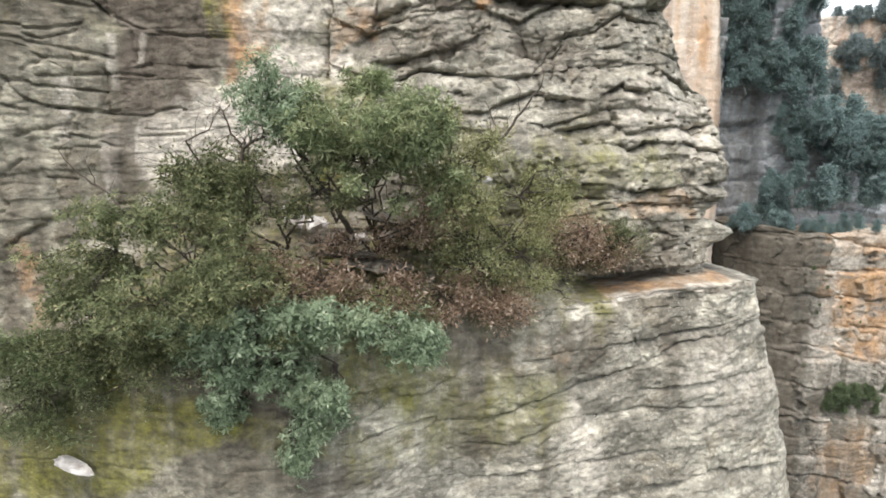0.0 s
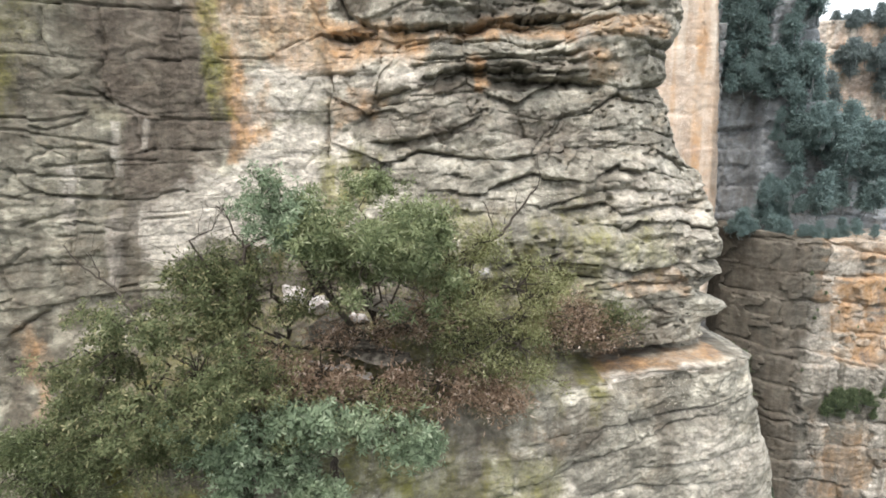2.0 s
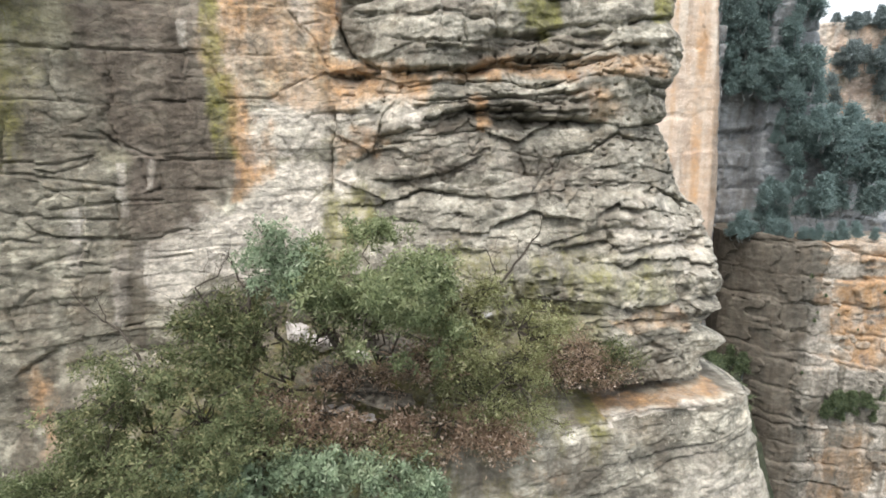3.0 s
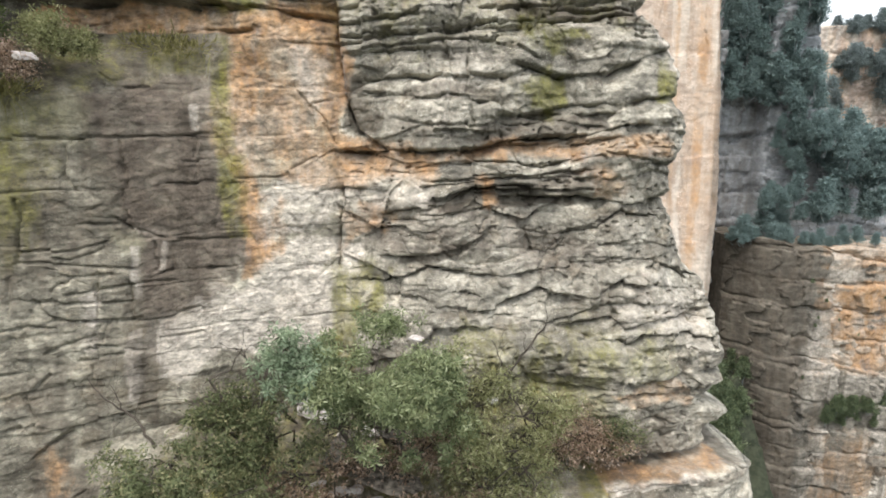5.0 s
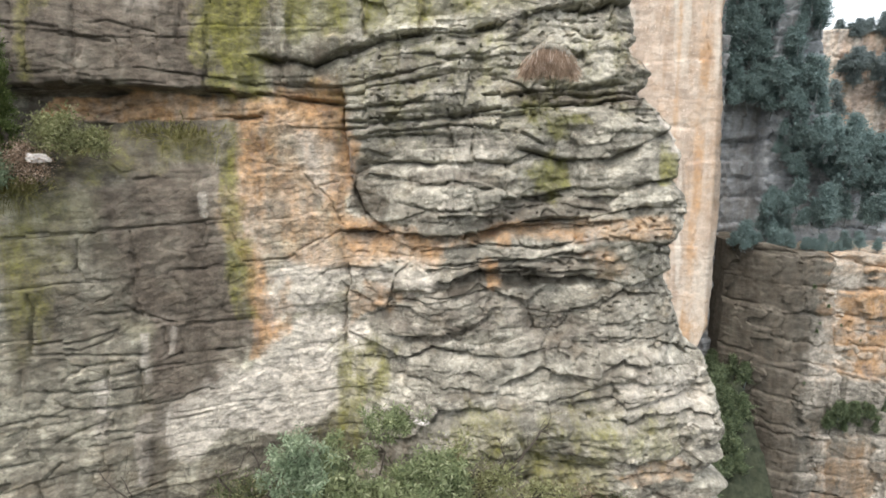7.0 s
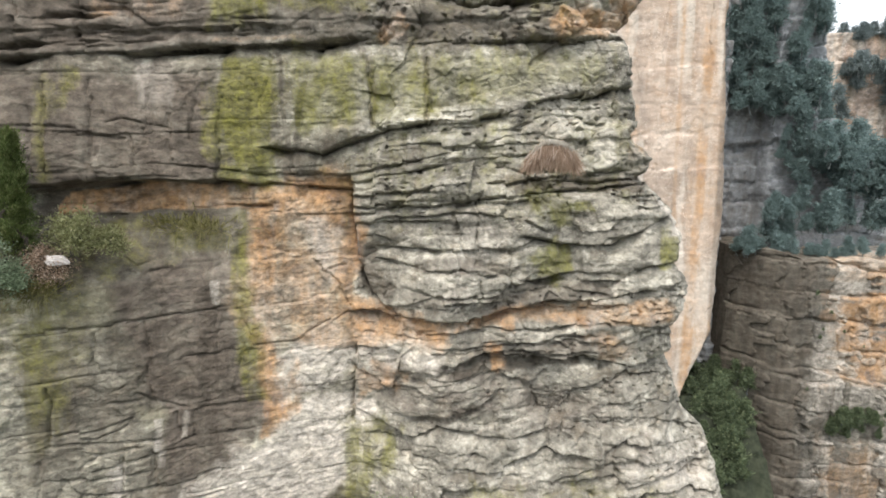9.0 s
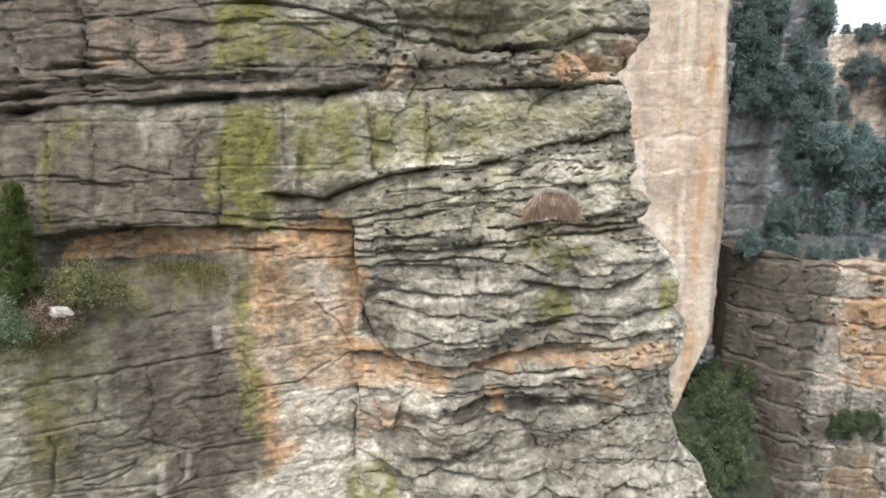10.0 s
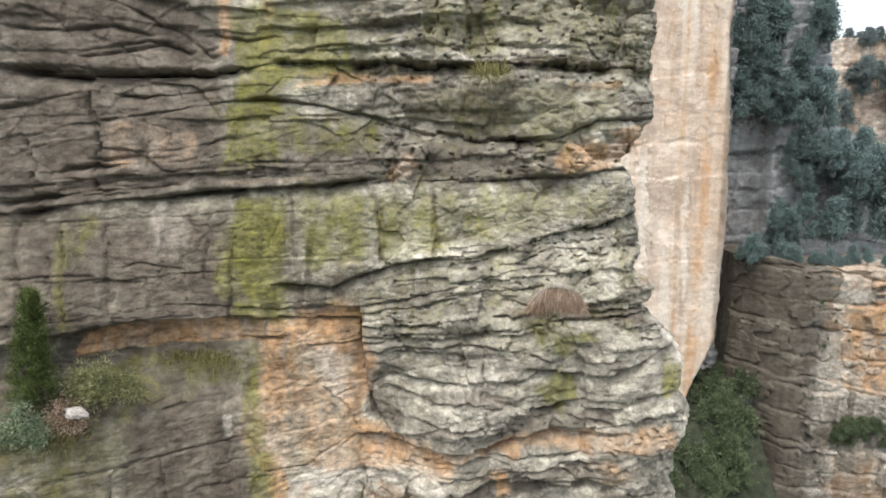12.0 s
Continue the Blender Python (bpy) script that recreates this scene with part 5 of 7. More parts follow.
joint(0.09, .022, 0, .1, (-5.54, 60.73), (-4.87, 60.79))
joint(0.09, .022, 0, .1, (-6.88, 59.95), (-6.48, 59.91))
joint(0.09, .022, 0, .1, (-6.81, 64.06), (-6.72, 63.6))
joint(0.09, .022, 0, .1, (-6.09, 64.03), (-6.03, 63.61))
joint(0.09, .022, 0, .1, (-6.03, 63.5), (-6.05, 63.08), (-5.9, 62.9))
joint(0.09, .022, 0, .1, (-6.41, 62.07), (-6.5, 61.22))
joint(0.09, .022, 0, .1, (-5.99, 61.89), (-6.03, 61.24))
joint(0.09, .022, 0, .1, (-7.63, 62.03), (-7.68, 61.33))
joint(0.09, .022, 0, .1, (-7.34, 61.63), (-7.36, 61.27))
joint(0.09, .022, 0, .1, (-6.38, 61.2), (-6.4, 60.77))
joint(0.09, .022, 0, .1, (-7.66, 61.02), (-7.58, 60.53))
joint(0.09, .022, 0, .1, (-7.38, 60.54), (-7.4, 60.23))
joint(0.09, .022, 0, .1, (-6.62, 60.38), (-6.56, 60.03))
joint(0.09, .022, 0, .1, (-7.44, 63.4), (-7.47, 62.31))
joint(0.09, .022, 0, .1, (-6.36, 65.64), (-6.21, 65.5), (-6.02, 65.56))
joint(0.09, .022, 0, .1, (-7.66, 64.43), (-6.26, 64.47), (-4.53, 64.6))
joint(0.09, .022, 0, .1, (-6.65, 62.91), (-6.02, 62.92), (-5.45, 62.67), (-4.89, 62.62), (-4.11, 62.64))
joint(0.09, .022, 0, .1, (-3.15, 65.68), (-2.84, 65.24), (-2.63, 65.04), (-2.38, 64.52))
joint(0.09, .022, 0, .1, (-2.84, 65.27), (-2.46, 65.35))
joint(0.09, .022, 0, .1, (-2.82, 63.51), (-2.38, 63.58), (-1.41, 63.6))
joint(0.09, .022, 0, .1, (2.1, 61.89), (2.15, 62.24), (2.37, 62.76), (3.28, 62.99))
joint(0.09, .022, 0, .1, (0.53, 62.75), (0.75, 62.97))
joint(0.09, .022, 0, .1, (-0.49, 66.26), (-0.4, 65.78))
joint(0.09, .022, 0, .1, (0.33, 66.21), (0.3, 65.78))
joint(0.09, .022, 0, .1, (0.39, 65.19), (0.41, 64.86))
seam(0.12, 0.03, 0.14, 0.15, (-1.86, 65.75), (-1.16, 65.76), (-0.27, 65.72))
seam(0.12, 0.03, 0.14, 0.15, (-2.08, 66.25), (-1.16, 66.28), (-0.49, 66.32))
seam(0.12, 0.03, 0.14, 0.15, (1.05, 64.86), (2.19, 64.95), (3.1, 64.78))
seam(0.12, 0.03, 0.14, 0.15, (0.62, 64.4), (2.2, 64.51), (3.22, 64.59))
seam(0.12, 0.03, 0.14, 0.15, (-0.48, 63.64), (0.29, 63.74), (1.41, 63.81), (2.68, 64.02))
patch("moss", 0.85, 0.2, (-6.33, 56.11), (-4.76, 56.58), (-3.09, 56.61), (-3.03, 56.01), (-4.03, 55.71), (-5.2, 54.79), (-7.78, 54.39), (-7.74, 54.84), (-6.75, 55.46))
patch("dark", 0.7, 0.2, (-5.82, 56.65), (-3.08, 56.83), (-3.18, 56.38), (-4.88, 56.19), (-6.1, 56.04))
patch("moss", 0.7, 0.15, (-1.97, 57.14), (-0.78, 57.08), (-0.51, 56.47), (-1.32, 56.3), (-1.99, 56.59))
patch("moss", 0.45, 0.2, (-3.09, 56.47), (-2, 56.04), (-1.15, 55.89), (0.16, 56.27), (1.34, 56.41), (1.15, 55.59), (-0.8, 55.13), (-2.95, 55.73))
patch("dark", 0.65, 0.12, (0.15, 57.37), (1.32, 57.32), (1.14, 56.67), (0.15, 56.67))
patch("dark", 0.5, 0.2, (-3.19, 56.02), (-2, 55.95), (-0.8, 54.83), (-1.69, 54.81), (-3.57, 55.2))
patch("dark", 0.55, 0.1, (1.72, 57.32), (3.09, 57.52), (3.02, 56.69), (1.95, 56.38))
patch("algae", 0.7, 0.2, (-0.78, 56.41), (2.15, 56.67), (2.4, 55.48), (-0.23, 55.01))
patch("algae", 0.8, 0.2, (1.28, 59.81), (3.21, 59.81), (3.26, 58.28), (1.49, 58.11))
patch("moss", 0.5, 0.2, (0.17, 61.2), (1.26, 60.68), (2.5, 59.81), (2.43, 58.13), (0.36, 58.33), (-0.26, 59.81))
seam(0.1, 0.03, 0.05, 0.1, (-7.34, 66.65), (-6.53, 66.76), (-5.55, 66.88), (-4.45, 66.91))
seam(0.12, 0.035, 0.12, 0.15, (-7.39, 66.48), (-6.52, 66.5), (-5.23, 66.62), (-3.89, 66.66))
seam(0.08, 0.025, 0.03, 0.1, (-4.01, 66.5), (-3.17, 66.44), (-2.31, 66.44))
patch("iron", 1, 0.05, (-7.49, 66.84), (-5.55, 67.04), (-2.29, 67), (-2.31, 66.42), (-3.9, 66.48), (-4.46, 66.61), (-5.75, 66.55), (-6.97, 66.5), (-7.54, 66.5))
# shade under the roof and in the undercut below, as dark colour
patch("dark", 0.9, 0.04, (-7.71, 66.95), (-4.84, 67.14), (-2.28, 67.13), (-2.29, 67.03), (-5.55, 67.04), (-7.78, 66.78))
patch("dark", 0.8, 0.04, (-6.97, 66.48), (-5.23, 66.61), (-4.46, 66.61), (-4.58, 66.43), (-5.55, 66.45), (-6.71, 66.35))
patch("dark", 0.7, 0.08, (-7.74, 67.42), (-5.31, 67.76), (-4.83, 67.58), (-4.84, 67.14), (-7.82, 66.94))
# shadow inside the bushes, painted dark on the ledge behind them
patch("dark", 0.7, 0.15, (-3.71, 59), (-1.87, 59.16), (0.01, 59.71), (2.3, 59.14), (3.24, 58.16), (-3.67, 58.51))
patch("pale", 1, 0.12, (-4.83, 61.03), (-4.17, 61.21), (-3.61, 61.78), (-2.51, 62.48), (-1.82, 62.45), (-1.6, 61.47), (-2.09, 60.82), (-3.42, 60.03), (-4.85, 60.54))
patch("dark", 0.6, 0.15, (-7.52, 58.5), (-6.49, 58.55), (-6.13, 57), (-7.52, 56.89))
patch("dark", 0.45, 0.15, (-8.53, 69.03), (-4.86, 69.2), (-4.79, 67.17), (-7.21, 66.85), (-8.32, 67.05))
patch("dark", 0.5, 0.15, (-8.36, 71.53), (-4.81, 71.69), (-4.8, 69.86), (-8.51, 69.24))
# the overhung seam darkened again, its shade in the colour
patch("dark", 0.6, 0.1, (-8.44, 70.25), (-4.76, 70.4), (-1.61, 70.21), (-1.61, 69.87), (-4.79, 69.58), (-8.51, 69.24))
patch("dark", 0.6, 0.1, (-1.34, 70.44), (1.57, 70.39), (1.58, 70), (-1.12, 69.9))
stain_shade("pale", 0.03, 2.4, (2.9, 57.72), (3.6, 57.80), (4.45, 57.915), (5.0, 57.935))
stain_shade("dark", 0.022, 0.75, (2.2, 57.75), (3.05, 57.80), (4.45, 57.99), (6.0, 58.04))
seam(0.1, 0.05, 0.4, 0.26, (-0.26, 63.41), (0.4, 63.59), (1.42, 63.64), (2.63, 63.65))
seam(0.1, 0.04, 0.34, 0.22, (0.83, 65.03), (1.95, 65.11), (3.15, 65.07))

# ---- the near cliff: its beds ----
def line(*pts):
    p = np.array(pts)
    return lambda X: np.interp(X, p[:, 0], p[:, 1])


def flat(z):
    return lambda X: np.full(np.shape(X), float(z))


CORNER = -2.25
LEFT = [flat(52.6), ledge,
        line((-7.92, 59.30), (-7.48, 59.40), (-7.02, 59.27), (-6.37, 59.42), (-5.53, 59.54), (-3, 59.6)),
        line((-7.80, 61.14), (-7.37, 61.13), (-7.06, 61.25), (-6.44, 61.18), (-5.80, 61.12), (-5.18, 61.15), (-3, 61.2)),
        line((-7.73, 62.28), (-7.01, 62.13), (-6.48, 61.82), (-5.94, 61.80), (-5.42, 62.05), (-4.47, 62.06)),
        line((-7.65, 63.53), (-6.93, 63.58), (-6.17, 63.53), (-5.35, 63.69), (-4.51, 63.70), (-4.02, 63.79)),
        line((-7.60, 64.38), (-6.88, 64.43), (-6.28, 64.47), (-5.31, 64.59), (-4.48, 64.55)),
        line((-8.31, 66.86), (-7.54, 66.97), (-6.72, 67.14), (-5.83, 67.17), (-4.33, 67.09), (-2.34, 66.96)),
        line((-8.52, 69.24), (-7.67, 69.33), (-6.78, 69.48), (-5.83, 69.58), (-4.79, 69.69), (-3.71, 69.75), (-2.60, 69.81)),
        line((-8.43, 70.57), (-7.58, 70.79), (-6.71, 70.98), (-5.75, 71.16), (-4.72, 71.34), (-3.99, 71.41), (-3.02, 71.31), (-2.15, 71.14)),
        line((-8.33, 71.84), (-7.09, 71.80), (-5.72, 71.89), (-4.80, 71.95), (-3.64, 72.19), (-2.57, 72.14)),
        flat(75)]
RIGHT = [flat(52.6),
         line((-1.33, 55.72), (-0.23, 55.87), (0.65, 55.79), (1.64, 56.08), (2.38, 56.31), (3.58, 56.53), (4.35, 56.89), (5.38, 57.05), (6.40, 57.30)),
         ledge,
         line((1.18, 59.90), (2.13, 59.86), (3.22, 59.84), (3.67, 59.67), (4.61, 59.83), (5.82, 59.86)),
         line((-1.86, 61.67), (-1.13, 61.79), (-0.44, 62.02), (0.35, 61.97), (1.14, 61.90), (2.07, 62.04), (3.00, 62.09), (4.12, 62.17), (5.26, 61.71)),
         line((-1.24, 63.09), (-0.22, 63.26), (0.33, 63.55), (1.11, 63.48), (2.61, 63.51), (3.42, 63.30), (4.76, 63.44)),
         line((-2.19, 64.38), (-1.12, 64.33), (-0.44, 64.31), (0.55, 64.39), (1.54, 64.62), (2.80, 64.68), (3.47, 64.84), (4.51, 64.86)),
         line((-2.25, 66.45), (-1.11, 66.61), (-0.01, 66.69), (1.08, 66.84), (2.21, 66.94), (3.78, 67.08)),
         line((-2.89, 67.66), (-2.08, 68.01), (-1.50, 68.20), (-0.81, 68.27), (-0.00, 68.33), (0.81, 68.51), (1.75, 68.79), (2.76, 68.95), (3.44, 69.10), (3.85, 69.21)),
         line((-2.60, 69.81), (-1.50, 69.85), (-0.36, 69.89), (0.79, 69.93), (1.95, 69.99), (3.25, 70.14)),
         line((-2.57, 72.14), (-1.49, 72.21), (-0.38, 72.21), (1.31, 72.17), (3.96, 72.27)),
         flat(75)]
GRAIN = 0.0232


def rows_between(low, high):
    tall = float(np.max(high(np.linspace(-9, 6, 40)) - low(np.linspace(-9, 6, 40))))
    return max(12, int(tall / GRAIN))


def with_lips(X, Y, Z):
    """Closes a bed above and below with a shelf that runs back into the rock."""
    X = np.vstack((X[:1], X, X[-1:]))
    Y = np.vstack((Y[:1] + 0.7, Y, Y[-1:] + 0.7))
    Z = np.vstack((Z[:1] - 0.0, Z, Z[-1:] + 0.0))
    return X, Y, Z


def left_bed(low, high):
    u = np.concatenate((np.linspace(-16, -9.0, 30)[:-1], np.linspace(-9.0, CORNER, int((CORNER + 9.0) / GRAIN))))
    v = np.linspace(0, 1, rows_between(low, high))
    X = np.tile(u, (len(v), 1))
    Z = low(X) + (high(X) - low(X)) * v[:, None]
    return X, field(X, Z), Z


def right_bed(low, high):
    n = int(9.0 / GRAIN)
    u = np.linspace(0, 1, n)
    v = np.linspace(0, 1, rows_between(low, high))
    X = np.tile(CORNER + u * 8.0, (len(v), 1))
    for _ in range(4):
        Z = low(X) + (high(X) - low(X)) * v[:, None]
        turn = edge(Z) + 0.16 * (fbm(Z * 2.2, Z * 0 + 5, 4) - 0.5) + 0.10 * (fbm(Z * 11, Z * 0 + 9, 2) - 0.5)
        X = CORNER + u[None, :] * (turn - CORNER)
    Y = field(X, Z)
    # the corner rounds off, and the far side runs back into the gorge
    near = np.clip((X - (turn - 0.35)) / 0.35, 0, 1)
    Y = Y + 0.30 * (1 - np.sqrt(np.clip(1 - near ** 2, 0, 1)))
    back = np.array([0.05, 0.2, 0.5, 1.0, 2.0, 4.0, 7.0, 11.0])
    side_y = Y[:, -1:] + back
    side_x = X[:, -1:] - 0.02 * back + 0.3 * (fbm(side_y * 0.8, Z[:, -1:] * 2, 3) - 0.5) * np.minimum(back, 1)
    X = np.hstack((X, side_x))
    Y = np.hstack((Y, side_y))
    Z = np.hstack((Z, np.repeat(Z[:, -1:], len(back), 1)))
    return X, Y, Z


cliff = empty("cliff", (0, 12, -95), "weathered grey sandstone cliff in thick layered beds with ochre stains", "cliff", kind="structure")
for lines, build in ((LEFT, left_bed), (RIGHT, right_bed)):
    for low, high in zip(lines[:-1], lines[1:]):
        massive = build is left_bed and 57 < float(high(-4.0)) < 70.5
        X, Y, Z = with_lips(*build(low, high))
        child("rock_bed", grid_mesh("rock_bed", X, Y, Z, WALL if massive else ROCK, stain_shade_field(X, Z)), cliff)


def block_mesh(name, xs, ys, zs, mat, rough=0.6, seed=0, cells=24):
    """A rough upright rock mass: a box of grids pushed about by noise."""
    bm = bmesh.new()
    bmesh.ops.create_cube(bm, size=1)
    bmesh.ops.subdivide_edges(bm, edges=bm.edges[:], cuts=cells, use_grid_fill=True)
    for v in bm.verts:
        p = Vector((xs[0] + (v.co.x + 0.5) * (xs[1] - xs[0]), ys[0] + (v.co.y + 0.5) * (ys[1] - ys[0]), zs[0] + (v.co.z + 0.5) * (zs[1] - zs[0])))
        v.co = p + rough * noise.noise_vector(p * 0.11 + Vector((seed, 0, 0)))
    me = bpy.data.meshes.new(name)
    bm.to_mesh(me)
    bm.free()
    for p in me.polygons:
        p.use_smooth = True
    me.materials.append(mat)
    return me


child("rock_core", block_mesh("rock_core", (-60, 3.6), (14.5, 45), (-95, 74.6), ROCK, 0.4), cliff)
child("rock_foot", block_mesh("rock_foot", (-60, 6.8), (12.4, 46), (-95, 53), ROCK, 0.5, 3), cliff)


# ---- the far cliffs across the gorge ----
def strata(X, Z, seed, tall, wide, out, tilt=0.04, crack=0.6):
    """Beds of uneven height, broken into blocks by upright joints. Returns the depth and a tone for each block."""
    level = (Z - tilt * X) / tall + 0.4 * (fbm(X * 0.05 + seed, Z * 0.05, 3) - 0.5) + 2.2 / tall * (fbm(X * 0.35 + seed, Z * 0.5, 4, 0.6) - 0.5)
    level = level + 1.1 * val_noise(Z / tall * 0.45 + seed, Z * 0)
    bed = np.floor(level).astype(int)
    f = level - bed
    along = X / wide * (0.5 + LATTICE[(bed * 7 + seed) % 256, 3]) + 9.0 * LATTICE[(bed * 5 + seed) % 256, 9] + 0.8 * (fbm(X * 0.2, Z * 0.22 + seed, 4, 0.6) - 0.5)
    block = np.floor(along).astype(int)
    g = along - block
    proud = LATTICE[(bed * 13 + seed) % 256, (block * 7) % 256] - 0.5
    lean = (LATTICE[(bed * 3 + seed) % 256, (block * 11) % 256] - 0.5) * (g - 0.5) * 1.6
    shelf = 0.5 * (LATTICE[(bed * 17 + seed) % 256, 40] - 0.5)
    Y = out * (proud + lean + shelf - 0.35 * (f - 0.5))
    open_bed = step01(fbm(X * 0.12 + 3 * bed, bed * 2.0 + seed, 2), 0.36, 0.58)
    Y = Y + crack * out * np.exp(-(np.minimum(f, 1 - f) * tall * 0.6 / 0.34) ** 2) * open_bed
    Y = Y + 0.6 * crack * out * np.exp(-(np.minimum(g, 1 - g) * wide / 0.34) ** 2) * step01(fbm(Z * 0.2 + seed, block * 3.0, 2), 0.48, 0.62)
    return Y, LATTICE[(bed * 29 + seed) % 256, (block * 3) % 256]


def far_wall(xl, xr, y, z0, z1, seed, amp=1.0, cell=0.4, ragged=0.0, crest=None, beds=((7.0, 16.0, 2.2), (2.6, 7.0, 0.9)), tilt=0.04, cols=200):
    """A far rock face between two edges that change with height, with its sides running back. Returns the grid and the blocks' tones."""
    nz = int((z1 - z0) / cell)
    z = np.linspace(z0, z1, nz)[:, None]
    u = np.linspace(0, 1, cols)[None, :]
    wob = 1.2 * amp * (fbm(z * 0.15 + seed, z * 0 + 3, 4) - 0.5) + 1.0 * amp * (fbm(z * 0.7 + seed, z * 0 + 8, 3) - 0.5)
    a, b = xl(z), xr(z) + wob
    X = a + (b - a) * u
    Z = np.repeat(z, cols, 1)
    Z = z0 + (Z - z0) * (crest(X) - z0) / (z1 - z0) if crest else Z
    Z = Z + ragged * (fbm(X * 0.16 + seed, X * 0 + 2, 3) - 0.5) * np.linspace(0, 1, nz)[:, None] ** 6
    Y = y + 2.5 * amp * (fbm(X * 0.07 + seed, Z * 0.03, 3) - 0.5)
    Y = Y + 0.5 * amp * (fbm(X * 0.6, Z * 0.8 + seed, 4, 0.6) - 0.5)
    tone, share = 0, 1.0 / len(beds)
    for k, (tall, wide, out) in enumerate(beds):
        dy, own = strata(X, Z, seed + 31 * k, tall, wide, out * amp, tilt)
        Y, tone = Y + dy, tone + own * share
    near = np.clip((X - (b - 1.5)) / 1.5, 0, 1)
    Y = Y + 1.2 * (1 - np.sqrt(np.clip(1 - near ** 2, 0, 1)))
    back = np.array([0.5, 2.0, 5, 10, 20, 40])
    X = np.hstack((np.repeat(X[:, :1], 6, 1), X, X[:, -1:] - 0.1 * back))
    Y = np.hstack((Y[:, :1] + back[::-1], Y, Y[:, -1:] + back))
    Z = np.hstack((np.repeat(Z[:, :1], 6, 1), Z, np.repeat(Z[:, -1:], 6, 1)))
    tone = np.hstack((np.repeat(tone[:, :1], 6, 1), tone, np.repeat(tone[:, -1:], 6, 1)))
    return (np.vstack((X, X[-1:])), np.vstack((Y, Y[-1:] + 40)), np.vstack((Z, Z[-1:] + 2))), np.vstack((tone, tone[-1:]))


def streaked(X, Z, iron, dark, pale, seed):
    """Water-streaked stains: tall and narrow."""
    s = np.zeros((*X.shape, 4))
    s[..., 0] = iron * step01(fbm(X * 0.28 + seed, Z * 0.03, 3), 0.42, 0.62)
    s[..., 2] = dark * step01(fbm(X * 0.35 + seed + 40, Z * 0.02, 3), 0.5, 0.68)
    s[..., 3] = pale * step01(fbm(X * 0.22 + seed + 80, Z * 0.035, 3), 0.42, 0.6)
    return s


def far_cliff(name, label, mat, parts):
    """parts: rock faces, each with its own stains."""
    x, y = parts[0][0][0].mean(), parts[0][0][1].min()
    root = empty(name, (float(x), float(y), -95), label, "cliff", kind="structure")
    for (X, Y, Z), s, *own in parts:
        child("rock_face", grid_mesh("rock_face", X, Y, Z, own[0] if own else mat, s), root)
    return root


# the cream pillar with its ochre ribbon
w, tone = far_wall(line((0, 44), (150, 44)), line((-20, 72), (2, 79), (8.6, 82), (18, 86), (40, 86.5), (55, 87), (88, 86), (113, 84.5), (125, 85.5), (160, 85)), 187, -30, 160, 3, amp=0.5, beds=((40.0, 13.0, 0.7), (15.0, 5.5, 0.6)), tilt=-0.03, cell=0.5, cols=170)
tint = streaked(w[0], w[2], 0.32, 0.2, 0.7, 2)
mid_line = np.interp(w[2], [0, 40, 60, 100, 130], [77.5, 78.6, 79.2, 79.8, 79.0]) + 1.2 * (fbm(w[2] * 0.12, w[2] * 0, 3) - 0.5)
ribbon = np.exp(-((w[0] - mid_line) / 1.7) ** 2) + 0.55 * np.exp(-((w[0] - 71.5) / 0.8) ** 2) + 0.35 * step01(tone, 0.62, 0.75)
tint[..., 0] = np.maximum(tint[..., 0], 1.0 * ribbon * (0.45 + fbm(w[0] * 0.3, w[2] * 0.07, 3)))
tint[..., 2] = np.maximum(tint[..., 2], 0.6 * step01(w[0], 83.0, 85.0))
far_cliff("rock_pillar", "tall ochre and cream streaked sandstone pillar across the gorge", FAR_PALE, [(w, tint)])
# the broken ochre cliff: tinted dark towards the gorge, warm and bedded in the open
w1, tone = far_wall(line((-95, 96), (0, 97.5), (45, 98)), line((-95, 155), (41, 155)), 184, -95, 42, 11, amp=0.9, cell=0.33, ragged=3.0, crest=line((96, 44), (108, 43), (113, 41), (155, 42)), beds=((22.0, 16.0, 2.6), (9.0, 8.0, 1.5)), tilt=-0.06, cols=220)
bend = np.interp(w1[0], [96, 108, 111, 155], [24, 2, 0, -2])
w1 = (w1[0], w1[1] + bend, w1[2])
tint = streaked(w1[0], w1[2], 0.25, 0.45, 0.3, 21)
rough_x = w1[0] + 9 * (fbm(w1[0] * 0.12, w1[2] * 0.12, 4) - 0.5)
warm = step01(rough_x, 114, 124) * step01(w1[2] + 18 * (fbm(w1[0] * 0.07, w1[2] * 0.15 + 9, 3) - 0.5), -6, 8)
band = step01(fbm(w1[0] * 0.05 + 4, (w1[2] + 0.06 * w1[0]) * 0.22, 4, 0.6), 0.36, 0.58)
tint[..., 0] = np.maximum(tint[..., 0] * step01(rough_x, 112, 120) * 0.5, 0.9 * warm * (0.25 + 0.75 * band) * (0.45 + 0.55 * step01(tone, 0.3, 0.6)))
tint[..., 0] = np.maximum(tint[..., 0], 0.4 * step01(rough_x, 118, 126) * (1 - step01(w1[2], -24, -12)) * step01(tone, 0.3, 0.6))
# the side face's shade is painted here, fading out away from the gorge
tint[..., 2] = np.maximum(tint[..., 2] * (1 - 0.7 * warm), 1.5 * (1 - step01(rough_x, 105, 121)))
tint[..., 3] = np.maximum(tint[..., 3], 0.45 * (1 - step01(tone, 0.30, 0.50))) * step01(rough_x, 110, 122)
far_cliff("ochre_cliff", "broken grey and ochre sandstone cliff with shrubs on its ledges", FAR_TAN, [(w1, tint)])
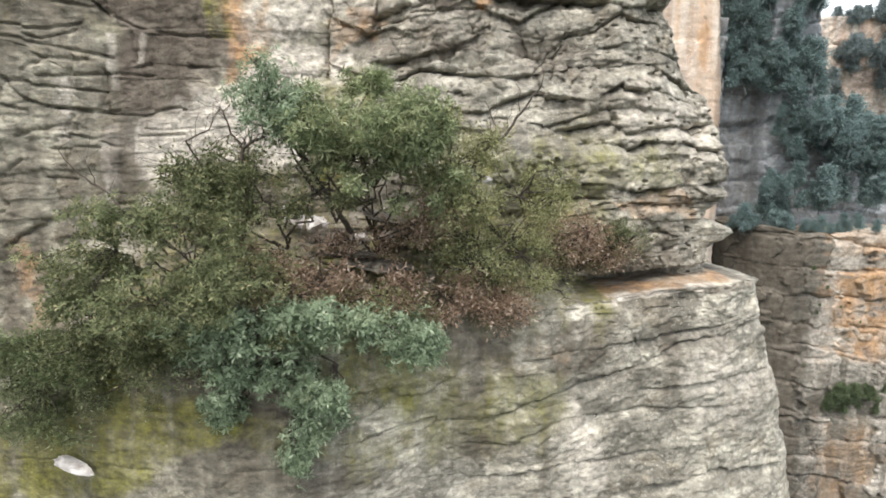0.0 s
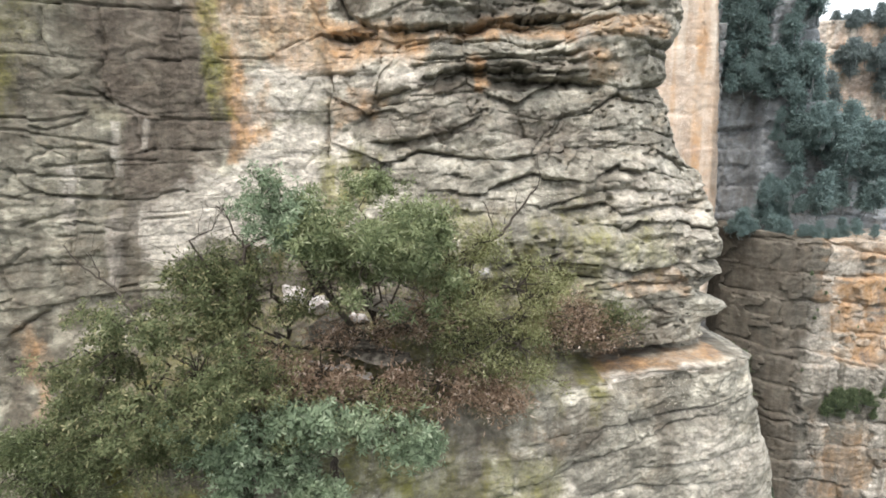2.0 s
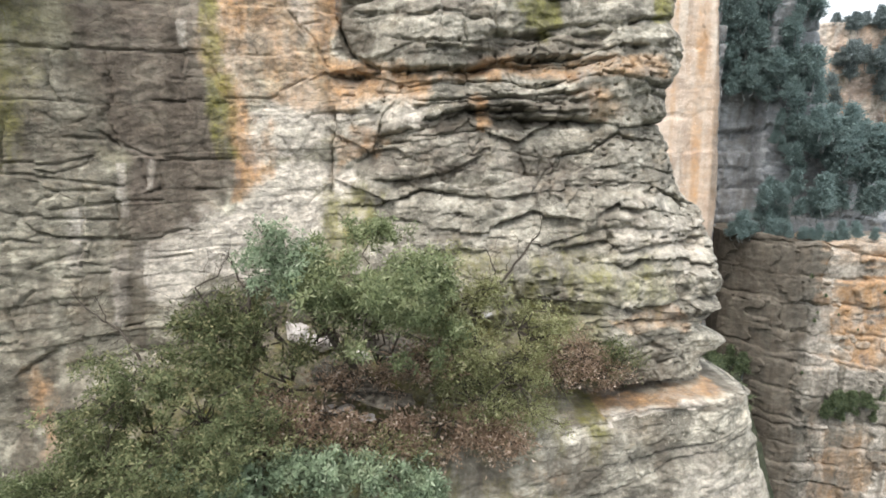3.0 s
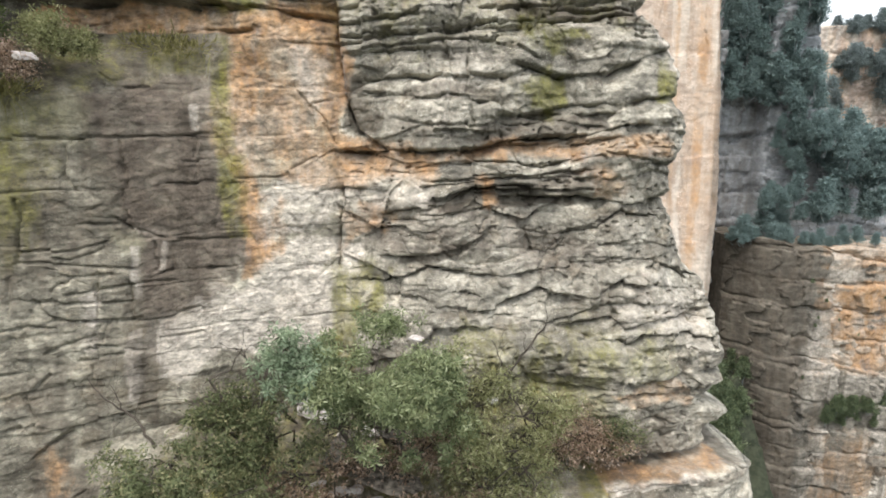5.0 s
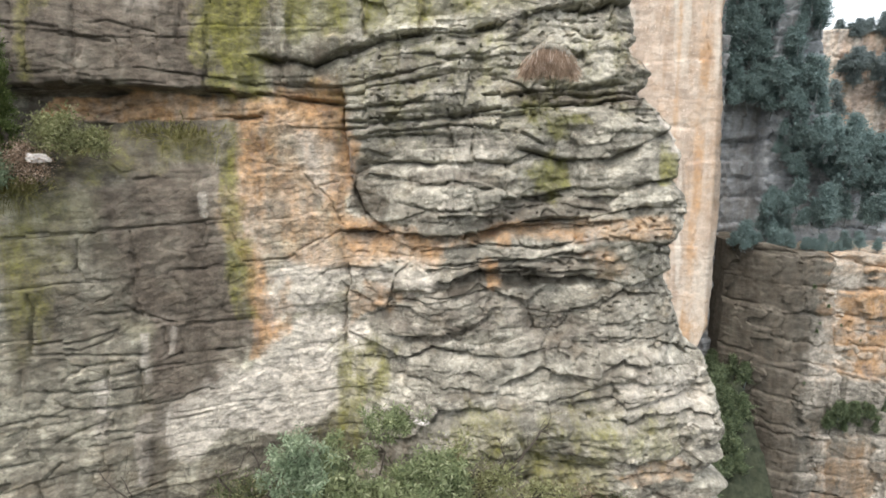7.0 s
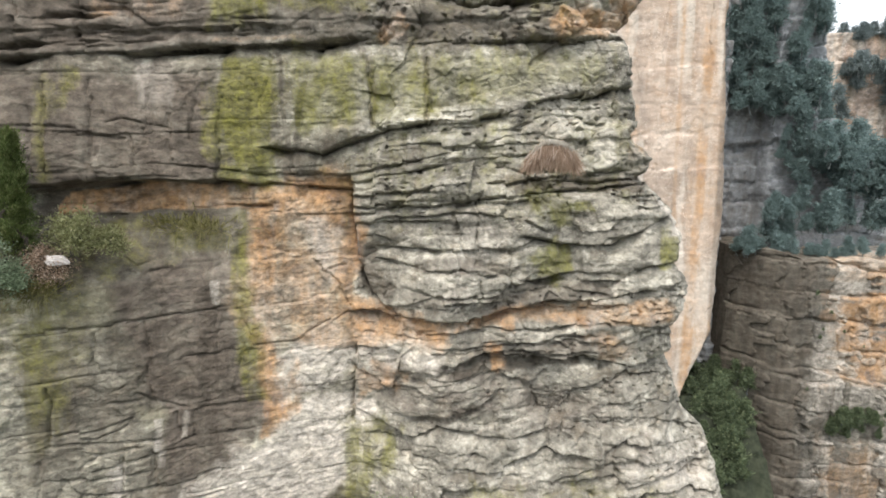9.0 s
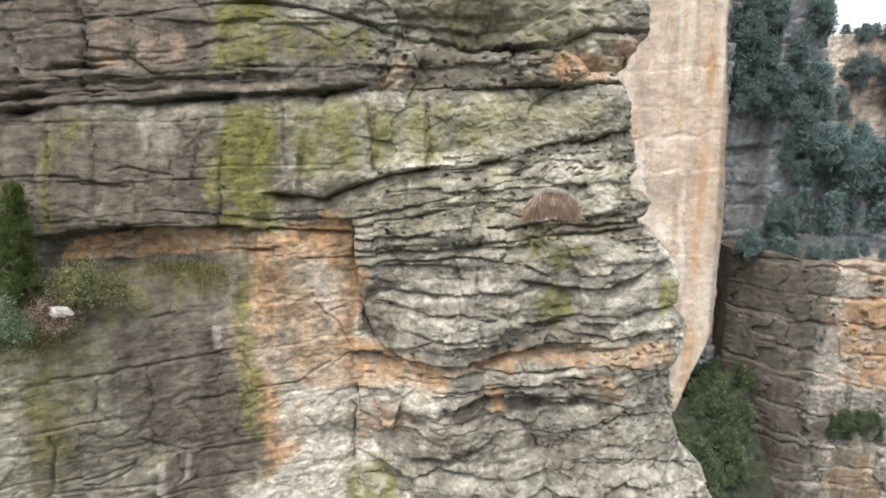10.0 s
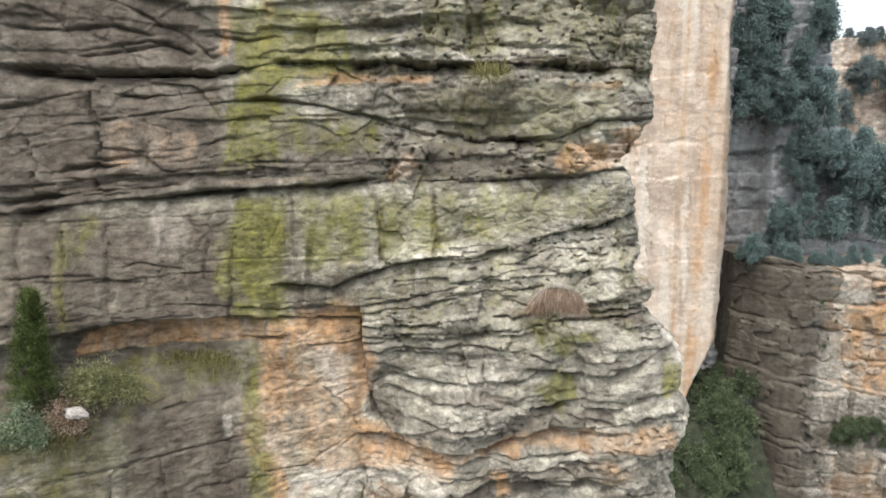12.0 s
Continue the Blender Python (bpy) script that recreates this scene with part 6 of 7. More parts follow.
# the shaded cliff behind: a cleft next to the pillar, then grey bedded rock
w, tone = far_wall(line((-95, 84), (160, 84)), line((-95, 165), (40, 165), (66, 160), (80, 148), (90, 133), (125, 129), (165, 126)), 210, -95, 165, 25, cell=0.6, amp=1.2, beds=((20.0, 22.0, 3.0), (9.0, 9.0, 1.4)), cols=170)
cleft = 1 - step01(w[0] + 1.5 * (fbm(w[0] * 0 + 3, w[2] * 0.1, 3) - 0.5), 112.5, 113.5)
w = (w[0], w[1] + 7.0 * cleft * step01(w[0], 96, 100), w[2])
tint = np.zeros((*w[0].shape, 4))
# shade of the recessed cleft, painted as a dark tint
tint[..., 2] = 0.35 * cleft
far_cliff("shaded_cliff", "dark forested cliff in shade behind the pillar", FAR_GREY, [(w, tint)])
w, tone = far_wall(line((-95, 150), (160, 150)), line((-95, 330), (160, 330)), 302, -95, 138, 33, cell=1.0, cols=180, beds=((20.0, 22.0, 3.0), (9.0, 9.0, 1.4)))
far_cliff("distant_ridge", "distant hazy ridge with ochre rock and trees on top", FAR_ORANGE, [(w, streaked(w[0], w[2], 0.4, 0.3, 0.6, 51))])

# the valley floor, one sheet to the horizon
n = 80
gx, gy = np.meshgrid(np.linspace(-1, 1, n) ** 3 * 3500, np.linspace(-1, 1, n) ** 3 * 3500)
ground = new("ground", grid_mesh("ground", gx, gy, -95 + 10 * (fbm(gx * 0.01, gy * 0.01, 4) - 0.5), FOREST_FLOOR))
tagged(ground, "dark wooded valley floor far below the cliffs", "ground", kind="structure")
# the scree slope in the gorge, between pillar and cliff
n = 150
sx, sy = np.meshgrid(np.linspace(30, 100, n), np.linspace(120, 212, n))
slope = new("gorge_slope", grid_mesh("gorge_slope", sx, sy, -95 + np.interp(sy, [90, 160, 190, 212], [0, 55, 90, 96]) + 6 * (fbm(sx * 0.06, sy * 0.06, 4) - 0.5) + 5 * (fbm(sx * 0.4, sy * 0.4, 4, 0.6) - 0.5), FOREST_FLOOR))
tagged(slope, "steep wooded slope at the foot of the gorge", "slope", kind="structure")


# ---- plants ----
def tube(points, r0, r1, sides=5):
    """Vertices and quads of a tapered stem along points."""
    p = np.array(points, float)
    t = np.gradient(p, axis=0)
    t /= np.linalg.norm(t, axis=1)[:, None] + 1e-9
    a = np.cross(t, (0.31, 0.95, 0.05))
    a /= np.linalg.norm(a, axis=1)[:, None] + 1e-9
    b = np.cross(t, a)
    r = np.linspace(r0, r1, len(p))[:, None, None]
    ang = np.arange(sides) * 2 * np.pi / sides
    ring = p[:, None] + r * (np.cos(ang)[None, :, None] * a[:, None] + np.sin(ang)[None, :, None] * b[:, None])
    i = np.arange(len(p) * sides).reshape(len(p), sides)
    q = np.stack((i[:-1], np.roll(i[:-1], -1, 1), np.roll(i[1:], -1, 1), i[1:]), -1).reshape(-1, 4)
    return ring.reshape(-1, 3), q


def joined(pieces):
    co, fa, k = [], [], 0
    for c, f in pieces:
        co.append(c)
        fa.append(f + k)
        k += len(c)
    return np.vstack(co), np.vstack(fa)


def bent(a, b, sag, r, n=6):
    a, b = np.array(a, float), np.array(b, float)
    t = np.linspace(0, 1, n)[:, None]
    p = a + (b - a) * t
    d = np.linalg.norm(b - a)
    p[1:-1] += r.normal(0, 0.06 * d, (n - 2, 3))
    p[:, 2] += sag * np.sin(t[:, 0] * np.pi) * d
    return p


def leaves(centres, normals, length, width, r, fold=0.25):
    """Pointed, folded leaves, one bent quad each."""
    n = len(centres)
    axis = r.normal(0, 1, (n, 3)) * 0.7 + normals
    axis /= np.linalg.norm(axis, axis=1)[:, None] + 1e-9
    side = np.cross(axis, r.normal(0, 1, (n, 3)))
    side /= np.linalg.norm(side, axis=1)[:, None] + 1e-9
    up = np.cross(side, axis)
    L = (length * r.uniform(0.6, 1.25, n))[:, None]
    W = (width * r.uniform(0.7, 1.2, n))[:, None]
    p2 = centres + axis * L - up * L * 0.12
    s1 = centres + axis * L * 0.45 + side * W * 0.5 + up * W * fold
    s2 = centres + axis * L * 0.45 - side * W * 0.5 + up * W * fold
    co = np.stack((centres, s1, p2, s2), 1).reshape(-1, 3)
    f = np.arange(n * 4).reshape(n, 4)
    return co, f


def whorls(centres, axes, count, length, width, r):
    """Rosettes: count pointed leaves that stand out round each twig's end."""
    n = len(centres)
    axes = axes / (np.linalg.norm(axes, axis=1)[:, None] + 1e-9)
    a = np.cross(axes, r.normal(0, 1, (n, 3)))
    a /= np.linalg.norm(a, axis=1)[:, None] + 1e-9
    b = np.cross(axes, a)
    ang = np.arange(count) * 2 * np.pi / count + r.uniform(0, 6.3, (n, 1)) + r.normal(0, 0.25, (n, count))
    out = np.cos(ang)[..., None] * a[:, None] + np.sin(ang)[..., None] * b[:, None]
    way = out + axes[:, None] * r.uniform(-0.1, 0.8, (n, count, 1))
    way = (way / np.linalg.norm(way, axis=2)[..., None]).reshape(-1, 3)
    up = np.repeat(axes, count, 0)
    side = np.cross(way, up)
    side /= np.linalg.norm(side, axis=1)[:, None] + 1e-9
    L = (length * r.uniform(0.6, 1.2, n * count))[:, None]
    W = (width * r.uniform(0.7, 1.15, n * count))[:, None]
    root = np.repeat(centres, count, 0) + way * L * 0.08
    tip = root + way * L - up * L * 0.18
    s1, s2 = root + way * L * 0.55 + side * W * 0.5 + up * W * 0.12, root + way * L * 0.55 - side * W * 0.5 + up * W * 0.12
    co = np.stack((root, s1, tip, s2), 1).reshape(-1, 3)
    return co, np.arange(len(co)).reshape(-1, 4)


def in_ball(r, n, shell=0.35):
    d = r.normal(0, 1, (n, 3))
    d /= np.linalg.norm(d, axis=1)[:, None]
    return d * (shell + (1 - shell) * r.random((n, 1)) ** 0.6), d


def shrub(label, mat, foot, clumps, length, width, seed, twigs=70, per=34, spread=0.15, group="shrubs on the ledge", stems=True, name="shrub", rosette=0):
    """A bush: stem, bent limbs to each clump, twigs, and leaves in small sprays at their ends. clumps: x, y, z, radius."""
    r = np.random.default_rng(seed)
    root = empty(name, foot, label, "shrub", group)
    wood, limbs, centres, normals = [], [], [], []
    for x, y, z, rad in clumps:
        heart = np.array((x, y, z))
        limb = bent(foot, heart, 0.08, r, 8)
        limbs.append(tube(limb, 0.024, 0.011))
        for _ in range(9):
            # each limb carries a few uneven sprays with gaps between them
            p, _d = in_ball(r, 1, 0.3)
            c = heart + p[0] * rad * np.array((1.25, 1.1, 1.0)) * r.uniform(0.7, 1.5)
            small = rad * r.uniform(0.14, 0.5)
            wood.append(tube(bent(limb[5], c, 0.06, r, 5), 0.016, 0.007, 4))
            k = max(4, int(twigs * 0.17 * (small / 0.22) ** 2))
            p, d = in_ball(r, k, 0.15)
            ends = c + p * small * np.array((1.35, 1.1, 0.6)) * r.uniform(0.6, 1.7, (k, 1))
            for e in ends[:: 2]:
                wood.append(tube(bent(c + (e - c) * 0.1, e, 0.05, r, 4), 0.007, 0.003, 3))
            s = r.normal(0, 1, (k, per, 3)) * spread * 0.62 * r.uniform(0.5, 1.2, (k, 1, 1))
            centres.append((ends[:, None] + s).reshape(-1, 3))
            normals.append((s / spread * 1.2 + r.normal(0, 0.6, s.shape) + d[:, None] * 0.3 + np.array((0, -0.25, 0.1))).reshape(-1, 3))
    if stems:
        co, f = joined(wood)
        tagged(child("twig_spray", faces_mesh("twig_spray", co, f, BARK, True), root, "thin dark twisted twigs"), kind="stuff")
        for co, f in limbs:
            child("limb", faces_mesh("limb", co, f, BARK, True), root)
    if rosette:
        co, f = whorls(np.vstack(centres)[::rosette], np.vstack(normals)[::rosette] + (0, -0.5, 0.4), rosette, length, width * 0.8, r)
    else:
        co, f = leaves(np.vstack(centres), np.vstack(normals), length * 1.08, width * 0.85, r)
    child("crown", faces_mesh("crown", co, f, mat), root)
    return root


def grass(label, mat, foot, size, blades, length, seed, droop=0.6, name="grass_tuft"):
    """A tuft of thin bent blades that hang over."""
    r = np.random.default_rng(seed)
    root = empty(name, foot, label, "grass", "grass tufts on the ledges")
    p = np.array(foot) + r.normal(0, 1, (blades, 3)) * np.array(size)
    d = r.normal(0, 0.5, (blades, 3)) + np.array((0, -0.5, 0.7)) + 0.4 * (p - np.array(foot)) / np.array(size)
    d /= np.linalg.norm(d, axis=1)[:, None]
    L = length * r.uniform(0.5, 1.2, (blades, 1))
    side = np.cross(d, (0, 1, 0)) * 0.008
    m = p + d * L * 0.55
    e = m + d * L * 0.25 + np.array((0, -0.1, -droop)) * L
    co = np.stack((p - side, p + side, m + side, m - side, e + side * 0.2, e - side * 0.2), 1).reshape(-1, 3)
    i = np.arange(blades)[:, None] * 6
    f = np.vstack((i + np.array([0, 1, 2, 3]), i + np.array([3, 2, 4, 5])))
    tagged(child("tuft", faces_mesh("tuft", co, f, mat), root), kind="stuff")
    return root


BUSHY = "dense green broad-leaved bush on the rock ledge"
GLAUC = "blue-green rosette-leaved bush hanging over the ledge"
OLIVE = "olive fine-leaved bush against the cliff"
DULL = "dull green tangled bush with some yellowed leaves"
DRY = "withered reddish-brown low scrub on the ledge"
shrub(BUSHY, LEAF_GREEN, (-1.2, 10.4, 58.9), [(-1.33, 8.6, 60.67, 0.74), (-0.68, 8.6, 60.35, 0.66), (-1.81, 8.8, 60.98, 0.41), (-1.09, 8.6, 60.1, 0.58), (-0.36, 8.7, 60.51, 0.49)], 0.115, 0.036, 1, 80, 36, rosette=6)
shrub("grey-green sparse bush with bare lower branches", LEAF_BLUE, (-1.9, 10.5, 59.2), [(-2.61, 8.5, 61.22, 0.4), (-2.26, 8.5, 60.97, 0.36), (-2.43, 8.5, 60.76, 0.25)], 0.11, 0.034, 2, 52, 28, rosette=6)
shrub(OLIVE, LEAF_OLIVE, (0.3, 10.6, 58.8), [(0.14, 9.2, 60.54, 0.57), (-0.04, 9.3, 59.85, 0.53), (0.58, 9.3, 59.85, 0.53)], 0.075, 0.03, 3, 46, 34)
shrub(OLIVE, LEAF_OLIVE, (1.2, 10.6, 58.4), [(0.87, 9.4, 59.22, 0.68), (1.42, 9.6, 58.67, 0.54), (1.4, 9.7, 59.85, 0.5), (1.85, 10.0, 59.58, 0.36)], 0.07, 0.028, 4, 40, 32)
shrub(DULL, LEAF_DARK, (-4.6, 9.6, 57.8), [(-4.24, 8.3, 59.55, 0.56), (-4.84, 8.3, 58.91, 0.6), (-5.28, 8.5, 58.42, 0.48)], 0.09, 0.034, 5, 66, 32, rosette=5)
shrub(DULL, LEAF_DARK, (-3.5, 9.3, 57.6), [(-3.51, 8.0, 58.95, 0.69), (-3.94, 8.0, 58.24, 0.69), (-3.07, 8.0, 58.4, 0.65)], 0.09, 0.034, 6, 66, 32, rosette=5)
shrub(DULL, LEAF_DARK, (-3.3, 10.0, 58.2), [(-2.99, 8.8, 59.27, 0.59), (-3.47, 8.9, 59.77, 0.46), (-4.05, 9.0, 59.94, 0.42)], 0.09, 0.045, 7, 50, 28)
shrub(DULL, LEAF_DARK, (-4.8, 9.3, 57.3), [(-5.25, 8.6, 57.94, 0.49), (-4.52, 8.6, 57.5, 0.58)], 0.085, 0.04, 8, 50, 28)
shrub(GLAUC, LEAF_BLUE, (-2.8, 9.0, 57.9), [(-3.62, 8.3, 57.67, 0.3), (-3.12, 8.3, 57.88, 0.34), (-2.68, 8.3, 57.67, 0.32), (-3.23, 8.3, 57.29, 0.28), (-2.19, 8.3, 57.76, 0.3)], 0.125, 0.044, 9, 56, 32, rosette=7)
shrub(GLAUC, LEAF_BLUE, (-1.3, 9.2, 58.0), [(-1.68, 8.4, 57.77, 0.26), (-1.19, 8.4, 57.81, 0.27), (-0.69, 8.4, 57.73, 0.26), (-0.28, 8.4, 57.54, 0.24), (-1.97, 8.4, 57.9, 0.26)], 0.125, 0.044, 10, 56, 32, rosette=7)
shrub(GLAUC, LEAF_BLUE, (-2.2, 9.1, 57.6), [(-2.47, 8.5, 57.1, 0.26), (-2.06, 8.5, 56.79, 0.25), (-1.78, 8.5, 56.4, 0.22), (-3.26, 8.5, 56.57, 0.22), (-2.12, 8.5, 56.13, 0.2), (-1.56, 8.5, 56.75, 0.18), (-2.26, 8.5, 55.77, 0.13)], 0.115, 0.04, 11, 46, 30, rosette=7)
shrub(DRY, LEAF_DRY, (-1.3, 9.9, 57.9), [(-1.95, 9.0, 58.55, 0.39), (-1.44, 9.0, 58.2, 0.3), (-0.73, 9.0, 58.25, 0.3)], 0.08, 0.04, 12, 55, 30)
shrub(DRY, LEAF_DRY, (0.5, 10.1, 57.8), [(-0.22, 9.4, 58.02, 0.41), (0.61, 9.5, 57.88, 0.41), (1.25, 9.6, 57.93, 0.36)], 0.08, 0.04, 13, 55, 30)
shrub(DRY, LEAF_DRY, (2.6, 11.2, 58.5), [(2.3, 10.5, 58.9, 0.34), (2.75, 10.8, 58.75, 0.3), (3.2, 11.0, 58.65, 0.25)], 0.07, 0.03, 14, 15, 16)
shrub(DRY, LEAF_DRY, (-1.8, 10.3, 58.4), [(-2.88, 9.2, 58.69, 0.36), (-0.21, 9.4, 59.24, 0.44)], 0.08, 0.035, 15, 50, 26)
shrub("low bright green fern-like shrub", LEAF_GREEN, (-6.2, 9.4, 57.0), [(-6.15, 8.8, 57.24, 0.49), (-6.5, 8.8, 57.15, 0.41), (-5.73, 8.8, 57.15, 0.33), (-6.48, 8.9, 56.35, 0.49)], 0.08, 0.03, 16)

shrub(DULL, LEAF_DARK, (-2.9, 10.6, 59.2), [(-3.24, 9.4, 60.2, 0.41), (-3.87, 9.4, 60.11, 0.41)], 0.075, 0.035, 41, 50, 28)
shrub(OLIVE, LEAF_OLIVE, (-1.9, 9.6, 57.9), [(-2.41, 8.7, 58.17, 0.5), (-1.4, 8.7, 57.95, 0.46), (-0.54, 8.8, 57.91, 0.37), (-2.82, 8.7, 58.6, 0.46)], 0.065, 0.03, 42, 30, 24)
shrub(OLIVE, LEAF_OLIVE, (0.9, 10.3, 58.1), [(0.41, 9.4, 58.6, 0.45), (1.05, 9.5, 58.32, 0.45), (1.59, 9.7, 58.23, 0.36), (0.14, 9.4, 59.05, 0.4)], 0.055, 0.022, 43, 34, 24)
shrub(DULL, LEAF_DARK, (-4.6, 9.3, 57.2), [(-4.21, 8.7, 57.18, 0.51), (-5.08, 8.8, 57.18, 0.46), (-5.75, 8.9, 57.53, 0.42), (-3.75, 8.7, 57.71, 0.51)], 0.065, 0.03, 44, 50, 28)
shrub("low mossy green scrub on the slope", LEAF_GREEN, (-5.7, 9.6, 56.8), [(-6.63, 9.1, 56.93, 0.43), (-5.66, 9.0, 56.74, 0.47), (-4.78, 8.9, 56.65, 0.43), (-6.89, 9.2, 56.0, 0.43)], 0.05, 0.02, 45, 50, 28)

shrub("low bright green fern-like shrub", LEAF_GREEN, (-6.6, 9.5, 56.9), [(-6.54, 8.9, 57.14, 0.3), (-5.93, 8.9, 57.05, 0.3), (-6.76, 8.9, 56.69, 0.3), (-5.4, 8.9, 57.14, 0.3)], 0.07, 0.026, 61, 60, 30)

shrub(DULL, LEAF_DARK, (-2.6, 9.8, 58.8), [(-3, 8.9, 59.83, 0.32), (-2.37, 8.9, 59.55, 0.32), (-1.73, 8.9, 59.84, 0.32), (-3.38, 8.9, 59.35, 0.32)], 0.075, 0.03, 63, 40, 24)

def bare_branch(label, *limbs):
    """A dead limb: bent tapered stems that carry no leaves. limbs: start radius, end radius, points."""
    r = np.random.default_rng(len(label))
    root = empty("bare_branch", limbs[0][2], label, "branch", "bare branches among the bushes")
    for r0, r1, *pts in limbs:
        p = np.array(pts)
        t = np.linspace(0, len(p) - 1, len(p) * 4)
        fine = np.stack([np.interp(t, np.arange(len(p)), p[:, k]) for k in range(3)], 1) + r.normal(0, 0.012, (len(t), 3))
        co, f = tube(fine, r0, r1, 6)
        child("limb", faces_mesh("limb", co, f, BARK, True), root)
        side = []
        for k in range(3, len(fine)):
            tip = fine[k] + r.normal(0, 0.22, 3) + (0, 0, 0.15)
            side.append(tube(bent(fine[k], tip, 0.05, r, 4), r1 * 0.7, 0.003, 3))
        co, f = joined(side)
        tagged(child("twig_spray", faces_mesh("twig_spray", co, f, BARK, True), root), kind="stuff")


shrub(OLIVE, LEAF_OLIVE, (1.8, 11.1, 58.4), [(1.41, 10.6, 58.95, 0.4), (2.3, 10.7, 58.6, 0.36)], 0.06, 0.02, 51, 50, 26)
shrub(DRY, LEAF_DRY, (2.6, 11.2, 58.2), [(2.59, 10.7, 59.1, 0.34), (2.1, 10.7, 58.57, 0.36), (3.13, 11.0, 58.53, 0.28)], 0.06, 0.024, 52, 22, 18)
shrub(OLIVE, LEAF_GREEN, (0.6, 10.8, 58.2), [(0.53, 10.1, 58.67, 0.45), (1.27, 10.2, 58.45, 0.4)], 0.07, 0.022, 53, 50, 26)
shrub("green low bush at the end of the ledge", LEAF_DARK, (3.5, 11.3, 58.5), [(3.5, 11.0, 58.85, 0.28), (3.2, 11.0, 58.95, 0.22)], 0.06, 0.022, 54, 50, 26)
shrub(DRY, LEAF_DRY, (-1.2, 10.0, 58.7), [(-1.6, 9.6, 58.95, 0.22), (-0.9, 9.6, 58.9, 0.25), (-0.5, 9.6, 59.0, 0.2)], 0.06, 0.026, 55, 30, 20)
bare_branch("dark crooked trunk with bare twigs", (0.05, 0.02, (-3.0, 9.6, 59.2), (-3.13, 9.2, 60.11), (-3.08, 9.2, 60.44), (-2.72, 9.2, 60.63)), (0.025, 0.01, (-3.08, 9.2, 60.44), (-3.24, 9.2, 60.67), (-3.4, 9.2, 61.05)))
bare_branch("dark leaning trunk reaching to one side", (0.05, 0.015, (-1.5, 9.6, 59.1), (-1.59, 9.1, 59.42), (-2.04, 9.0, 60.19), (-2.41, 9.0, 60.65), (-2.91, 9.0, 60.82)))
bare_branch("bare dark branch rising against the cliff", (0.04, 0.012, (0.3, 9.8, 59.4), (0.32, 9.4, 59.85), (0.59, 9.4, 60.38), (0.94, 9.4, 60.6), (1.24, 9.4, 61.03), (1.54, 9.4, 61.42)), (0.018, 0.006, (0.59, 9.4, 60.38), (0.85, 9.4, 60.73), (0.67, 9.4, 61.16)))
bare_branch("thin bare branch in front of the wall", (0.025, 0.007, (-5.0, 9.4, 59.3), (-5.39, 9.6, 59.71), (-5.87, 9.6, 60.03), (-6.21, 9.6, 60.43)), (0.012, 0.005, (-5.61, 9.6, 59.84), (-5.76, 9.6, 60.3)))
bare_branch("leafless grey twigs above the bush", (0.02, 0.006, (-3.6, 9.4, 59.8), (-3.94, 9.2, 60.54), (-3.59, 9.2, 60.71), (-3.4, 9.2, 61.05)), (0.015, 0.006, (-3.6, 9.4, 59.9), (-3.79, 9.2, 60.11), (-4.05, 9.2, 60.2), (-4.31, 9.2, 60.11)))

# the juniper, its undergrowth and the grass on the upper left ledge
def juniper(foot, height, radius, seed):
    r = np.random.default_rng(seed)
    root = empty("juniper_tree", foot, "small upright dark green juniper on the ledge", "tree")
    f = np.array(foot)
    wood = [tube(bent(f, f + (0.1, 0, height), 0, r, 8), 0.05, 0.01)]
    cs, ns = [], []
    for k in range(150):
        t = r.random() ** 0.8
        a = r.uniform(0, 2 * np.pi)
        reach = radius * (1 - 0.75 * t) * r.uniform(0.5, 1.15)
        s = f + (0.1 * t, 0, height * (0.08 + 0.9 * t))
        e = s + np.array((np.cos(a) * reach, np.sin(a) * reach, 0.16))
        wood.append(tube(bent(s, e, 0.05, r, 3), 0.010, 0.004, 3))
        u = r.random((150, 1)) ** 0.6
        cs.append(s + (e - s) * u + r.normal(0, 0.05, (150, 3)))
        ns.append(np.tile((e - s) / (reach + 0.1) + np.array((0, 0, 0.9)), (150, 1)))
    co, q = joined(wood)
    child("trunk", faces_mesh("trunk", co, q, BARK, True), root, "thin brown trunk and limbs")
    co, q = leaves(np.vstack(cs), np.vstack(ns), 0.07, 0.016, r)
    child("crown", faces_mesh("crown", co, q, LEAF_JUNIPER), root)


juniper((-7.75, 9.9, 65.6), 2.25, 0.42, 21)
shrub("low blue-green shrub at the foot of a juniper", LEAF_BLUE, (-7.8, 10.1, 65.4), [(-7.84, 9.6, 65.69, 0.32), (-7.6, 9.7, 65.55, 0.25)], 0.07, 0.03, 22, group="ledge plants")
shrub("withered red-brown creeper beside a pale stone", LEAF_DRY, (-7.2, 10.1, 65.5), [(-7.25, 9.8, 65.85, 0.2), (-7.1, 9.9, 65.6, 0.2)], 0.05, 0.02, 23, 50, 24, group="ledge plants")
shrub("low green creeping plant on the ledge", LEAF_OLIVE, (-6.8, 10.6, 65.9), [(-7.0, 10.2, 66.2, 0.22), (-6.7, 10.3, 66.25, 0.26), (-6.4, 10.4, 66.1, 0.2)], 0.07, 0.03, 24, 150, 40, group="ledge plants")
TUFT = "yellow-green grass tuft on the rock ledge"
grass(TUFT, LEAF_GRASS, (-5.6, 11.35, 66.25), (0.3, 0.1, 0.08), 170, 0.36, 31)
grass(TUFT, LEAF_GRASS, (-5.0, 11.45, 66.2), (0.25, 0.1, 0.06), 120, 0.32, 32)
grass(TUFT, LEAF_GRASS, (-7.6, 9.9, 65.2), (0.3, 0.08, 0.08), 400, 0.3, 33)


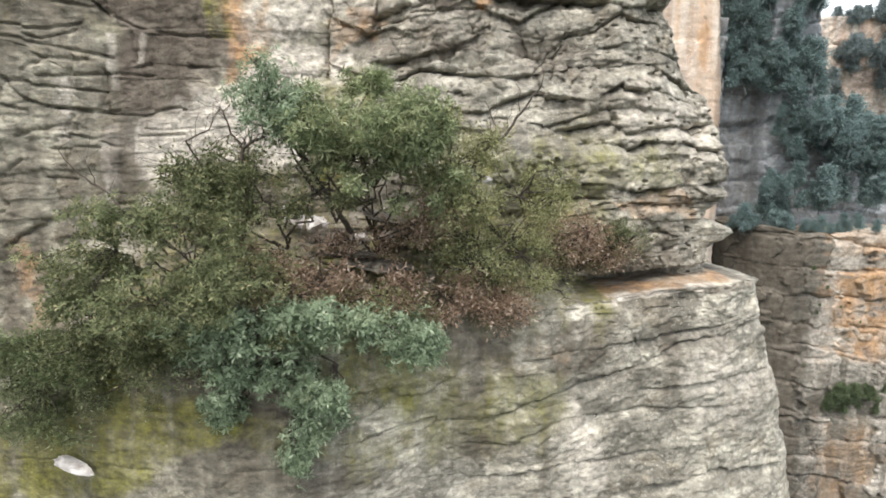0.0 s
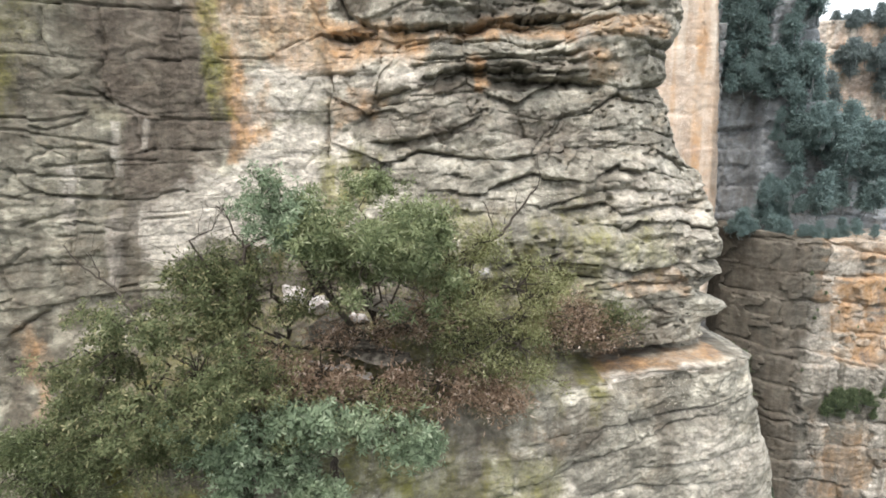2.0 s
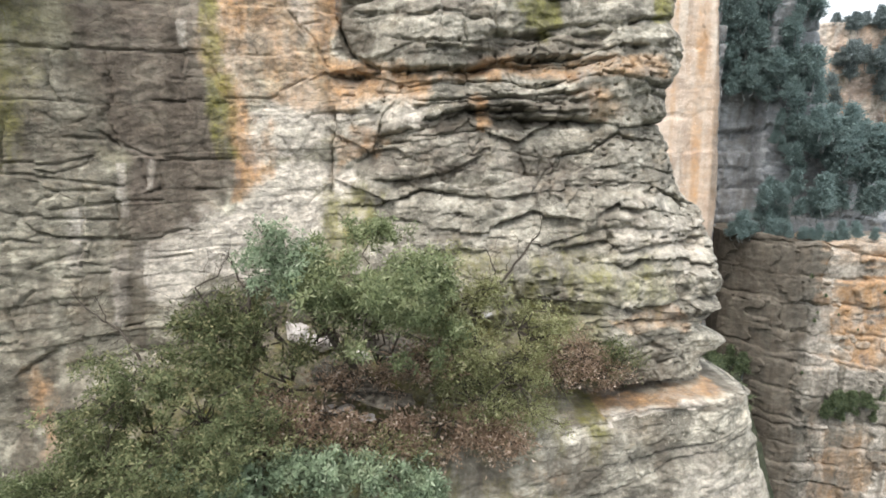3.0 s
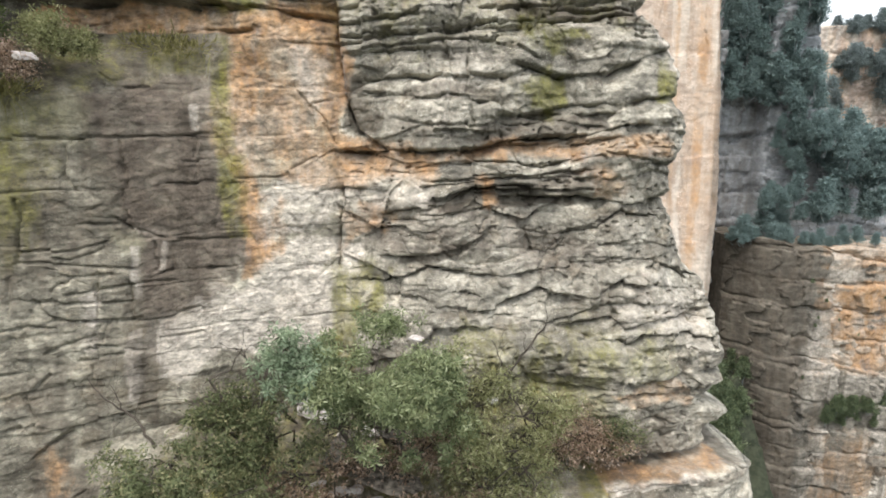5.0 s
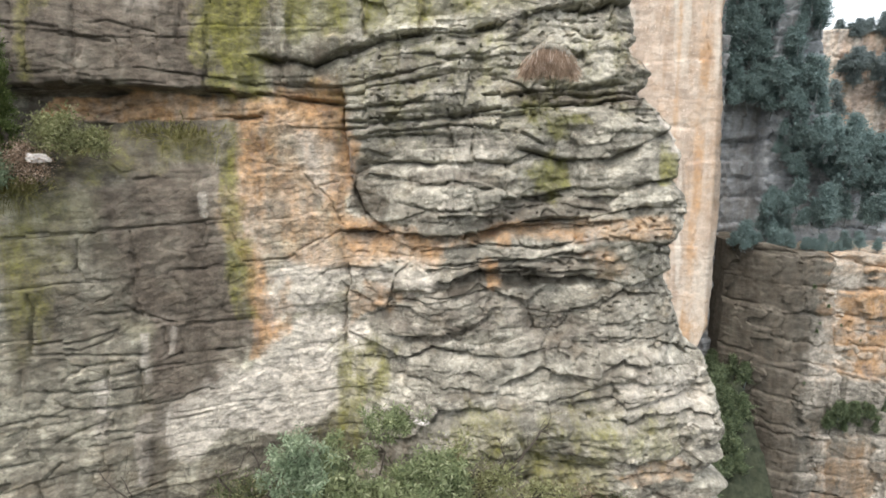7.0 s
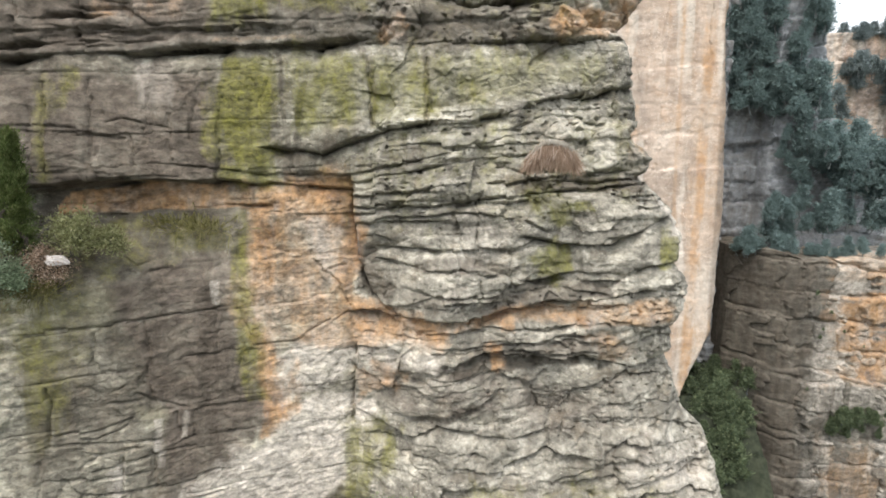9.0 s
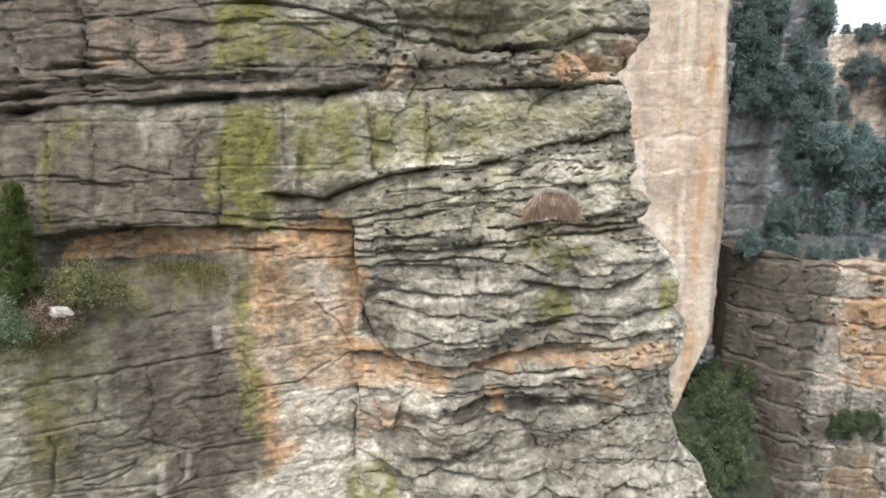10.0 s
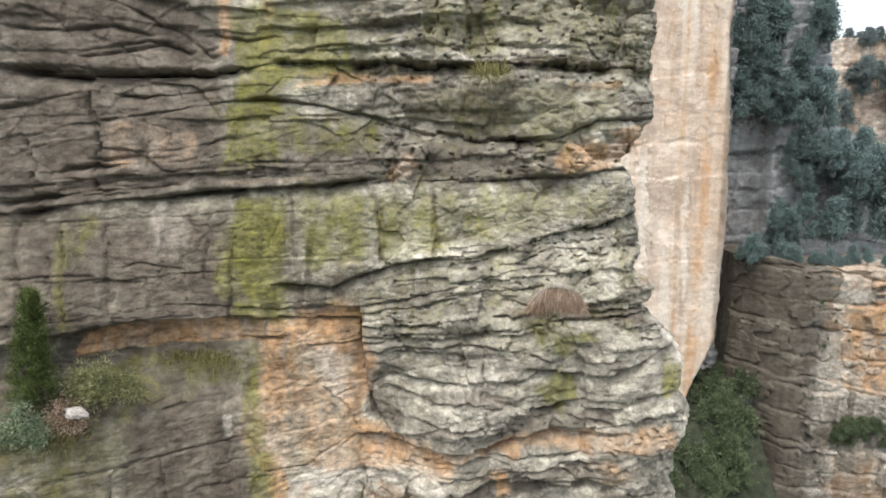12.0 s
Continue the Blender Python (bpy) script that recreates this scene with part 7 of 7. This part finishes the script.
def thatch(label, at, width, height, seed):
    """A dome of dead grass that hangs down the rock from a bleached crest."""
    r = np.random.default_rng(seed)
    root = empty("grass_tuft", at, label, "grass", "grass tufts on the ledges")
    for name, mat, n, low, tip, own in (("hanging_tuft", LEAF_DRY, 2600, 0.15, 0.55, ""), ("crest", LEAF_STRAW, 900, 0.86, 0.16, "bleached white crest of the tuft")):
        u = r.uniform(-1, 1, n)
        top = np.sqrt(np.clip(1 - u ** 2, 0, 1)) * r.uniform(low, 1.0, n)
        p = np.stack((at[0] + u * width + r.normal(0, 0.03, n), at[1] - 0.16 * top - (0.05 if own else 0) + r.normal(0, 0.025, n), at[2] + (top + 0.12 * val_noise(u * 5 + 9, u * 0)) * height), 1)
        way = np.stack((0.25 * u + r.normal(0, 0.3, n), -0.35 + r.normal(0, 0.1, n), -0.9 + r.normal(0, 0.1, n)), 1)
        L = (tip * height * r.uniform(0.6, 1.3, n))[:, None]
        side = np.array((0.006, 0, 0))
        m = p + way * L * 0.5 + np.array((0, -0.02, 0.01))
        e = p + way * L
        co = np.stack((p - side, p + side, m + side, m - side, e + side * 0.3, e - side * 0.3), 1).reshape(-1, 3)
        i = np.arange(n)[:, None] * 6
        tagged(child(name, faces_mesh(name, co, np.vstack((i + np.array([0, 1, 2, 3]), i + np.array([3, 2, 4, 5]))), mat), root, own), kind="stuff")


thatch("dome of withered reddish grass hanging from a rock seam", (1.72, 11.45, 67.45), 0.44, 0.46, 34)
grass("dry straw-coloured grass hanging from a seam", LEAF_GRASS, (0.35, 11.75, 71.95), (0.14, 0.06, 0.04), 160, 0.4, 35, 1.0)


def stone(foot, size, seed, label, mat=WHITE_STONE):
    bm = bmesh.new()
    bmesh.ops.create_icosphere(bm, subdivisions=3, radius=1)
    rs = np.random.default_rng(seed)
    cuts = [(Vector(rs.normal(0, 1, 3)).normalized(), rs.uniform(0.45, 0.85)) for _ in range(9)]
    turn = Euler((rs.uniform(-0.2, 0.2), rs.uniform(-0.1, 0.35), rs.uniform(-0.4, 0.4))).to_matrix()
    for v in bm.verts:
        # broken faces: the ball is cut back along a few planes
        for way, far in cuts:
            over = v.co.dot(way) - far
            if over > 0:
                v.co -= way * over
        k = 1 + 0.3 * noise.noise(v.co * 1.4 + Vector((seed * 3.1, 0, 0))) + 0.16 * noise.noise(v.co * 4.3 + Vector((0, seed, 0)))
        v.co = turn @ (Vector((v.co.x * size[0], v.co.y * size[1], v.co.z * size[2])) * k * 1.25)
    me = bpy.data.meshes.new("stone")
    bm.to_mesh(me)
    bm.free()
    me.materials.append(mat)
    ob = new("stone", me)
    ob.location = foot
    tagged(ob, label, "stone", "loose stones on the ledges")


stone((-2.89, 11.35, 59.2), (0.27, 0.2, 0.24), 1, "pinkish pale boulder among the bushes")
stone((-2.35, 11.25, 59.07), (0.2, 0.16, 0.19), 2, "pale weathered boulder among the bushes")
stone((-2.42, 10.01, 58.26), (0.15, 0.12, 0.07), 20, "small flat pale stone on the ledge")
stone((-2.04, 9.86, 58.21), (0.20, 0.12, 0.09), 21, "small flat pale stone on the ledge")
stone((-1.70, 9.92, 58.25), (0.12, 0.12, 0.05), 22, "small flat pale stone on the ledge")
stone((-1.30, 9.75, 58.15), (0.13, 0.12, 0.06), 23, "small flat pale stone on the ledge")
stone((-2.09, 11.03, 58.79), (0.12, 0.12, 0.05), 24, "small flat pale stone on the ledge")
stone((-1.54, 10.96, 58.86), (0.20, 0.12, 0.09), 25, "small flat pale stone on the ledge")
stone((-0.99, 10.89, 58.92), (0.15, 0.12, 0.07), 26, "small flat pale stone on the ledge")
stone((-0.66, 10.9, 60.75), (0.16, 0.12, 0.05), 5, "small white stone lying above the bushes")
stone((0.73, 9.9, 59.95), (0.08, 0.07, 0.06), 6, "small white pebble caught in a bush")
stone((-5.95, 9.1, 55.33), (0.34, 0.12, 0.085), 3, "white bleached stone on the mossy slope")
stone((-7.05, 9.9, 65.78), (0.2, 0.12, 0.08), 4, "white stone on the upper ledge")

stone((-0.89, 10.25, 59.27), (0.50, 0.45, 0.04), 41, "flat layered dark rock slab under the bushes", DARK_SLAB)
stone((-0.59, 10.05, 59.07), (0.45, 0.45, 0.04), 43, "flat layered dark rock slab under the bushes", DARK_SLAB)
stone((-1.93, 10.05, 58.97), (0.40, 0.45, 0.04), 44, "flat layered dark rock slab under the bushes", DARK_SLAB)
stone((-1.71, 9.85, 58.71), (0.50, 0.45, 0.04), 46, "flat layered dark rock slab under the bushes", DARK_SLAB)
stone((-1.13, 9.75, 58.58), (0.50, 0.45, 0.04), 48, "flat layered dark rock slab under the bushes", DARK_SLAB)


# ---- far trees ----
def far_tree(seed, height, mat, slim=1.0):
    """A mountain tree: a leaning trunk, tiers of uneven boughs, and a crown of many small sprays."""
    r = np.random.default_rng(seed)
    root = empty("tree", (0, 0, 0), "dark green tree growing on the far cliff", "tree", "trees on the far cliffs")
    wood = [tube(bent((0, 0, -1.5), (0.3, 0, height * 0.9), 0, r, 6), 0.16, 0.05)]
    cs, ns = [], []
    for k in range(46):
        a, t = r.uniform(0, 2 * np.pi), 0.12 + 0.88 * ((k + r.random()) / 46)
        reach = slim * height * 0.36 * (1.08 - 0.85 * t ** 1.4) * r.uniform(0.35, 1.25)
        start = np.array((0.25 * t, 0, height * t * 0.92))
        tip = start + np.array((np.cos(a) * reach, np.sin(a) * reach, height * r.uniform(-0.03, 0.07)))
        wood.append(tube(bent(start, tip, 0.05, r, 3), 0.05, 0.015, 3))
        n = 44
        s = r.random((n, 1)) ** 0.7
        c = start + (tip - start) * s + r.normal(0, 1, (n, 3)) * np.array((0.085, 0.085, 0.055)) * height * (0.5 + 0.6 * r.random((n, 1)))
        cs.append(c)
        ns.append(r.normal(0, 0.8, (n, 3)) + np.array((np.cos(a), np.sin(a), 0.5)))
    co, q = joined(wood)
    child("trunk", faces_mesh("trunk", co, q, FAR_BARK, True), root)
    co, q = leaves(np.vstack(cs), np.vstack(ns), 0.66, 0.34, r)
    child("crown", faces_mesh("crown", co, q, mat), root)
    return root


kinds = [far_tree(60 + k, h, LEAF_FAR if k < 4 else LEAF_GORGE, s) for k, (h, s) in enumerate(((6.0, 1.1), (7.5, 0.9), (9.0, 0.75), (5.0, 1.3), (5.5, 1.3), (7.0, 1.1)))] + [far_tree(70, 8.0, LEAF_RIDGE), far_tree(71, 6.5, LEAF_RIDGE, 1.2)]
spots = []
tr = np.random.default_rng(99)


def scatter(n, x, y, z, size=(0.7, 1.3), gap=0.0):
    """Trees strewn over a stretch; gap leaves bare patches between the groves."""
    made = 0
    while made < n:
        p = (tr.uniform(*x), tr.uniform(*y), z[0] + (z[1] - z[0]) * tr.random())
        if gap and float(fbm(np.array(p[0] * 0.10 + 7), np.array(p[2] * 0.08 + 3), 3)) < gap:
            continue
        spots.append((*p, tr.uniform(*size)))
        made += 1


scatter(70, (90, 127), (201, 208), (86, 126), (0.9, 1.6))
scatter(20, (118, 134), (201, 207), (66, 92), (0.6, 1.1), 0.5)
scatter(14, (114, 124), (203, 208), (68, 86), (0.4, 0.7), 0.52)
scatter(54, (119, 148), (193, 207), (48, 77), (0.9, 1.5), 0.36)
scatter(12, (98, 113), (188, 200), (42.5, 44), (0.6, 1.1))
scatter(18, (107, 121), (197, 206), (45, 58), (0.7, 1.2))
scatter(16, (113, 146), (186.5, 194), (41.5, 43.5), (0.45, 0.85))
for k in range(92):
    y = tr.uniform(150, 206)
    spots.append((y * (tr.uniform(0.37, 0.50) if k % 3 else tr.uniform(0.47, 0.53)), y, -999, tr.uniform(0.7, 1.4)))
scatter(26, (123, 146), (180.5, 184), (-16, -8), (0.45, 0.85))
scatter(8, (114, 150), (181, 183), (-2, 34), (0.12, 0.25))
scatter(36, (188, 230), (292, 300), (92, 131), (0.9, 1.6), 0.42)
scatter(16, (188, 232), (298, 303), (134, 137), (0.8, 1.3))
for k, (x, y, z, s) in enumerate(spots):
    if x < 113 and 60 < z < 130 and y < 210:
        y += 6.5
    if z < -900:
        z = -95 + float(np.interp(y, [90, 160, 190, 212], [0, 55, 90, 96]))
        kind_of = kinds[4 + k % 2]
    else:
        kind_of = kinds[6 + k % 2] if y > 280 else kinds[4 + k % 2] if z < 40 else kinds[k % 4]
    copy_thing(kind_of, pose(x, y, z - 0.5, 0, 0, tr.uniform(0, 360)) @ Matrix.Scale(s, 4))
for k, ob in enumerate(kinds):
    x, y, z = ((100, 213, 96), (106, 213, 104), (122, 204, 98), (130, 198, 60), (74, 176, -19), (82, 186, -10), (200, 297, 110), (212, 297, 118))[k]
    ob.matrix_basis = pose(x, y, z)
